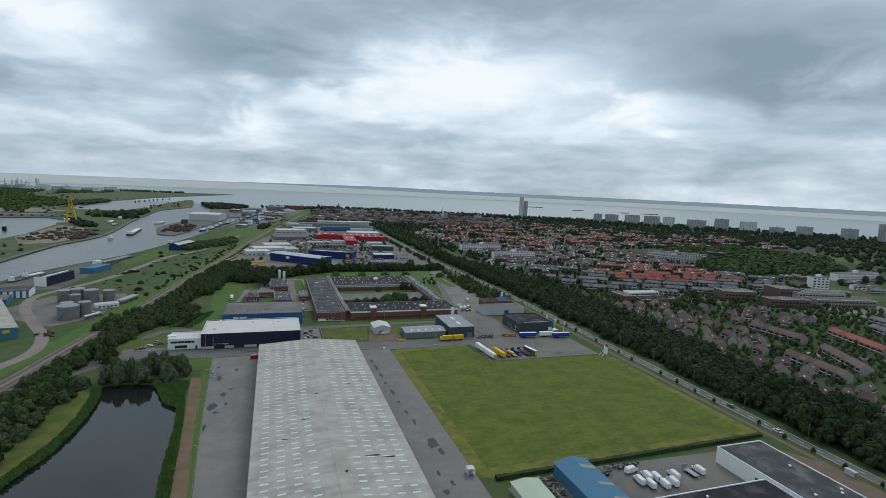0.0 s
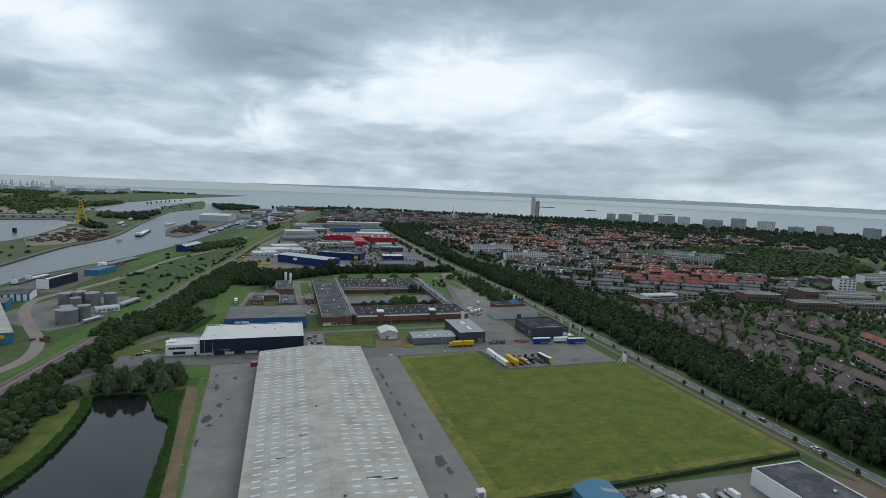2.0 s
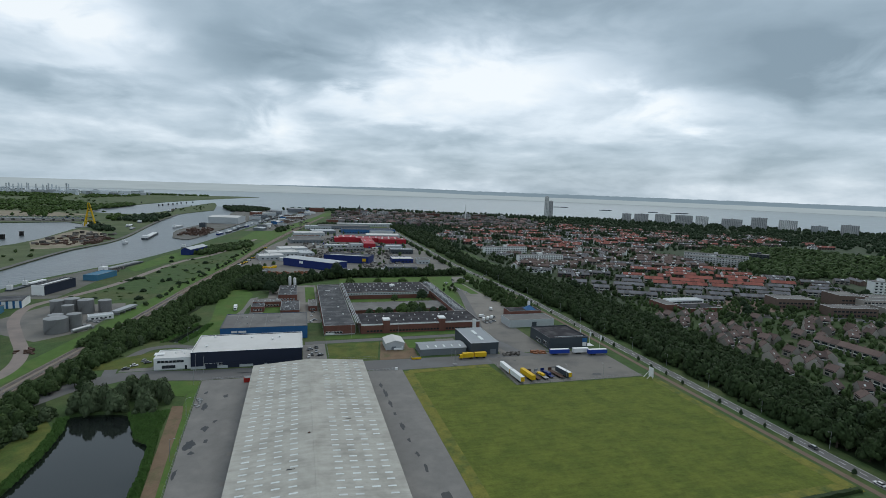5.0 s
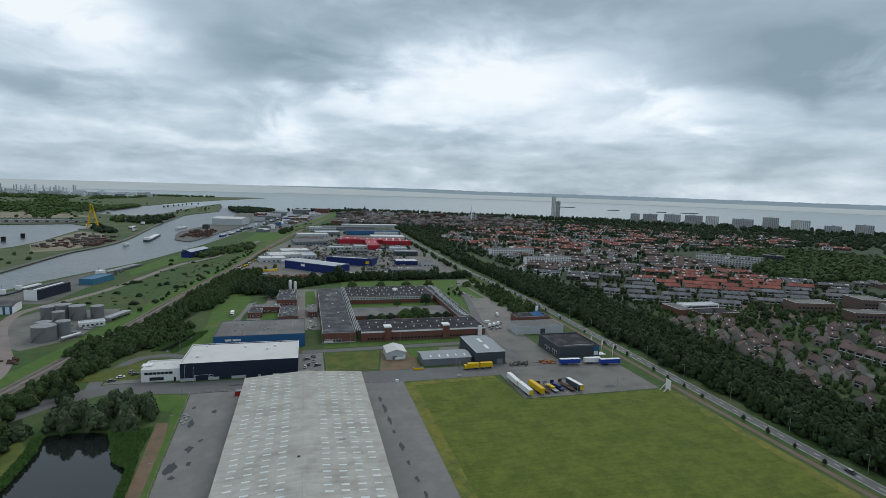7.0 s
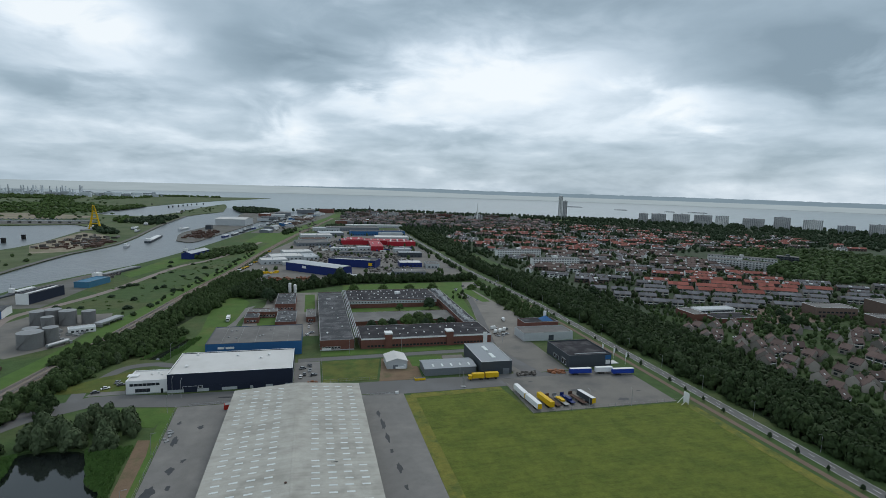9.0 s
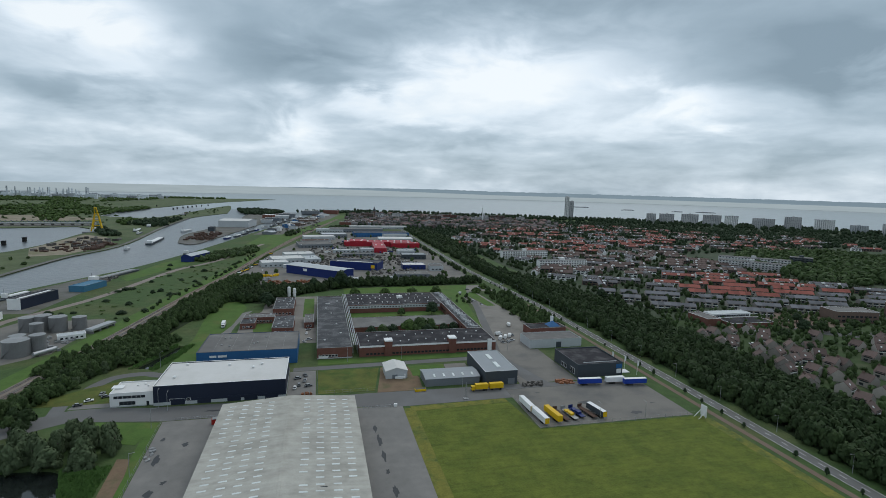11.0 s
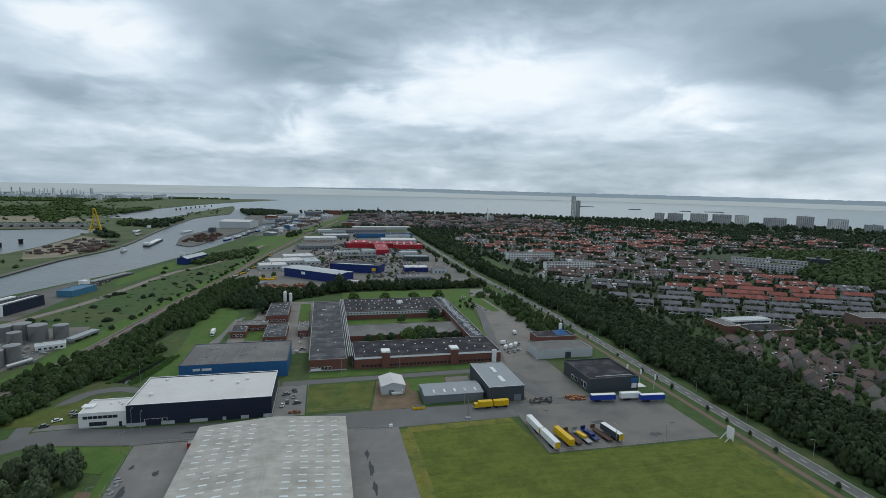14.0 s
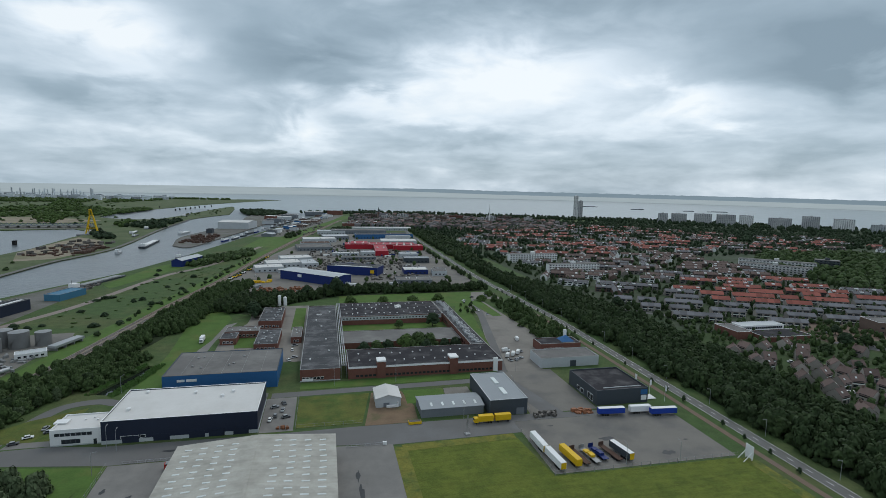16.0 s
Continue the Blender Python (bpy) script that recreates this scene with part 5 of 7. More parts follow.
for x, y in ((-96, 384), (-92, 392), (-88, 400), (-98, 395), (-84, 409), (-92, 408), (-80, 416), (-100, 378), (-76, 424), (-84, 420)):
    if off_lane(x, y):
        tree(x, y, rt.uniform(6, 9), rt.choice(["broad", "willow", "broad"]), "trees by the lane")


def reeds(name, spots, label, h=1.6):
    V, F, n = [], [], 0
    for x, y in spots:
        a = rt.uniform(0, 3.14)
        e = rt.uniform(0.4, 0.9)
        hh = h * rt.uniform(0.6, 1.3)
        c, s = math.cos(a) * e, math.sin(a) * e
        V += [(x - c, y - s, -0.3), (x + c, y + s, -0.3), (x + c * 0.4 + 0.2, y + s * 0.6, hh), (x - c * 0.7, y - s * 0.4, hh * 0.9)]
        F += [(n, n + 1, n + 2), (n, n + 2, n + 3)]
        n += 4
    return tagged(new(name, tri_mesh(name, np.array(V), np.array(F), ["reed"])), label, "reeds", kind="stuff")


reeds("reed_bed", scatter([(-60, 298), (-54.5, 283), (-51, 273), (-43.6, 265), (-41.7, 243.5), (-40.6, 225), (-40.3, 210), (-38.5, 190), (-37.5, 150), (-33.5, 150), (-34.2, 187), (-37, 224), (-39.4, 252), (-42.6, 280), (-43, 298)], 0.5), "bright green reeds along the pond", 1.3)
reeds("reed_edge", scatter([(-97, 150), (-92.5, 150), (-92, 190), (-90, 208), (-84.5, 226), (-81.5, 245), (-80.6, 263), (-81.5, 285), (-85, 300), (-89, 298), (-86, 285), (-84.8, 262), (-86.5, 240), (-93, 212), (-96, 190)], 0.6), "rank green waterside plants", 0.9)
reeds("reed_drain", scatter([(-52, 452), (-54, 438), (-58, 424), (-62, 409), (-58, 406), (-52, 424), (-48, 440), (-46, 456)], 0.8) + scatter([(-73, 411), (-69, 425), (-63, 441), (-58, 458), (-56, 454), (-60, 440), (-66, 424), (-70, 411)], 0.8), "rank green growth along the drain", 1.1)
hg = thing("hedge", "long clipped dark green hedge at the meadow's end", "hedge", pose(0, 0, 0))
bm = bmesh.new()
ribbon(bm, [(82 + i * 3.5, 170.0 + 4.5 * i / 40) for i in range(41)], 1.8, 0.0, 1.7)
for v in bm.verts:
    v.co += Vector((rt.uniform(-0.2, 0.2), rt.uniform(-0.3, 0.3), rt.uniform(-0.15, 0.15) if v.co.z > 1 else 0))
part("hedge_body", bm, "leaf", hg)
V, F, n = [], [], 0
for i in range(1500):
    p = np.array([82 + rt.random() * 140, 0, rt.uniform(0.5, 1.8)])
    p[1] = 170 + 4.5 * (p[0] - 82) / 140 + rt.uniform(-0.95, 0.95)
    q = p + np.random.default_rng(i).normal(size=(3, 3)) * 0.28
    V.append(q), F.append([n, n + 1, n + 2])
    n += 3
part("hedge_leaves", tri_mesh("hedge_leaves", np.concatenate(V), np.array(F), ["leaf_light"]), "", hg)
# scrub on the canal meadow
wood("canal_wood", [(x, y, rt.uniform(6, 10), rt.uniform(4, 6)) for x, y in scatter([(-142, 858), (-112, 830), (-84, 880), (-52, 950), (-66, 985), (-108, 930)], 7.0)], "green thicket beside the canal", "leaf_mid", True)
sp_ = [(-104, 620), (-121, 548), (-106, 556), (-147, 806), (-122, 633), (-118, 640), (-140, 690), (-112, 700), (-132, 730), (-95, 690), (-150, 600), (-126, 585), (-170, 545), (-176, 552), (-164, 548), (-158, 556), (-142, 770), (-100, 760), (-120, 790), (-155, 640), (-150, 648), (-146, 655)]
for x, y in sp_:
    tree(x + rt.uniform(-2, 2), y + rt.uniform(-2, 2), rt.uniform(2.5, 5), "dark", "scrub on the canal meadow", rt.uniform(2.5, 4.5), "dark rounded bush in rough grass")
wood("dyke_trees", [(x, y, rt.uniform(7, 11), rt.uniform(4, 6)) for x, y in scatter([(60, 1330), (110, 1340), (100, 1420), (60, 1400)], 9) + scatter([(-40, 1180), (-20, 1180), (0, 1300), (-20, 1300)], 10)], "clumps of trees by the dyke", "leaf", True)
wood("harbour_woods", [(x, y, rt.uniform(9, 15), rt.uniform(6, 9)) for x, y in scatter([(-200, 1900), (-120, 1880), (-80, 2050), (-190, 2200), (-260, 2150)], 12) + scatter([(-60, 2060), (60, 2090), (160, 2110), (250, 2070), (250, 2020), (100, 2030)], 13) + scatter([(-345, 1400), (-312, 1400), (-330, 1640), (-390, 1600), (-400, 1450)], 14) + scatter([(-430, 1320), (-412, 1320), (-330, 1180), (-350, 1170)], 11)], "dark tree clumps round the harbour", "leaf_dark", True)
# the lighter leaf colour stands in for haze over these far woods
wood("far_forest", [(x, y, rt.uniform(10, 15), rt.uniform(9, 14)) for x, y in scatter([(-800, 2050), (-680, 2100), (-760, 2280), (-1000, 2250), (-1100, 2000)], 22) + scatter([(-1900, 2700), (-1000, 2750), (-1050, 3000), (-1500, 3150), (-2200, 3000)], 26) + scatter([(-900, 3350), (-500, 3330), (-480, 3360), (-900, 3420)], 18) + scatter([(-1200, 1650), (-700, 1800), (-640, 1900), (-800, 1950), (-1300, 1850)], 26) + scatter([(-620, 1900), (-570, 1950), (-560, 2200), (-610, 2200)], 16)], "distant woods beyond the docks, leaves lightened for haze", "leaf_light", True)

# dock woods get the light leaves too, as painted haze
wood("dock_forest", [(x, y, rt.uniform(9, 14), rt.uniform(7, 11)) for x, y in scatter([(-656, 1596), (-585, 1536), (-628, 1718), (-878, 2143)], 26) + scatter([(-909, 2219), (-753, 2063), (-938, 2584), (-1152, 2816)], 26) + scatter([(-646, 1767), (-565, 1815), (-614, 2084), (-788, 2229)], 26) + scatter([(-912, 2701), (-782, 3082), (-914, 3669), (-1113, 3419)], 26) + scatter([(-429, 1452), (-394, 1408), (-429, 1605), (-470, 1636)], 26)], "green woods round the docks, leaves lightened for haze", "leaf_light", True)
# tussocks and thickets on the canal meadow
wood("meadow_tussocks", [(x, y, rt.uniform(0.5, 1.3), rt.uniform(1.2, 3.6)) for x, y in scatter([(-168, 560), (-126, 545), (-104, 620), (-84, 740), (-70, 830), (-120, 825), (-140, 740), (-160, 650)], 10.0) if rt.random() < 0.4], "rough tussocks on the canal meadow", "leaf_light", True)
wood("meadow_scrub", [(along(y) - rt.uniform(9, 9 + 16 * rt.random()), y, rt.uniform(1.5, 4.5), rt.uniform(1.6, 3.8)) for y in np.arange(520, 900, 4.5) if rt.random() < 0.5 + 0.4 * (y > 700)], "dark scrub beside the railway", "leaf", True)

# ---- houses ----
HW, HD, HE, HR = 5.6, 8.4, 5.2, 2.7


def gable_bm(w, d, h, r):
    bm = bmesh.new()
    prof = [(-d / 2, 0), (d / 2, 0), (d / 2, h), (0, h + r), (-d / 2, h)]
    a = [bm.verts.new((-w / 2, y, z)) for y, z in prof]
    b = [bm.verts.new((w / 2, y, z)) for y, z in prof]
    bm.faces.new(a), bm.faces.new(b)
    for i in range(5):
        bm.faces.new((a[i], a[(i + 1) % 5], b[(i + 1) % 5], b[i]))
    bmesh.ops.recalc_face_normals(bm, faces=bm.faces[:])
    return bm


def gable_roof_bm(w, d, h, r, o=0.3, t=0.2, ox=0.03):
    bm = bmesh.new()
    k = r / (d / 2)
    for s in (-1, 1):
        q = [(-w / 2 - ox, s * (d / 2 + o), h - o * k), (w / 2 + ox, s * (d / 2 + o), h - o * k), (w / 2 + ox, 0, h + r), (-w / 2 - ox, 0, h + r)]
        lo = [bm.verts.new((x, y, z + 0.03)) for x, y, z in q]
        hi = [bm.verts.new((x, y, z + t)) for x, y, z in q]
        bm.faces.new(lo), bm.faces.new(hi)
        for i in range(4):
            bm.faces.new((lo[i], lo[(i + 1) % 4], hi[(i + 1) % 4], hi[i]))
    bmesh.ops.recalc_face_normals(bm, faces=bm.faces[:])
    return bm


def house_proto(roof, wall, w, d, h, r, label, group):
    e = thing("house", label, "house", pose(0, 0, -500), group)
    part("wall", gable_bm(w, d, h, r), wall, e)
    part("roof", gable_roof_bm(w, d, h, r), roof, e)
    part("chimney", boxes((-0.45, 0.45, -0.4, 0.4, 0, 1.7)), "brown_brick", e, at=pose(w / 2 - 0.9, 0.5, h + r - 0.9))
    for sy, turn in ((-1, 0), (1, 180)):
        wide = mesh_of("window", boxes((-w * 0.34, w * 0.34, -0.06, 0.02, 0, 1.5)), "glass_dark")
        part("window", wide, "", e, at=pose(0, 0, 0, 0, 0, turn) @ pose(0, -d / 2, 3.0))
        part("window", mesh_of("window", boxes((-1.2, 1.2, -0.06, 0.02, 0, 1.5)), "glass_dark"), "", e, at=pose(0, 0, 0, 0, 0, turn) @ pose(-w * 0.16, -d / 2, 0.7))
        if turn == 0:
            part("panel", boxes((-w * 0.42, w * 0.42, -0.05, 0.02, 0, 0.5)), "white_paint", e, "white panel under the window", at=pose(0, -d / 2, 2.45))
    part("door", boxes((-0.5, 0.5, -0.07, 0.02, 0, 2.1)), "dark_cladding", e, at=pose(w * 0.3, -d / 2, 0))
    if group == "detached houses":
        part("rooflight", boxes((-0.5, 0.5, -0.6, 0.6, 0, 0.12)), "skylight_sheet", e, at=pose(-0.6, -d / 4, h + r / 2 + 0.18, math.degrees(math.atan2(r, d / 2)), 0, 0))
    return e


PROTO = {"red": house_proto("red_tile", "buff_brick", HW, HD, HE, HR, "terraced brick house with orange-red tiled roof", "terraced houses"),
         "brown": house_proto("brown_tile", "buff_brick", HW, HD, HE, HR, "terraced brick house with brown tiled roof", "terraced houses"),
         "grey": house_proto("grey_tile", "buff_brick", HW, HD, HE, 2.2, "terraced brick house with grey tiled roof", "terraced houses"),
         "villa": house_proto("brown_tile", "buff_brick", 7.6, 8.0, 4.0, 3.4, "detached brick house with steep brown roof", "detached houses")}


def house_row(x, y, n, a, kd, step=HW):
    for i in range(n):
        copy_thing(PROTO[kd], pose(x + math.cos(radians(a)) * step * i, y + math.sin(radians(a)) * step * i, 0, 0, 0, a))


for row in ((392, 266, 9, -117, "brown"), (349, 259, 8, -98, "brown"), (396, 330, 8, -86, "brown"), (452, 302, 10, -108, "red"), (476, 262, 8, -108, "brown"), (424, 206, 8, -110, "grey"), (508, 306, 9, -108, "grey"), (380, 205, 7, -100, "brown"), (545, 330, 9, -100, "grey"), (500, 240, 8, -105, "red"), (360, 190, 6, -98, "brown")):
    house_row(*row)
for x, y in scatter([(302, 275), (340, 270), (370, 300), (384, 345), (372, 425), (318, 420)], 16.5) + scatter([(395, 345), (440, 320), (490, 345), (470, 385), (400, 405)], 18) + scatter([(300, 170), (338, 170), (336, 262), (304, 262)], 16):
    copy_thing(PROTO["villa"], pose(x, y, 0, 0, 0, rt.choice([-30, 15, 60, 100]) + rt.uniform(-8, 8)))
FAR_ROWS = []
NEARH = 0
ca, sa2 = math.cos(radians(-25)), math.sin(radians(-25))
for iv in range(-4, 44):
    u = -260.0 + rt.uniform(0, 20)
    while u < 1300:
        n = rt.randint(3, 7)
        x, y = 300 + u * ca - iv * 26.5 * sa2, 500 + u * sa2 + iv * 26.5 * ca
        mid = (x + ca * 3 * n, y + sa2 * 3 * n)
        mx, my = mid
        u += n * HW + rt.choice([5, 8, 12, 18])
        left = float(np.interp(my, [450, 500, 620, 760, 900, 1300], [340, 322, 305, 285, 285, 300]))
        kd = None
        if mx < left + 20:
            continue
        if 470 < my < 600 and mx < 640:
            kd = "red" if (mx > 430 and my > 525 and mx < 600) or rt.random() < 0.08 else "grey"
            if mx < 425 and my < 490:
                continue
        elif 600 <= my < 660 and mx < 620:
            kd = "red" if mx > 430 else "grey"
        elif 660 <= my < 890 and mx < 640:
            kd = rt.choice(["grey", "brown", "brown"])
            if (305 < mx < 415 and (740 < my < 775 or 840 < my < 880)):
                continue
        elif 890 <= my < 1110 and mx < 760:
            kd = rt.choice(["red", "red", "red", "brown", "grey", None, None])
        elif 1110 <= my < 1560 and mx < 1000 and my < 1750 - 0.55 * (mx - 300):
            if rt.random() < 0.45:
                continue
            kd = rt.choice(["red", "red", "brown", "grey"])
        elif 900 < my < 1200 and 760 <= mx < 1200:
            if rt.random() < 0.6:
                continue
            kd = rt.choice(["red", "brown", "grey"])
        elif 430 < my < 560 and 640 < mx < 760:
            kd = "grey" if rt.random() < 0.5 else None
        if not kd or rt.random() < 0.06:
            continue
        if my < 585 and NEARH < 150:
            house_row(x, y, n, -25, kd)
            NEARH += n
        else:
            FAR_ROWS.append((x + rt.uniform(-4, 4), y + rt.uniform(-5, 5), n, kd, radians(-25 + rt.uniform(-7, 7) + (90 if rt.random() < 0.22 else 0))))
for e in PROTO.values():
    for c_ in list(e.children_recursive):
        bpy.data.objects.remove(c_)
    bpy.data.objects.remove(e)

nv = 0
Vl, Fl, Il = [], [], []
for x, y, n, kd, ang in FAR_ROWS:
    ca, sa2 = math.cos(ang), math.sin(ang)
    r = 2.2 if kd == "grey" else 2.7
    mi = {"red": 1, "brown": 2, "grey": 3}[kd]
    for i in range(n):
        w = HW / 2
        loc = [(-w, -4.2, 0), (w, -4.2, 0), (w, 4.2, 0), (-w, 4.2, 0), (-w, -4.2, 5), (w, -4.2, 5), (w, 4.2, 5), (-w, 4.2, 5), (-w, 0, 5 + r - 0.1), (w, 0, 5 + r - 0.1),
               (-w, -4.4, 4.9), (w, -4.4, 4.9), (w, 4.4, 4.9), (-w, 4.4, 4.9), (-w, 0, 5.15 + r), (w, 0, 5.15 + r),
               (-2.2, -4.26, 3.0), (2.2, -4.26, 3.0), (2.2, -4.26, 4.4), (-2.2, -4.26, 4.4), (-2.3, -4.26, 0.7), (0.6, -4.26, 0.7), (0.6, -4.26, 2.2), (-2.3, -4.26, 2.2),
               (1.6, -0.4, 5 + r - 0.8), (2.5, -0.4, 5 + r - 0.8), (2.5, 0.5, 5 + r - 0.8), (1.6, 0.5, 5 + r - 0.8), (1.6, -0.4, 6.2 + r), (2.5, -0.4, 6.2 + r), (2.5, 0.5, 6.2 + r), (1.6, 0.5, 6.2 + r)]
        dorm = (i * 5 + n * 3 + int(x)) % 3 == 0
        if dorm:
            loc += [(a, b, c) for c in (6.0, 7.1) for a, b in ((-1.5, -3.4), (1.5, -3.4), (1.5, -1.0), (-1.5, -1.0))]
        ox, oy = x + ca * HW * i, y + sa2 * HW * i
        Vl += [(ox + a * ca - b * sa2, oy + a * sa2 + b * ca, c) for a, b, c in loc]
        fs = [(0, 1, 5), (0, 5, 4), (2, 3, 7), (2, 7, 6), (1, 2, 6), (1, 6, 5), (3, 0, 4), (3, 4, 7), (4, 8, 7), (5, 6, 9)]
        rf = [(10, 11, 15), (10, 15, 14), (12, 13, 14), (12, 14, 15)]
        wf = [(16, 17, 18), (16, 18, 19), (20, 21, 22), (20, 22, 23)]
        cf = [(24, 25, 29), (24, 29, 28), (25, 26, 30), (25, 30, 29), (26, 27, 31), (26, 31, 30), (27, 24, 28), (27, 28, 31), (28, 29, 30), (28, 30, 31)]
        df = [(32, 33, 37), (32, 37, 36), (33, 34, 38), (33, 38, 37), (35, 32, 36), (35, 36, 39), (36, 37, 38), (36, 38, 39)] if dorm else []
        for lst, m_ in ((fs, (5, 6, 0)[(n * 7 + int(x)) % 3]), (rf, mi), (wf, 4), (cf, 2), (df, 5)):
            Fl += [(a + nv, b + nv, c + nv) for a, b, c in lst]
            Il += [m_] * len(lst)
        nv += len(loc)
tagged(new("terraced_houses", tri_mesh("terraced_houses", np.array(Vl), np.array(Fl), ["brown_brick", "red_tile", "brown_tile", "grey_tile", "glass_dark", "white_paint", "buff_brick"], Il)), "rows of terraced houses with red, brown and grey roofs", "houses", kind="stuff")

# gardens and town trees
wood("garden_trees", [(x, y, rt.uniform(3.0, 7.5), rt.uniform(1.8, 3.4)) for x, y in scatter([(294, 150), (560, 150), (640, 460), (560, 470), (330, 500), (306, 400)], 7.5) if rt.random() < 0.85], "garden trees and shrubs between houses", "leaf_mid", True)
wood("garden_trees_east", [(x, y, rt.uniform(4.5, 9.5), rt.uniform(2.2, 4.2)) for x, y in scatter([(300, 500), (640, 440), (680, 560), (640, 900), (290, 900)], 9.5) if rt.random() < 0.6], "garden trees between terraces", "leaf", True)
wood("town_trees", [(x, y, rt.uniform(7, 12), rt.uniform(3.6, 6)) for x, y in scatter([(270, 880), (640, 880), (900, 900), (1250, 1000), (1350, 1150), (1100, 1450), (850, 1680), (300, 1900), (250, 1500), (255, 1150)], 15.0) if rt.random() < 0.6 + 0.35 * (y > 1180)], "dark trees scattered through the town", "leaf_dark", True)
wood("old_town_trees", [(x, y, rt.uniform(8, 13), rt.uniform(4, 6.5)) for x, y in scatter([(110, 1480), (250, 1420), (600, 1300), (800, 1600), (480, 1880), (260, 1990), (130, 1900)], 15) if rt.random() < 0.75], "dark trees between old town roofs", "leaf_dark", True)
wood("town_park", [(x, y, rt.uniform(9, 14), rt.uniform(6, 9)) for x, y in scatter([(640, 600), (760, 560), (900, 600), (1050, 740), (1000, 900), (800, 900), (700, 800)], 12)], "dense green parkland trees", "leaf_mid", True)
wood("east_woods", [(x, y, rt.uniform(8, 13), rt.uniform(6, 9)) for x, y in scatter([(700, 480), (1000, 420), (1600, 600), (1700, 1000), (1450, 1180), (1200, 900), (1080, 720), (900, 570)], 20) if rt.random() < 0.6], "dark trees towards the coast", "leaf_dark", True)
wood("coast_trees", [(x, y, rt.uniform(11, 17), rt.uniform(6, 9)) for x, y in scatter([(166, 2200), (315, 2150), (516, 2030), (728, 1975), (909, 1870), (1078, 1815), (1260, 1720), (1420, 1620), (1550, 1500), (1700, 1350), (1930, 1140), (1600, 1150), (1400, 1330), (1160, 1560), (830, 1760), (470, 1920), (220, 2050)], 18) if rt.random() < 0.85], "dark trees along the shore", "leaf_dark", True)
wood("suburb_trees", [(x, y, rt.uniform(8, 13), rt.uniform(5, 8)) for x, y in scatter([(1000, 1000), (1180, 880), (1320, 980), (1560, 820), (1900, 900), (1930, 1120), (1600, 1150), (1400, 1330), (1160, 1560), (900, 1680), (850, 1500)], 20) if rt.random() < 0.72], "dark trees between suburban houses", "leaf_dark", True)
for x, y, h, k in ((318, 560, 10, "dark"), (340, 545, 11, "dark"), (375, 530, 9, "broad"), (400, 520, 10, "broad"), (430, 505, 9, "dark"), (440, 445, 9, "dark"), (420, 420, 11, "dark"), (432, 415, 11, "broad"), (470, 420, 8, "broad"), (500, 360, 8, "dark"), (560, 320, 13, "pale"), (575, 312, 13, "pale"), (552, 312, 11, "pale"), (350, 300, 8, "dark"), (372, 372, 8, "dark"), (385, 405, 9, "broad"), (610, 470, 12, "dark"), (630, 465, 12, "dark"), (600, 480, 11, "dark")):
    tree(x, y, h, k, "large trees between houses", h * 0.55)

# town blocks near the shore
Vl, Fl, nv = [], [], 0
for x, y in scatter([(110, 1480), (250, 1420), (600, 1300), (800, 1600), (480, 1880), (260, 1990), (130, 1900)], 17):
    if rt.random() < 0.5:
        continue
    w, d, h, a = rt.uniform(7, 20), rt.uniform(5, 8), rt.uniform(5, 9), rt.choice([0.2, 1.77]) + rt.uniform(-0.1, 0.1)
    c, s = math.cos(a), math.sin(a)
    pr = [(-w, -d, 0), (w, -d, 0), (w, d, 0), (-w, d, 0), (-w, -d, h), (w, -d, h), (w, d, h), (-w, d, h), (-w, 0, h + d * 0.45), (w, 0, h + d * 0.45)]
    Vl += [(x + (a_ * c - b_ * s) * 0.6, y + (a_ * s + b_ * c) * 0.6, z_) for a_, b_, z_ in pr]
    Fl += [tuple(i + nv for i in f) for f in ((0, 1, 5), (0, 5, 4), (1, 2, 6), (1, 6, 5), (2, 3, 7), (2, 7, 6), (3, 0, 4), (3, 4, 7), (4, 5, 9), (4, 9, 8), (6, 7, 8), (6, 8, 9), (5, 6, 9), (7, 4, 8))]
    nv += 10
tagged(new("old_town", tri_mesh("old_town", np.array(Vl), np.array(Fl), ["town_mix"])), "close-packed old town roofs near the shore", "houses", kind="stuff")


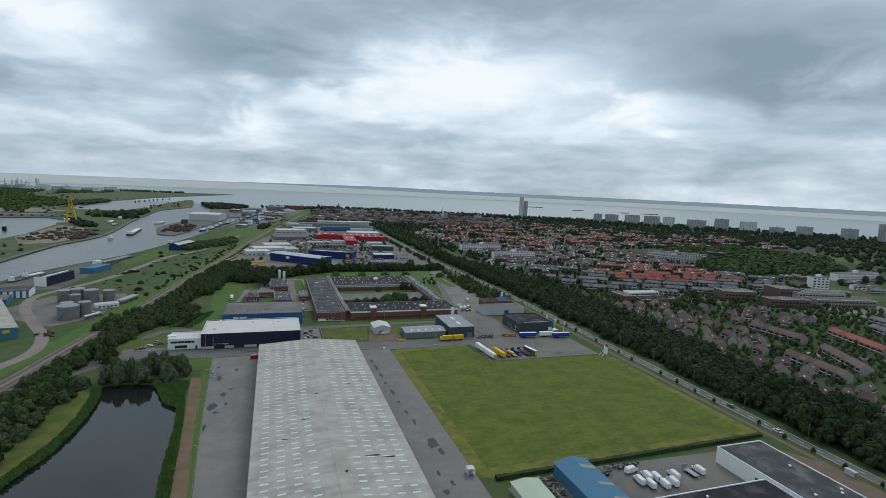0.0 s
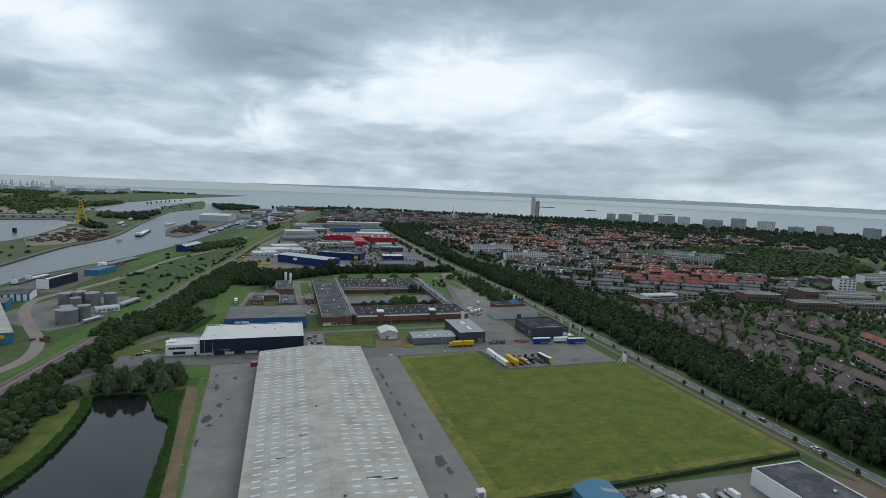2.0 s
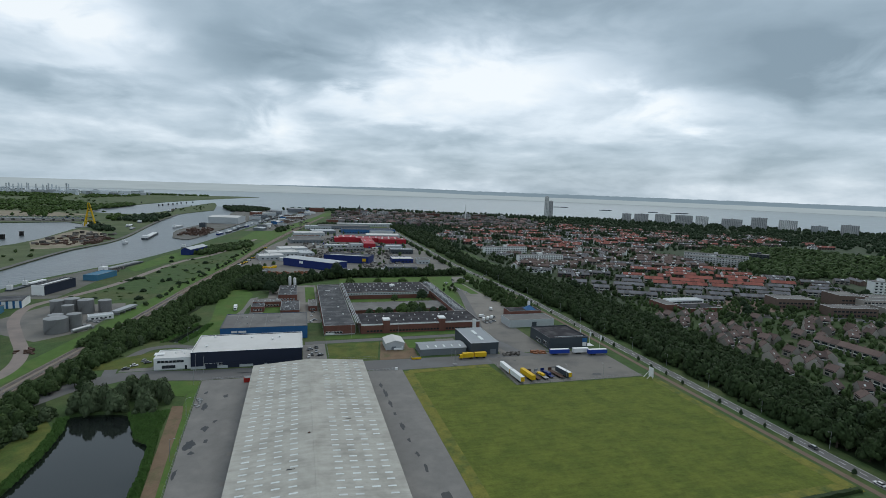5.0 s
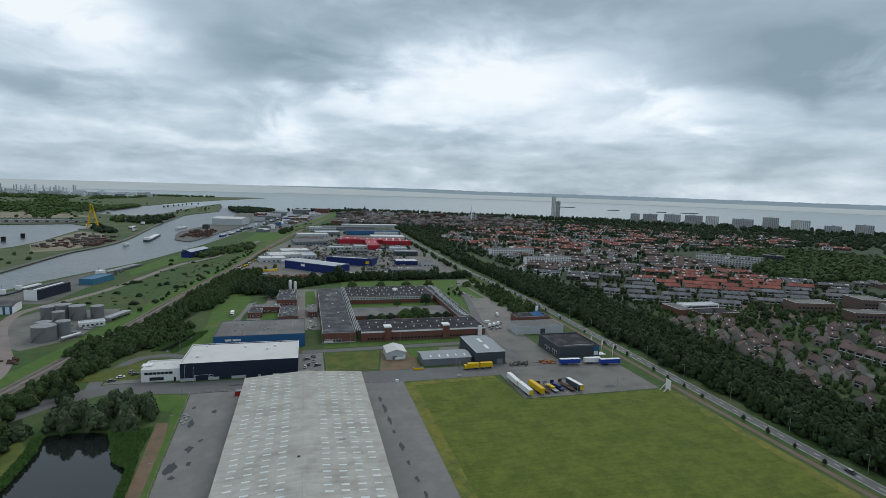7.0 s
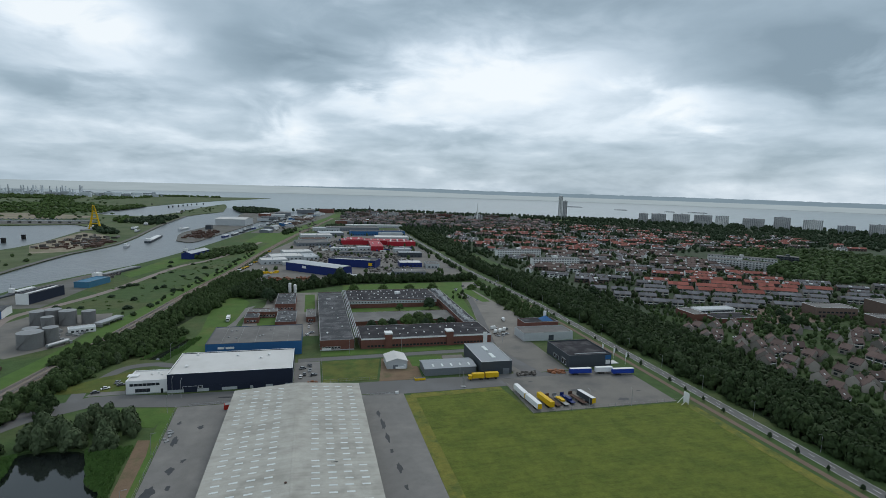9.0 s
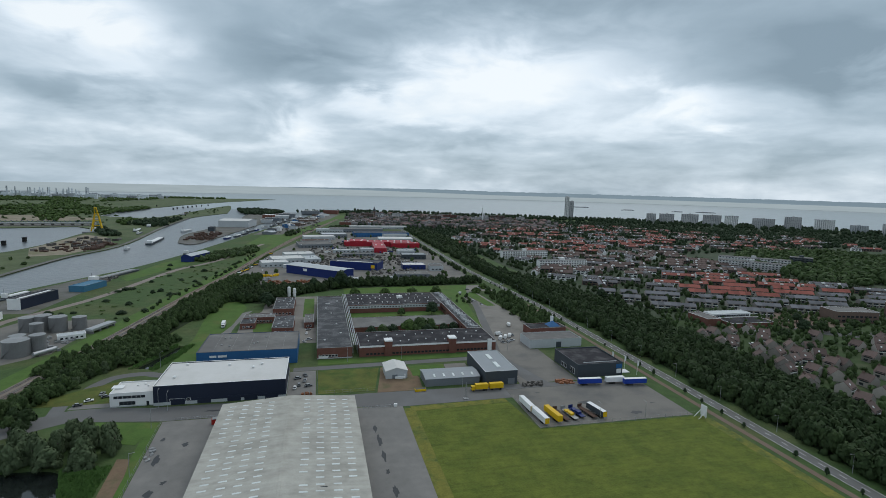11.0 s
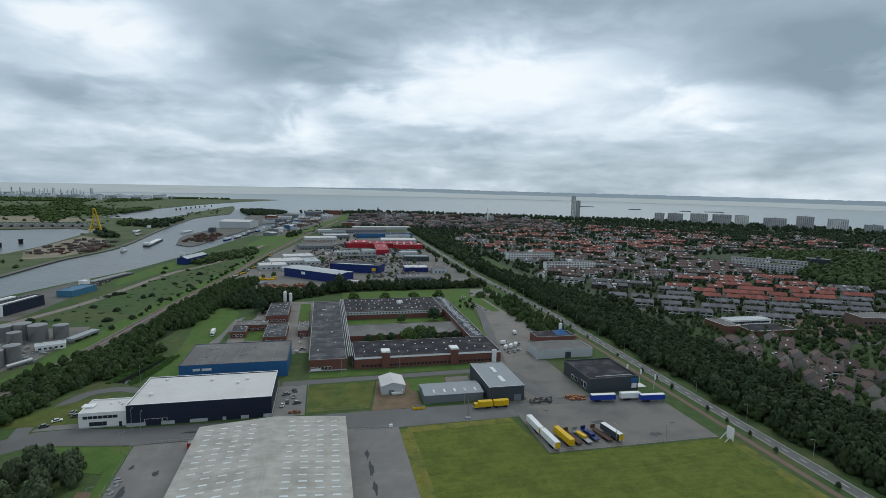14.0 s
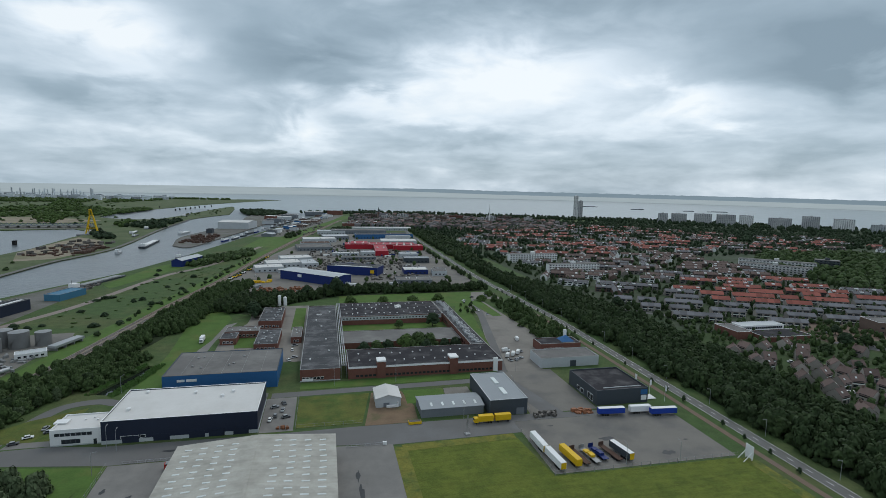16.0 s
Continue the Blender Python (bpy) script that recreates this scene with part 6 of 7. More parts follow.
def slab_block(name, label, x, y, w, d, h, rz, wall="flat_concrete", band="glass_dark", floors=None, group="apartment blocks", cols=0):
    e = thing(name, label, "apartment building", pose(x, y, 0, 0, 0, rz), group)
    part("wall", boxes((-w / 2, w / 2, -d / 2, d / 2, 0, h)), wall, e)
    part("roof", boxes((-w / 2 - 0.2, w / 2 + 0.2, -d / 2 - 0.2, d / 2 + 0.2, h, h + 0.5)), "gravel_roof", e)
    part("lift_house", boxes((-3, 3, -2.5, 2.5, h + 0.5, h + 3.4)), wall, e)
    floors = floors or max(2, int(h / 3))
    st = h / floors
    n = cols or max(3, int(w / 5))
    ww_, wh_ = 0.5 * w / n, 0.45 * st
    if n * floors <= 80:
        wm = shared(("flat", round(ww_, 2), round(wh_, 2), band), lambda: mesh_of("window", boxes((-ww_ / 2, ww_ / 2, -0.08, 0.02, 0, wh_)), band))
        for i in range(floors):
            for k in range(n):
                part("window", wm, "", e, at=pose(-w / 2 + w * (k + 0.5) / n, -d / 2, i * st + 1.0))
    else:
        bm = bmesh.new()
        for i in range(floors):
            for k in range(n):
                xc = -w / 2 + w * (k + 0.5) / n
                box(bm, xc - ww_ / 2, xc + ww_ / 2, -d / 2 - 0.08, -d / 2 + 0.02, i * st + 1.0, i * st + 1.0 + wh_)
        tagged(part("glazing", bm, band, e), kind="stuff")
    for i in range(floors):
        part("balcony", boxes((-w / 2 + 0.3, w / 2 - 0.3, -d / 2 - 1.1, -d / 2 - 0.09, i * st, i * st + 0.85)), wall, e)
    return e


SHORE_BLOCKS = ((1160, 1676, 33, 31), (1200, 1647, 34, 47), (1258, 1604, 36, 53), (1310, 1562, 36, 55), (1353, 1525, 36, 40), (1419, 1463, 32, 62), (1474, 1408, 41, 45), (1528, 1349, 37, 51), (1582, 1286, 25, 44), (1628, 1227, 33, 45), (1695, 1133, 36, 44), (1740, 1063, 56, 33))
for x, y, h, w in SHORE_BLOCKS:
    slab_block("apartment_block", "grey high-rise apartment slab by the shore", x, y, w, 16, h, -math.degrees(math.atan2(x, y)) + rt.uniform(-6, 6), rt.choice(["flat_concrete", "white_paint", "flat_concrete", "pale_cladding"]), band="grey_cladding")
slab_block("apartment_tower", "slender grey high-rise tower by the shore", 931, 1858, 16, 16, 82, -27, "white_paint", band="grey_cladding", cols=3, group="shore tower")
slab_block("apartment_tower", "lower grey wing of the shore tower", 946, 1851, 16.4, 16, 65, -27, "flat_concrete", band="grey_cladding", cols=3, group="shore tower")
slab_block("gallery_flats", "white four-storey gallery flats with balconies", 350, 847, 76, 10, 12, 2, "white_paint", floors=4, cols=18, group="gallery flats")
slab_block("gallery_flats", "white four-storey gallery flats with balconies", 366, 748, 72, 10, 12, 1, "white_paint", floors=4, cols=18, group="gallery flats")
slab_block("gallery_flats", "pale four-storey flats beside parkland", 650, 712, 84, 12, 12, -48, "flat_concrete", floors=4, cols=20, group="gallery flats")
slab_block("gallery_flats", "pale four-storey flats beside parkland", 690, 750, 96, 12, 12, -40, "flat_concrete", floors=4, cols=22, group="gallery flats")
slab_block("dark_flats", "dark four-storey apartment block", 772, 742, 30, 14, 13, -45, "dark_cladding", floors=4, group="gallery flats")
slab_block("white_flats", "white four-storey flats among trees", 690, 492, 20, 14, 14, -25, "white_paint", floors=4)
slab_block("white_flats", "long white three-storey flats among trees", 824, 535, 90, 12, 11, 2, "white_paint", floors=3, cols=20)
for k in range(10):
    slab_block("town_block", "brick and concrete town block near the harbour", 180 + 55 * k + rt.uniform(-15, 15), 1760 - 8 * k + rt.uniform(-60, 60), rt.uniform(24, 46), 14, rt.uniform(12, 20), rt.uniform(-20, 10), rt.choice(["red_brick", "brown_brick", "flat_concrete"]), group="town blocks")
# school and brick complex
o, w_, d_ = hall("school", "low school with dark flat roof and brick walls", 366, 408, 436, 455, 4, "red_brick", "bitumen_black", 0.3, None, "white_paint")
o2, w_, d_ = hall("school_hall", "school hall with white band of windows", 364, 403, 457, 468, 7, "white_paint", "pale_cladding", 0.3, None, "white_paint")
window_row(o2, -18, 18, -d_, 4.2, 1.6, 1.6, 20, frames=False)
o3, w_, d_ = hall("school_wing", "red brick school wing", 350, 363, 446, 470, 6, "red_brick", "gravel_roof", 0.3, None, "white_paint")
for x0, x1, y0, y1, h, wl_ in ((477.9, 515.9, 435, 455, 10, "brown_brick"), (500, 545, 396, 412, 9, "brown_brick"), (556, 612, 408, 424, 12, "buff_brick"), (560, 630, 388, 404, 8, "buff_brick"), (545, 570, 424, 450, 14, "brown_brick"), (600, 650, 426, 446, 9, "brown_brick")):
    o, w_, d_ = hall("brick_complex", "brown brick office complex with ribbon windows", x0, x1, y0, y1, h, wl_, "gravel_roof", 0.4, None, "white_paint", -14, group="brick office complex")
    for k in range(int(h / 4)):
        window_row(o, -w_ + 1.5, w_ - 1.5, -d_, 1.2 + 3.6 * k, 2.6, 1.5, max(3, int(w_ / 2)), frames=False)
# mid-green leaves lift this distant scrub a little in place of haze
wood("spit_scrub", [(x, y, rt.uniform(3, 8), rt.uniform(4, 8)) for x, y in scatter([(-1500, 1500), (-600, 1500), (-420, 1480), (-430, 1700), (-620, 1850), (-620, 2350), (-900, 2700), (-1500, 2600)], 46) if rt.random() < 0.5] + [(x, y, rt.uniform(3, 6), rt.uniform(3, 5)) for x, y in scatter([(-395, 600), (-312, 600), (-312, 900), (-370, 880), (-395, 940)], 24) if rt.random() < 0.5] + [(x, y, rt.uniform(3, 7), rt.uniform(3, 6)) for x, y in scatter([(-345, 1600), (-330, 1720), (-300, 1960), (-345, 2400), (-385, 2100), (-390, 1720)], 26) if rt.random() < 0.4], "scattered scrub on the harbour land", "leaf_mid", True)

# ---- vehicles ----
def wheel_mesh():
    bm = bmesh.new()
    cyl(bm, 0, 0, -0.16, 0.16, 0.5, n=14)
    for v in bm.verts:
        v.co = Vector((v.co.x, v.co.z, v.co.y))
    return mesh_of("wheel", bm, "rubber")


WHEEL = wheel_mesh()


def rounded(rows, amount=0.06):
    bm = boxes(*rows)
    bmesh.ops.bevel(bm, geom=bm.edges[:], offset=amount, segments=1, affect="EDGES")
    return bm


def trailer(x, y, rz, body, label, top="white_paint", L=13.6, group="parked trailers", end=None):
    """A box trailer along its own x axis, its tail at -x."""
    e = thing("box_trailer", label, "trailer", pose(x, y, 0.07, 0, 0, rz), group)
    part("body", rounded([(-L / 2, L / 2, -1.27, 1.27, 1.15, 3.9)]), body, e)
    part("roof_panel", rounded([(-L / 2 + 0.05, L / 2 - 0.05, -1.22, 1.22, 3.88, 3.97)], 0.02), top, e)
    part("chassis", boxes((-L / 2 + 0.2, L / 2 - 0.3, -0.5, 0.5, 0.85, 1.15), (-L / 2, -L / 2 + 0.15, -1.2, 1.2, 0.55, 0.75)), "dull_steel", e)
    part("tail_door", boxes((-L / 2 - 0.05, -L / 2, -1.15, -0.03, 1.2, 3.8), (-L / 2 - 0.05, -L / 2, 0.03, 1.15, 1.2, 3.8)), end or body, e)
    part("stripe", boxes((-L / 2 + 0.4, L / 2 - 0.4, -1.29, -1.26, 1.3, 1.7)), end or top, e)
    for dx_ in (-L / 2 + 2.2, -L / 2 + 3.5, -L / 2 + 4.8):
        for dy_ in (-1.0, 1.0):
            part("wheel", WHEEL, "", e, at=pose(dx_, dy_, 0.5))
    for dy_ in (-0.7, 0.7):
        part("landing_leg", boxes((L / 2 - 3.1, L / 2 - 2.9, dy_ - 0.1, dy_ + 0.1, 0, 1.0)), "dull_steel", e)
    return e


def flatbed(x, y, rz, deck, label, L=12.5, load=None):
    e = thing("flatbed_trailer", label, "trailer", pose(x, y, 0.07, 0, 0, rz), "parked flatbeds")
    part("deck", boxes((-L / 2, L / 2, -1.25, 1.25, 1.0, 1.25)), deck, e)
    part("headboard", boxes((L / 2 - 0.2, L / 2, -1.25, 1.25, 1.25, 2.7)), deck, e)
    part("chassis", boxes((-L / 2 + 0.3, L / 2 - 0.3, -0.45, 0.45, 0.7, 1.0)), "dull_steel", e)
    for dx_ in (-L / 2 + 1.6, -L / 2 + 2.9, -L / 2 + 4.2):
        for dy_ in (-1.0, 1.0):
            part("wheel", WHEEL, "", e, at=pose(dx_, dy_, 0.5))
    for dy_ in (-0.7, 0.7):
        part("landing_leg", boxes((L / 2 - 3.1, L / 2 - 2.9, dy_ - 0.1, dy_ + 0.1, 0, 0.8)), "dull_steel", e)
    if load:
        part("load", boxes((-2.5, 0.5, -1.0, 1.0, 1.25, 2.2), (1.2, 3.5, -1.1, 1.1, 1.25, 1.9)), load, e)
    return e


trailer(136.8, 320.6, 92, "white_paint", "white box trailer with yellow stripe in the yard", end="yellow_paint")
trailer(137.9, 306.6, 94, "white_paint", "white box trailer with yellow tail in the yard", end="yellow_paint")
trailer(145.0, 307.6, 96, "yellow_paint", "yellow box trailer parked in the yard", "yellow_paint")
trailer(168.2, 307.6, 100, "dark_cladding", "dark curtain trailer with white roof and yellow tail", end="yellow_paint", L=12.5)
trailer(184.7, 343.8, -4, "blue_tarp", "blue curtain-sided trailer with white roof", end="blue_tarp")
trailer(210.7, 339.4, -4, "blue_tarp", "blue curtain-sided trailer with white roof", end="blue_tarp")
trailer(200.4, 343.6, -3, "white_paint", "plain white box trailer", L=11)
flatbed(149.6, 308.2, 96, "rust", "empty rusty flatbed trailer")
flatbed(154.2, 308.4, 97, "dull_steel", "flatbed trailer with yellow machine on it", load="yellow_paint")
flatbed(158.6, 309.4, 98, "deep_blue", "blue steel frame trailer with load", L=11, load="deep_blue")
flatbed(164.0, 308.8, 99, "rust", "empty rusty flatbed trailer", L=13)


def lorry(x, y, rz, colour, label, trailer_too=True):
    e = thing("lorry", label, "lorry", pose(x, y, 0.06, 0, 0, rz), "lorries")
    part("cab", rounded([(-9.2, -7.1, -1.2, 1.2, 0.6, 2.9)], 0.18), colour, e)
    part("windscreen", boxes((-9.25, -9.18, -1.05, 1.05, 1.7, 2.6)), "glass_dark", e)
    part("cargo_box", rounded([(-6.9, 0.2, -1.27, 1.27, 1.05, 3.8)]), colour, e)
    part("chassis", boxes((-9, 0.2, -0.45, 0.45, 0.6, 1.05)), "dull_steel", e)
    ws = [-8.2, -2.2, -1.0]
    if trailer_too:
        part("cargo_box", rounded([(1.1, 8.9, -1.27, 1.27, 1.05, 3.8)]), colour, e)
        part("drawbar", boxes((0.2, 1.4, -0.2, 0.2, 0.7, 0.95)), "dull_steel", e)
        ws += [2.4, 7.4]
    for dx_ in ws:
        for dy_ in (-1.0, 1.0):
            part("wheel", WHEEL, "", e, at=pose(dx_, dy_, 0.5))
    return e


lorry(124.4, 346.6, 0, "yellow_paint", "bright yellow lorry with matching drawbar trailer")
lorry(-35.6, 503, 92, "white_paint", "white rigid lorry on the lane", False)


def car_parts(e, colour="car_paint"):
    bm = boxes((-2.1, 2.1, -0.86, 0.86, 0.32, 0.85))
    bmesh.ops.bevel(bm, geom=bm.edges[:], offset=0.12, segments=1, affect="EDGES")
    part("body", bm, colour, e)
    bm = boxes((-1.5, 0.9, -0.76, 0.76, 0.82, 1.42))
    for v in bm.verts:
        if v.co.z > 1.2:
            v.co.x, v.co.y = v.co.x * 0.72, v.co.y * 0.85
    part("cabin", bm, "glass_dark", e)
    part("roof_panel", boxes((-1.05, 0.62, -0.62, 0.62, 1.42, 1.46)), colour, e)
    wm = shared("carwheel", lambda: WHEEL.copy())
    for dx_ in (-1.35, 1.3):
        for dy_ in (-0.78, 0.78):
            part("wheel", wm, "", e, at=pose(dx_, dy_, 0.32) @ Matrix.Scale(0.64, 4))


rc2 = random.Random(77)
CAR = thing("car", "small parked car with dark windows", "car", pose(-79, 361, 0.06, 0, 0, 20), "parked cars")
car_parts(CAR)
CARW = thing("car", "white parked car standing on paving", "car", pose(-76, 366, 0.06, 0, 0, 25), "parked cars")
car_parts(CARW, "white_paint")
spots = [(24, 370), (27, 376), (23, 380), (27, 384), (22, 366), (29, 368), (-70, 370), (-73, 374), (163, 428), (167, 428.5), (171, 431), (176, 444), (180, 560), (184, 545), (190, 615), (200, 618), (206, 622), (178, 600), (176, 592),
         (26, 470), (27, 480), (25, 450), (28, 455), (20, 440.5 + 12), (155, 436), (236, 205), (234, 176), (238, 640), (230, 700), (228, 820), (190, 128 + 34), (214, 140)]
for x, y in spots:
    copy_thing(rc2.choice([CAR, CAR, CARW]), pose(x, y, 0.1, 0, 0, (90 if 225 < x < 240 else rc2.choice([20, 85, 92, 110]))))
for k in range(26):
    px, py = rc2.choice([(-40, 760), (60, 850), (90, 905), (190, 800), (60, 960), (100, 830), (165, 820), (205, 900), (20, 780), (130, 760)])
    copy_thing(rc2.choice([CAR, CARW]), pose(px + rc2.uniform(-14, 14), py + rc2.uniform(-12, 12), 0.09, 0, 0, rc2.choice([0, 90]) + rc2.uniform(-8, 8)))
for k in range(14):
    px, py = rc2.choice([(585, 372), (600, 400), (520, 380), (440, 455), (380, 262), (420, 236), (340, 330), (350, 400), (330, 350)])
    copy_thing(rc2.choice([CAR, CARW]), pose(px + rc2.uniform(-10, 10), py + rc2.uniform(-8, 8), 0.1, 0, 0, rc2.uniform(0, 180)))


def van(x, y, rz, label="white delivery van parked in the yard"):
    e = thing("van", label, "van", pose(x, y, 0.06, 0, 0, rz), "white vans")
    bm = boxes((-3.0, 1.6, -1.05, 1.05, 0.45, 2.7))
    bmesh.ops.bevel(bm, geom=bm.edges[:], offset=0.22, segments=2, affect="EDGES")
    part("body", bm, "white_paint", e)
    bm = boxes((1.5, 3.0, -1.0, 1.0, 0.4, 1.6))
    bmesh.ops.bevel(bm, geom=bm.edges[:], offset=0.2, segments=1, affect="EDGES")
    part("bonnet", bm, "white_paint", e)
    part("windscreen", boxes((1.6, 1.95, -0.9, 0.9, 1.55, 2.4)), "glass_dark", e)
    for dx_ in (-2.0, 2.0):
        for dy_ in (-0.95, 0.95):
            part("wheel", WHEEL, "", e, at=pose(dx_, dy_, 0.42) @ Matrix.Scale(0.8, 4))
    return e


for x, y, r in ((136.5, 155, 85), (139, 152, 88), (144.5, 155.5, 84), (144.5, 150.5, 86), (153, 155, 87), (141.5, 157, 85), (149, 151, 86), (166, 155.5, 92), (138, 162, 10)):
    van(x, y, r)
for x, y, r in ((164, 436, 60), (168.5, 438, 62), (173, 441, 60), (166, 446, 15), (183, 470, 80)):
    van(x, y, r, "white delivery van parked by the factory")
flatbed(161.5, 155, 92, "dull_steel", "empty vehicle transporter trailer", 7)
flatbed(126, 163, 12, "dull_steel", "small steel trailer by the hedge", 6, "scrap")


def clutter(name, cx, cy, rx, ry, n, s, material, label, h=1.6):
    """Loose stored goods as small blocks lying at all angles."""
    bm = bmesh.new()
    for k in range(n):
        x, y = cx + rc2.uniform(-rx, rx), cy + rc2.uniform(-ry, ry)
        w, d, hh = s * rc2.uniform(0.4, 1.6), s * rc2.uniform(0.3, 0.9), h * rc2.uniform(0.3, 1.1)
        n0 = len(bm.verts)
        box(bm, -w, w, -d, d, 0, hh)
        bm.verts.ensure_lookup_table()
        a = rc2.uniform(0, 3.14)
        for v in bm.verts[n0:]:
            c, q = v.co.x, v.co.y
            v.co = Vector((x + c * math.cos(a) - q * math.sin(a), y + c * math.sin(a) + q * math.cos(a), v.co.z + 0.05))
    return tagged(part(name, bm, material), label, "stored goods", kind="stuff")


clutter("scrap_heap", 152, 349, 6.5, 2.0, 34, 0.8, "scrap", "heap of scrap and machinery beside the road")
clutter("machine_parts", 172, 349, 5, 2.5, 22, 0.9, "orange_paint", "orange machine parts stored on paving")
clutter("machinery_yard", 6, 668, 26, 14, 150, 1.3, "orange_paint", "orange farm machinery stored in rows", 2.2)
clutter("machinery_yellow", -22, 720, 10, 5, 26, 1.6, "yellow_paint", "yellow machines parked in rows", 2.4)
clutter("crates_estate", 90, 840, 70, 50, 300, 1.5, "scrap", "crates and goods stored in the open", 2.2)
clutter("crates_north", 100, 985, 80, 80, 260, 1.8, "scrap", "goods stored between halls", 2.4)
clutter("pallets_estate", 130, 735, 30, 18, 80, 1.5, "scrap", "pallets and goods in a yard", 2.0)
clutter("glasshouses", -35, 690, 14, 12, 14, 3.2, "dull_steel", "low grey frames in rows", 2.2)
clutter("yard_goods", 98, 160, 6, 6, 60, 0.8, "scrap", "pallets and timber stacked in the yard", 1.4)
clutter("hedge_goods", 132, 166, 14, 1.6, 36, 0.7, "scrap", "implements parked along the hedge", 1.3)
clutter("quay_goods", -190, 706, 8, 24, 60, 1.4, "scrap", "goods stacked on the quay", 2.0)
clutter("spit_goods", -335, 1010, 34, 60, 70, 3.0, "rust", "rusty steel stacked on the spit", 3.0)
clutter("spit_quay_goods", -300, 1010, 8, 40, 34, 3.5, "rust", "rusty barge hull sections by the quay", 4.0)
clutter("pier_goods", -180, 1180, 22, 70, 110, 3.0, "rust", "brown scrap heaped on the harbour pier", 4.0)
clutter("courtyard_goods", 29, 357, 3, 1.2, 12, 0.5, "orange_paint", "pallets beside the loading yard", 1.2)
clutter("tank_farm_plant", -140, 470, 14, 20, 60, 1.2, "dull_steel", "small pumps and pipework of the tank farm", 1.8)
clutter("apron_goods", -31.5, 305, 1.2, 6, 14, 0.7, "dull_steel", "steel frames lying on the apron", 0.5)
clutter("dirt_works", -146, 404, 6, 5, 16, 1.2, "rust", "brown heaps and a skip beside the road", 1.4)
for k, (x, y) in enumerate([(-63, 738), (-60, 749), (-57, 760), (-55, 779), (-51, 800), (-45, 832), (-43, 850), (-41, 910)]):
    e = thing("tractor", "yellow and white farm vehicle parked in a row", "tractor", pose(x + 6, y, 0.06, 0, 0, 60), "parked yellow vehicles")
    part("body", rounded([(-3, 3, -1.3, 1.3, 0.8, 2.2)], 0.25), "yellow_paint" if k % 3 else "white_paint", e)
    part("cabin", rounded([(-1.8, 0.6, -1.1, 1.1, 2.2, 3.4)], 0.2), "glass_dark", e)
    for dx_ in (-1.9, 1.9):
        for dy_ in (-1.3, 1.3):
            part("wheel", WHEEL, "", e, at=pose(dx_, dy_, 0.85) @ Matrix.Scale(1.7, 4))

rk = random.Random(91)
for k in range(30):
    cx, cy = rk.choice([(60, 690), (130, 700), (100, 830), (160, 810), (190, 890), (60, 960), (40, 930), (150, 925), (95, 1085), (90, 1120), (190, 960), (20, 740)])
    tint = rk.choice([("white_paint", "white"), ("pale_cladding", "pale grey"), ("deep_blue", "dark blue"), ("grey_cladding", "grey")])
    e = thing("container", tint[1] + " steel shipping container standing in a yard", "container", pose(cx + rk.uniform(-20, 20), cy + rk.uniform(-16, 16), 0.05, 0, 0, rk.choice([0, 90]) + rk.uniform(-8, 8)), "shipping containers")
    part("body", rounded([(-4.5, 4.5, -1.25, 1.25, 0, 2.7)], 0.06), tint[0], e)
    part("door", boxes((4.5, 4.58, -1.1, -0.03, 0.2, 2.5), (4.5, 4.58, 0.03, 1.1, 0.2, 2.5)), "dull_steel", e)
# ---- posts, lamps, fences ----
def lamp_post(x, y, rz, h=8.0):
    e = thing("street_lamp", "slim grey steel street lamp", "street lamp", pose(x, y, 0, 0, 0, rz), "street lamps")
    bm = bmesh.new()
    cyl(bm, 0, 0, 0, h, 0.12, 0.07, n=8)
    part("pole", bm, "steel", e)
    bm = bmesh.new()
    beam(bm, (0, 0, h), (1.6, 0, h + 0.25), 0.09)
    part("arm", bm, "steel", e)
    part("lantern", rounded([(1.4, 2.2, -0.16, 0.16, h + 0.18, h + 0.34)], 0.04), "dull_steel", e)
    return e


for y in range(95, 660, 36):
    lamp_post(float(np.interp(y, [r[1] for r in ROAD], [r[0] for r in ROAD])) + 6.5, y, 180)
for x, y, r in ((-36, 348, 90), (-41, 352, 90), (-56, 412, 60), (52, 404, 90), (86, 404, 90), (112, 352.8, -90), (-32.5, 250, 0), (-34.2, 290, 0), (-30, 205, 0), (189, 297.8, 90), (166, 300.2, 90), (160, 410.5, 0), (-38, 330, 0)):
    lamp_post(x, y, r, 9.0)
mast = thing("lattice_mast", "small steel lattice mast on the verge", "mast", pose(109.5, 337, 0))
for a in range(4):
    bm = bmesh.new()
    c, s_ = math.cos(a * math.pi / 2), math.sin(a * math.pi / 2)
    beam(bm, (c * 0.9, s_ * 0.9, 0), (c * 0.15, s_ * 0.15, 9), 0.12)
    part("leg", bm, "dull_steel", mast)
part("base", boxes((-1.2, 1.2, -1.2, 1.2, 0, 0.5)), "dull_steel", mast)
sg = thing("sign_board", "white angled sign board on timber struts", "sign", pose(219.8, 295, 0))
part("board", boxes((-0.15, 0.15, -2.0, 2.0, 0.8, 6.2)), "white_paint", sg)
for dy_ in (-1.6, 1.6):
    bm = bmesh.new()
    beam(bm, (0, dy_, 0), (0, dy_, 6), 0.25)
    beam(bm, (-4.0, dy_, 0), (-0.1, dy_, 3.6), 0.22)
    part("strut", bm, "white_paint", sg)
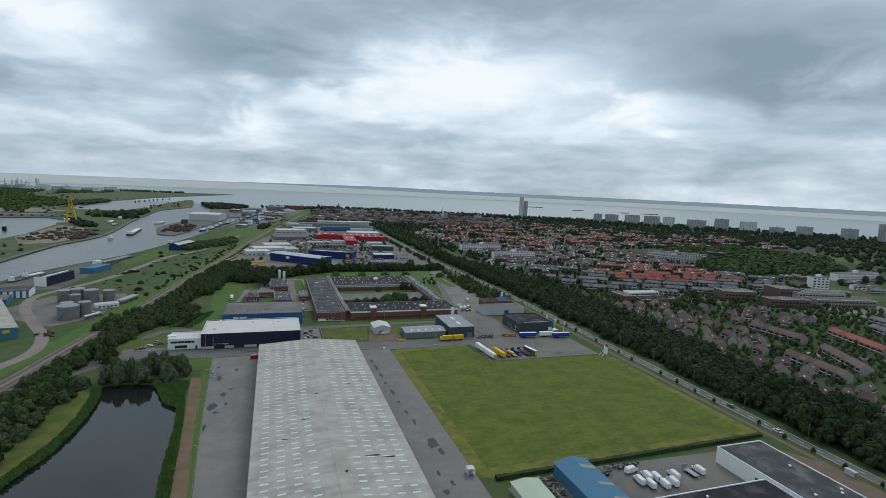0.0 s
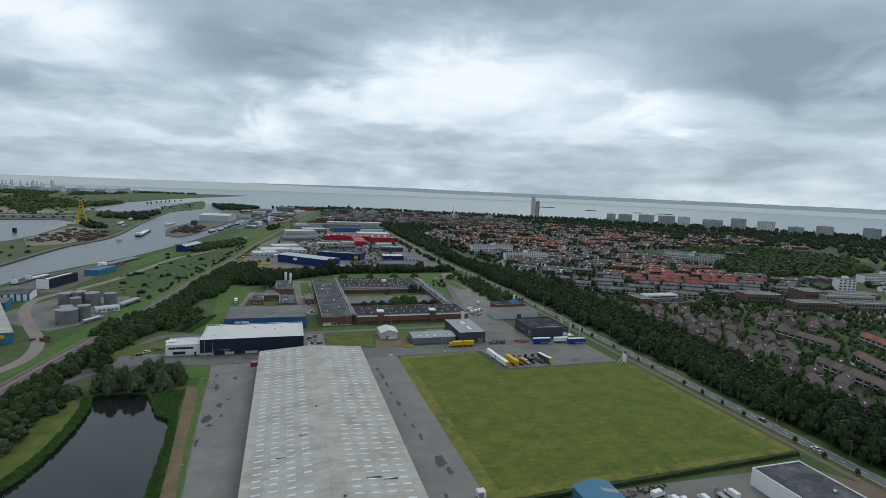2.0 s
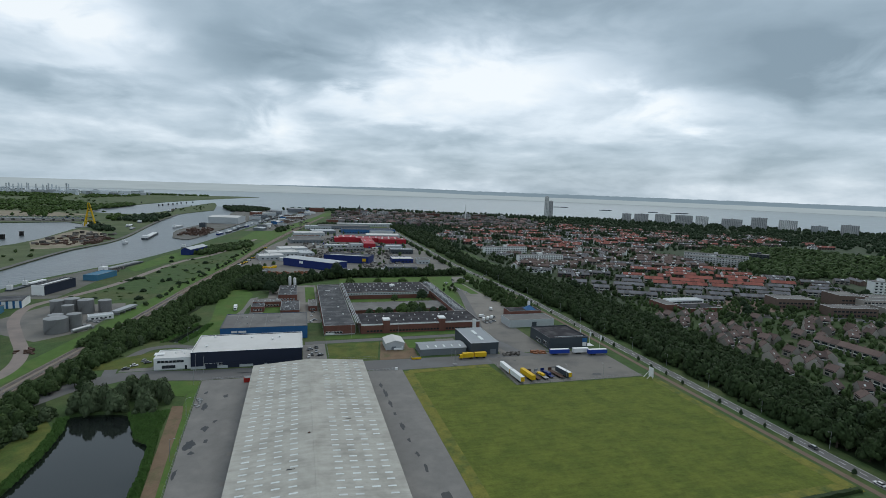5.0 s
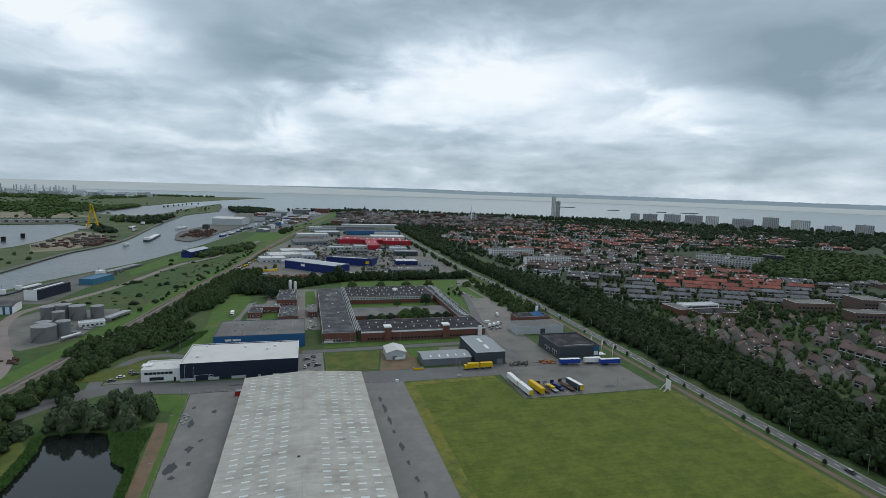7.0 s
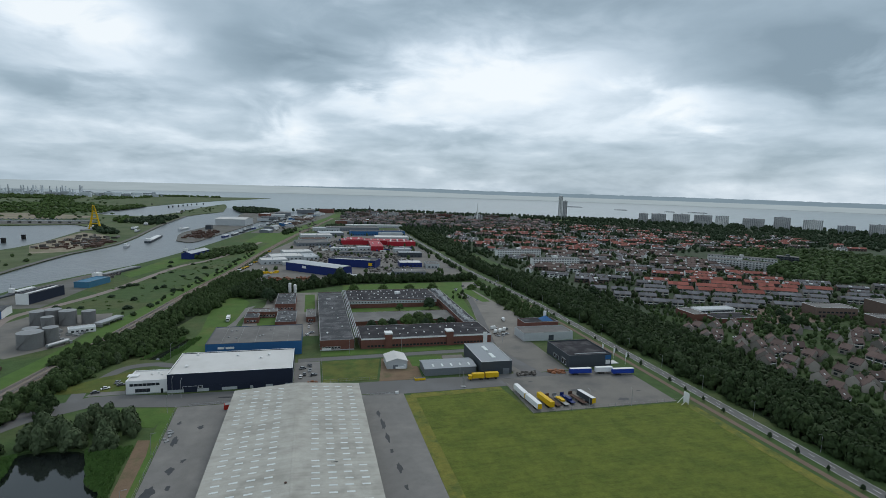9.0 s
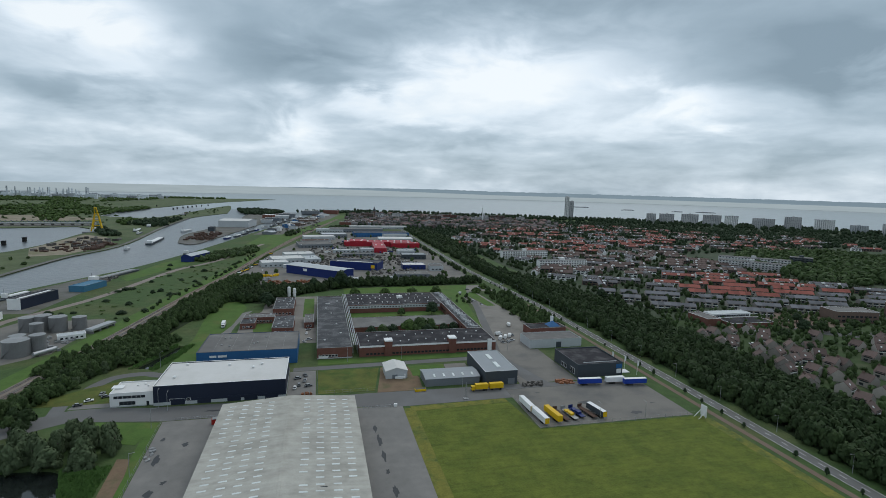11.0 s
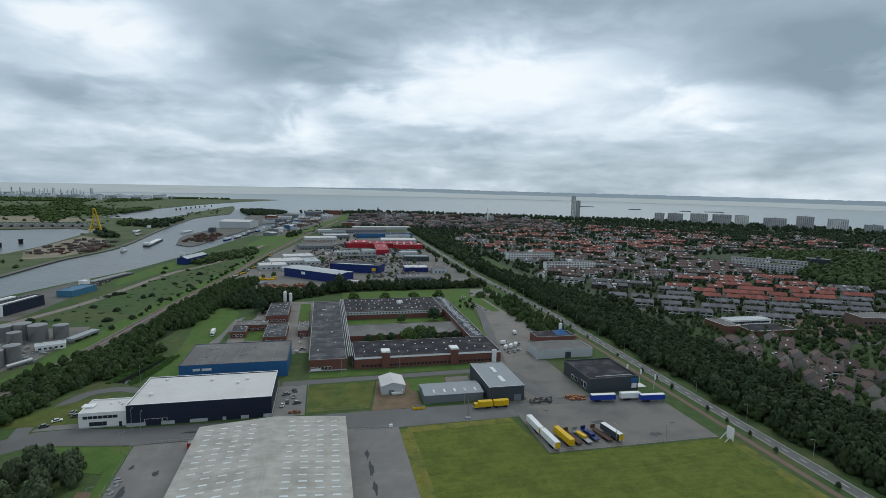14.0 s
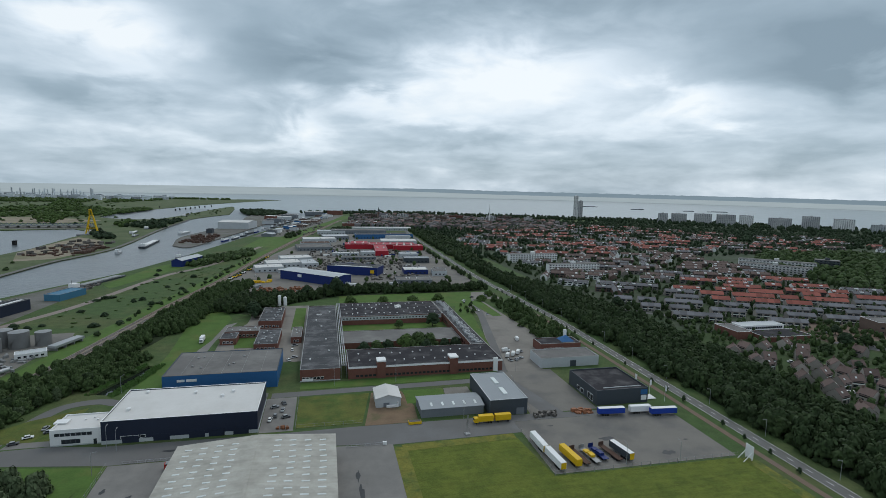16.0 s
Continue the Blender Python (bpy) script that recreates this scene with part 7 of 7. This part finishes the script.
def fence(name, pts, label, h=2.0, step=4.0):
    e = thing(name, label, "fence", pose(0, 0, 0), "fences")
    pm = shared(("post", h), lambda: mesh_of("post", boxes((-0.06, 0.06, -0.06, 0.06, 0, h)), "dull_steel"))
    for a, b in zip(pts, pts[1:]):
        a, b = Vector(a), Vector(b)
        n = max(1, int((b - a).length / step))
        for i in range(n):
            p = a.lerp(b, i / n)
            part("post", pm, "", e, at=pose(p.x, p.y, 0))
        for z in (h * 0.35, h * 0.95):
            bm = bmesh.new()
            beam(bm, (*a, z), (*b, z), 0.05)
            part("wire", bm, "dull_steel", e)


fence("fence", [(134, 334), (134.2, 298.3), (217, 297.8)], "steel mesh fence round the lorry yard")
fence("fence", [(-25.2, 150), (-26.9, 186), (-29.1, 218), (-31.7, 263), (-35.1, 335)], "steel fence along the apron", step=5)
fence("fence", [(34, 391.5), (34, 355.6), (64, 355.6)], "fence round the lawn plot")
fence("fence", [(145.6, 352), (153, 400)], "low steel fence between plots")
for x0, x1, y0 in ((56, 72, 334.2), (-30, -8, 336.6)):
    g_ = thing("gate", "low steel sliding gate across the apron", "gate", pose((x0 + x1) / 2, y0, 0), "gates")
    w = (x1 - x0) / 2
    for z in (0.3, 1.1):
        bm = bmesh.new()
        beam(bm, (-w, 0, z), (w, 0, z), 0.1)
        part("rail", bm, "steel", g_)
    for k in range(9):
        part("post", boxes((-0.05, 0.05, -0.05, 0.05, 0, 1.2)), "steel", g_, at=pose(-w + 2 * w * k / 8, 0, 0))
    part("motor_box", boxes((-0.8, 0.8, -0.5, 0.5, 0, 1.4)), "white_paint", g_, "white gate box", at=pose(w, 0, 0))
sk_ = thing("skip", "yellow open waste skip beside the road", "skip", pose(88, 351.5, 0))
part("tub", rounded([(-3, 3, -1.2, 1.2, 0.1, 1.3)], 0.08), "yellow_paint", sk_)
part("rubbish", boxes((-2.8, 2.8, -1.0, 1.0, 1.25, 1.36)), "scrap", sk_)
ct = thing("red_container", "small red container beside the warehouse", "container", pose(-10.5, 330.5, 0, 0, 0, 8))
part("body", rounded([(-2.6, 2.6, -1.2, 1.2, 0, 2.4)], 0.06), "red_paint", ct)
part("tarpaulin", boxes((-2.2, 1.2, -1.3, 1.3, 2.4, 2.6)), "dull_steel", ct)
sf = thing("steel_rack", "open steel rack on the apron's edge", "rack", pose(73.6, 176, 0))
for dx_ in (-1.4, 1.4):
    for dy_ in (-1.4, 1.4):
        part("upright", boxes((dx_ - 0.1, dx_ + 0.1, dy_ - 0.1, dy_ + 0.1, 0, 3)), "white_paint", sf)
for z in (1, 2, 3):
    part("shelf", boxes((-1.5, 1.5, -1.5, 1.5, z, z + 0.1)), "steel", sf)
sh2 = thing("bus_shelter", "small glazed bus shelter beside the road", "shelter", pose(228.5, 138, 0))
part("roof", boxes((-1, 1, -2.2, 2.2, 2.3, 2.45)), "pale_cladding", sh2)
part("back_pane", boxes((-0.95, -0.9, -2.1, 2.1, 0.2, 2.3)), "pale_cladding", sh2)
for dy_ in (-2, 2):
    part("post", boxes((-0.95, -0.85, dy_ - 0.05, dy_ + 0.05, 0, 2.3)), "steel", sh2)
for i, x in enumerate((216, 219, 222)):
    fp = thing("flagpole", "tall white flagpole beside the showroom", "flagpole", pose(x, 372 - i * 9, 0), "flagpoles")
    bm = bmesh.new()
    cyl(bm, 0, 0, 0, 9, 0.12, 0.06, n=8)
    part("pole", bm, "white_paint", fp)
    part("banner", boxes((0.1, 1.1, -0.02, 0.02, 5.5, 8.6)), "white_paint", fp)

# ---- tank farm and harbour ----
def storage_tank(x, y, r, h, label="grey cylindrical steel storage tank with shallow conical roof"):
    e = thing("storage_tank", label, "tank", pose(x, y, 0.06), "storage tanks")
    bm = bmesh.new()
    cyl(bm, 0, 0, 0, h, r, n=28)
    part("shell", bm, "tank_grey", e)
    bm = bmesh.new()
    cyl(bm, 0, 0, h, h + 0.7, r + 0.08, 0.4, n=28)
    part("roof", bm, "dull_steel", e)
    for k in range(4):
        bm = bmesh.new()
        cyl(bm, 0, 0, h * (k + 1) / 4 - 0.1, h * (k + 1) / 4, r + 0.06, n=28, cap=False)
        part("hoop", bm, "tank_grey", e)
    bm = bmesh.new()
    for k in range(14):
        a0, a1 = -2.4 + k * 0.1, -2.4 + (k + 1) * 0.1
        beam(bm, ((r + 0.4) * math.cos(a0), (r + 0.4) * math.sin(a0), h * k / 14), ((r + 0.4) * math.cos(a1), (r + 0.4) * math.sin(a1), h * (k + 1) / 14), 0.4)
    part("stair", bm, "tank_grey", e)
    return e


for x, y, r, h in ((-167, 506, 5.2, 10), (-157.5, 507, 5.2, 11), (-147, 504, 5.6, 10.5), (-135, 508, 4.6, 9), (-146, 448, 7.2, 10), (-137.5, 455, 4.4, 11), (-150, 458, 4.6, 10), (-155, 492, 4, 9)):
    storage_tank(x, y, r, h)
hz = thing("horizontal_tank", "long pale horizontal tank on cradles", "tank", pose(-131, 448, 0, 0, 0, 60))
bm = bmesh.new()
cyl(bm, 0, 0, -7, 7, 1.3, n=14)
for v in bm.verts:
    v.co = Vector((v.co.z, v.co.y, v.co.x + 2.0))
part("shell", bm, "steel", hz)
for k in (-4, 4):
    part("cradle", boxes((k - 0.3, k + 0.3, -1.2, 1.2, 0, 1.4)), "concrete", hz)
pr = thing("pipe_rack", "thick pale pipes on a low rack", "pipes", pose(-119.8, 503.5, 0, 0, 0, 72))
for k, o in enumerate((-2.2, -0.7, 0.8, 2.2)):
    bm = bmesh.new()
    beam(bm, (-12, o, 2.6), (12, o, 2.6), 1.5)
    part("pipe", bm, "steel", pr)
for k in range(4):
    part("trestle", boxes((-11 + 7 * k, -10.6 + 7 * k, -3, 3, 0, 1.7)), "dull_steel", pr)
o, w_, d_ = hall("control_room", "small white control building", -138, -122, 478, 486, 3.5, "white_paint", "pale_cladding", 0.2, None, "white_paint", 25)
window_row(o, -7, 7, -d_, 1.0, 1.6, 1.2, 5)
o, w_, d_ = hall("harbour_shed", "large teal shed with grey corrugated roof and yellow sign", -227, -179, 383, 483, 7, "sky_blue_cladding", "sheet_roof", ridge=2.0, rz=27)
part("sign_panel", boxes((-1.8, 1.8, -0.15, 0, 0, 2.2)), "yellow_paint", o, "yellow sign panel", at=pose(18, -d_, 4))
o, w_, d_ = hall("striped_shed", "low white shed with blue stripes and dark roof", -226, -201, 524, 545, 6, "white_paint", "bitumen", ridge=1.0, along="x", rz=8)
for k in range(6):
    part("stripe", boxes((-0.8, 0.8, -0.08, 0, 0, 6)), "blue_cladding", o, "blue wall stripe", at=pose(-w_ + 2 + k * 4.4, -d_, 0))
o, w_, d_ = hall("blue_shed_low", "low teal shed by the harbour road", -240, -205, 492, 512, 5, "sky_blue_cladding", "gravel_roof", ridge=1.2, along="x", rz=10)
o, w_, d_ = hall("quay_warehouse", "black quay warehouse with white gable end", -209.2, -198.2, 574.5, 616.5, 9, "navy_cladding", "bitumen", 0.3, None, "dull_steel", -14)
part("white_end", boxes((-w_ - 0.1, w_ + 0.1, -0.2, 0, 0, 9.1)), "white_paint", o, "white end wall", at=pose(0, -d_, 0))
part("roof_strip", boxes((-1.2, 1.2, -18, 18, 0, 0.3)), "white_paint", o, "white roof strip", at=pose(1, 0, 8.75))
o, w_, d_ = hall("quay_shed", "teal flat-roofed quay shed", -194.6, -179.6, 644.8, 676.8, 6, "sky_blue_cladding", "sky_blue_cladding", 0.3, None, "dull_steel", -16)
o, w_, d_ = hall("boat_shed", "dark blue boat shed with pale gable roof", -137.3, -123.3, 836.5, 884.5, 8, "deep_blue", "pale_cladding", ridge=2.5, rz=-18)
o, w_, d_ = hall("pier_hall", "large pale grey hall on the harbour pier", -190, -120, 1400, 1465, 15, "pale_cladding", "white_membrane", ridge=3, along="x", rz=-10)
o, w_, d_ = hall("pier_office", "small dark pier building", -196, -184, 1290, 1310, 9, "dark_cladding", "bitumen", 0.3)
for k, (x, y, w, d, h) in enumerate(((-100, 1560, 30, 24, 8), (-90, 1640, 40, 26, 8), (-70, 1720, 40, 30, 9), (-60, 1800, 46, 30, 10), (-110, 1760, 30, 40, 9), (10, 1960, 60, 30, 12), (80, 1990, 50, 30, 14), (120, 1500, 60, 24, 8), (200, 1480, 70, 20, 7), (150, 1560, 80, 30, 8))):
    hall("harbour_hall", "distant pale harbour hall", x - w / 2, x + w / 2, y - d / 2, y + d / 2, h, rc2.choice(["pale_cladding", "grey_cladding", "red_brick"]), rc2.choice(["white_membrane", "gravel_roof"]), 0.3, None, "white_paint", rc2.uniform(-14, 6), "harbour halls")

rh = random.Random(61)
for k in range(26):
    y = 1230 + 28 * k
    x = float(np.interp(y, [1150, 1380, 1930, 2100], [-112, -80, 20, 50])) + rh.uniform(14, 58)
    w, d, h = rh.uniform(12, 30), rh.uniform(10, 22), rh.uniform(4, 8)
    hall("boatyard_hall", "small pale boatyard hall beside the canal", x - w / 2, x + w / 2, y - d / 2, y + d / 2, h, rh.choice(["pale_cladding", "white_paint", "grey_cladding", "blue_cladding", "brown_brick"]), rh.choice(["white_membrane", "gravel_roof", "pale_cladding"]), 0.3, None, "white_paint", rh.uniform(-22, -6), "boatyard halls", ridge=rh.choice([0, 1.6]))
clutter("boatyard_goods", -20, 1500, 60, 260, 240, 2.2, "scrap", "boats and goods laid up on the canal quay", 2.6)
clutter("spit_plant", -345, 1050, 36, 90, 60, 3.0, "scrap", "plant and steel sections on the spit", 4.0)
surface("quay_boatyard", [(-96, 1220), (-40, 1220), (70, 1720), (110, 1960), (30, 1960), (-60, 1480)], 0.09, "quay", "paved boatyard quay beside the canal")
cr = thing("sheerlegs_crane", "tall yellow lattice sheerlegs crane", "crane", pose(-398, 1262, -1.2, 0, 0, 10))
for s in (-1, 1):
    bm = bmesh.new()
    beam(bm, (s * 10, 0, 2), (s * 3.0, 3, 38), 2.0)
    beam(bm, (s * 3.0, 3, 38), (s * 1.2, -5, 51), 1.8)
    for k in range(6):
        z = 6 + 6 * k
        beam(bm, (s * (10 - 7 * z / 38), 0.2 * k, z), (s * (10 - 7 * z / 38) + 2.6 * s * -1, 5, z + 4), 0.7)
    beam(bm, (s * 9, 14, 2), (s * 3.0, 4, 38), 1.6)
    part("leg", bm, "yellow_paint", cr)
bm = bmesh.new()
for z in (14, 24, 34, 38):
    beam(bm, (-(10 - 7 * z / 38), 0, z), (10 - 7 * z / 38, 0, z), 1.2)
part("crossbar", bm, "yellow_paint", cr)
part("pontoon", rounded([(-24, 24, -8, 22, 0, 3.0)], 0.6), "dull_steel", cr)
part("deckhouse", rounded([(-14, -4, 12, 20, 3, 9)], 0.3), "white_paint", cr)


def hull_bm(L, B, D):
    bm = bmesh.new()
    prof = [(-L / 2, 0.42), (-L / 2 + 4, 0.5), (L / 2 - 10, 0.5), (L / 2 - 3, 0.34), (L / 2, 0.02)]
    lo = [bm.verts.new((x, s * k * B * 0.85, -0.8)) for s in (1, -1) for x, k in (prof if s == 1 else prof[::-1])]
    hi = [bm.verts.new((x, s * k * B, D)) for s in (1, -1) for x, k in (prof if s == 1 else prof[::-1])]
    n = len(lo)
    for i in range(n):
        bm.faces.new((lo[i], lo[(i + 1) % n], hi[(i + 1) % n], hi[i]))
    bm.faces.new(hi)
    bmesh.ops.recalc_face_normals(bm, faces=bm.faces[:])
    return bm


def ship(x, y, rz, L, B, hull, hatch, label, z=-1.3, house=True, D=2.6):
    e = thing("barge" if L > 30 else "boat", label, "ship", pose(x, y, z, 0, 0, rz), "ships and boats")
    part("hull", hull_bm(L, B, D), hull, e)
    if L > 30:
        n = max(2, int(L / 18))
        for k in range(n):
            x0 = -L / 2 + L * 0.2 + (L * 0.68) * k / n
            part("hatch", rounded([(x0, x0 + L * 0.68 / n - 0.6, -B * 0.36, B * 0.36, D, D + 1.3)], 0.15), hatch, e)
    if house:
        part("wheelhouse", rounded([(-L / 2 + L * 0.05, -L / 2 + L * 0.05 + max(3, L * 0.09), -B * 0.36, B * 0.36, D, D + 4.2)], 0.2), "white_paint", e)
        part("window", boxes((-L / 2 + L * 0.05 + max(3, L * 0.09), -L / 2 + L * 0.05 + max(3, L * 0.09) + 0.08, -B * 0.33, B * 0.33, D + 2.4, D + 3.6)), "glass_dark", e)
        bm = bmesh.new()
        beam(bm, (-L / 2 + L * 0.05 + 1, 0, D + 4.2), (-L / 2 + L * 0.05 + 1, 0, D + 8), 0.25)
        part("mast", bm, "dull_steel", e)
    return e


ship(-246, 1098, 94, 110, 11.5, "dark_cladding", "white_paint", "long dark inland barge with pale hatches under way")
ship(-256, 988, 92, 22, 6, "pale_cladding", "white_paint", "small white launch on the canal")
ship(-188.3, 735.4, 74, 84, 9.5, "dark_cladding", "dull_steel", "dark moored inland barge at the quay")
ship(-312, 1235, 95, 40, 6, "dark_cladding", "dull_steel", "small dark moored barge")
ship(-336, 1300, 97, 60, 8, "dark_cladding", "white_paint", "moored barge with pale hatches")
ship(-344, 1430, 95, 90, 10, "dark_cladding", "dull_steel", "long moored barge at the far quay")
ship(-378, 1890, 95, 110, 12, "dark_cladding", "rust", "long moored barge in the outer basin")
ship(-240, 1300, 80, 50, 8, "pale_cladding", "white_paint", "pale moored vessel beside the pier")
ship(-151.8, 926.8, 70, 26, 8, "dark_cladding", "dull_steel", "red and black tugboat by the boat shed")
for k, (x, y) in enumerate(((-128, 1150), (-116, 1190), (-108, 1240), (-104, 1297), (-94, 1330), (-84, 1400), (-70, 1450), (-58, 1540), (-46, 1620), (-30, 1700), (-14, 1780), (-232, 610), (-228, 632))):
    ship(x - 6, y, 76 + rc2.uniform(-4, 4), rc2.uniform(20, 42), 6, rc2.choice(["dark_cladding", "pale_cladding", "dark_cladding", "deep_blue"]), rc2.choice(["white_paint", "dull_steel"]), "small moored canal boat with wheelhouse")
for x, y, L in ((1612, 3037, 120), (1745, 2720, 74), (1967, 2585, 60), (2102, 2527, 110)):
    ship(x, y, -12, L, 12, "dark_cladding", "dark_cladding", "distant low barge on the estuary", house=False)
for x, y in ((-595, 2060), (-594, 2100), (-593, 2150), (-592, 2190), (-590, 2260), (-586, 2360), (-480, 2170), (-476, 2210), (-470, 2270), (-462, 2310), (-455, 2350), (-448, 2390), (-436, 2430), (-420, 2480)):
    e = thing("mooring_post", "dark timber mooring dolphin in the water", "mooring post", pose(x, y, -1.9), "mooring dolphins")
    bm = bmesh.new()
    cyl(bm, 0, 0, 0, 7, 2.6, 2.2, n=8)
    part("pile", bm, "rubber", e)
for x, y in ((-450, 1045), (-447, 1099), (-470, 960)):
    e = thing("mooring_post", "dark square mooring dolphin in the dock", "mooring post", pose(x, y, -1.9), "mooring dolphins")
    part("pile", boxes((-2.4, 2.4, -2.4, 2.4, 0, 7), (-2.8, 2.8, -2.8, 2.8, 7, 8)), "rubber", e)
br_ = thing("dock_bridge", "long low dock bridge and lock works", "bridge", pose(-560, 1420, 0, 0, 0, 4))
part("deck", boxes((-160, 100, -6, 6, 4, 6)), "dull_steel", br_)
for k in range(14):
    part("pier", boxes((-156 + 19 * k, -153 + 19 * k, -5, 5, -2, 4)), "quay", br_)
for k in range(26):
    bm = bmesh.new()
    beam(bm, (-158 + 10 * k, 6, 6), (-153 + 10 * k, 6, 10), 0.7)
    beam(bm, (-153 + 10 * k, 6, 10), (-148 + 10 * k, 6, 6), 0.7)
    part("truss", bm, "deep_blue", br_)

# refinery on the far shore
bm = bmesh.new()
for k in range(150):
    x, y = rc2.uniform(-2000, -850), rc2.uniform(3050, 3450)
    w = rc2.uniform(6, 26)
    box(bm, x - w, x + w, y - 8, y + 8, 0, rc2.uniform(6, 22))
for k in range(46):
    x, y = rc2.uniform(-1750, -1150), rc2.uniform(3100, 3350)
    cyl(bm, x, y, 0, rc2.uniform(20, 52), rc2.uniform(2, 4), n=6)
for k in range(30):
    cyl(bm, rc2.uniform(-1500, -800), rc2.uniform(3250, 3420), 0, 14, 16, n=12)
tagged(part("refinery", bm, "far_industry"), "distant pale refinery with stacks and tanks", "refinery", kind="stuff")
wt = thing("white_mast", "tall slender white mast in the town", "mast", pose(530, 1625, 0))
bm = bmesh.new()
cyl(bm, 0, 0, 0, 46, 2.2, 1.4, n=10)
part("pole", bm, "white_paint", wt)
bm = bmesh.new()
cyl(bm, 0, 0, 46, 58, 0.5, 0.2, n=6)
part("aerial", bm, "white_paint", wt)
ch = thing("church", "old church with slender dark spire", "church", pose(230, 1800, 0))
part("nave", gable_bm(30, 14, 10, 7), "brown_brick", ch)
part("roof", gable_roof_bm(30, 14, 10, 7), "grey_tile", ch)
part("tower", boxes((-19, -13, -3, 3, 0, 22)), "brown_brick", ch)
bm = bmesh.new()
cyl(bm, -16, 0, 22, 38, 4, 0.1, n=8)
part("spire", bm, "dark_cladding", ch)
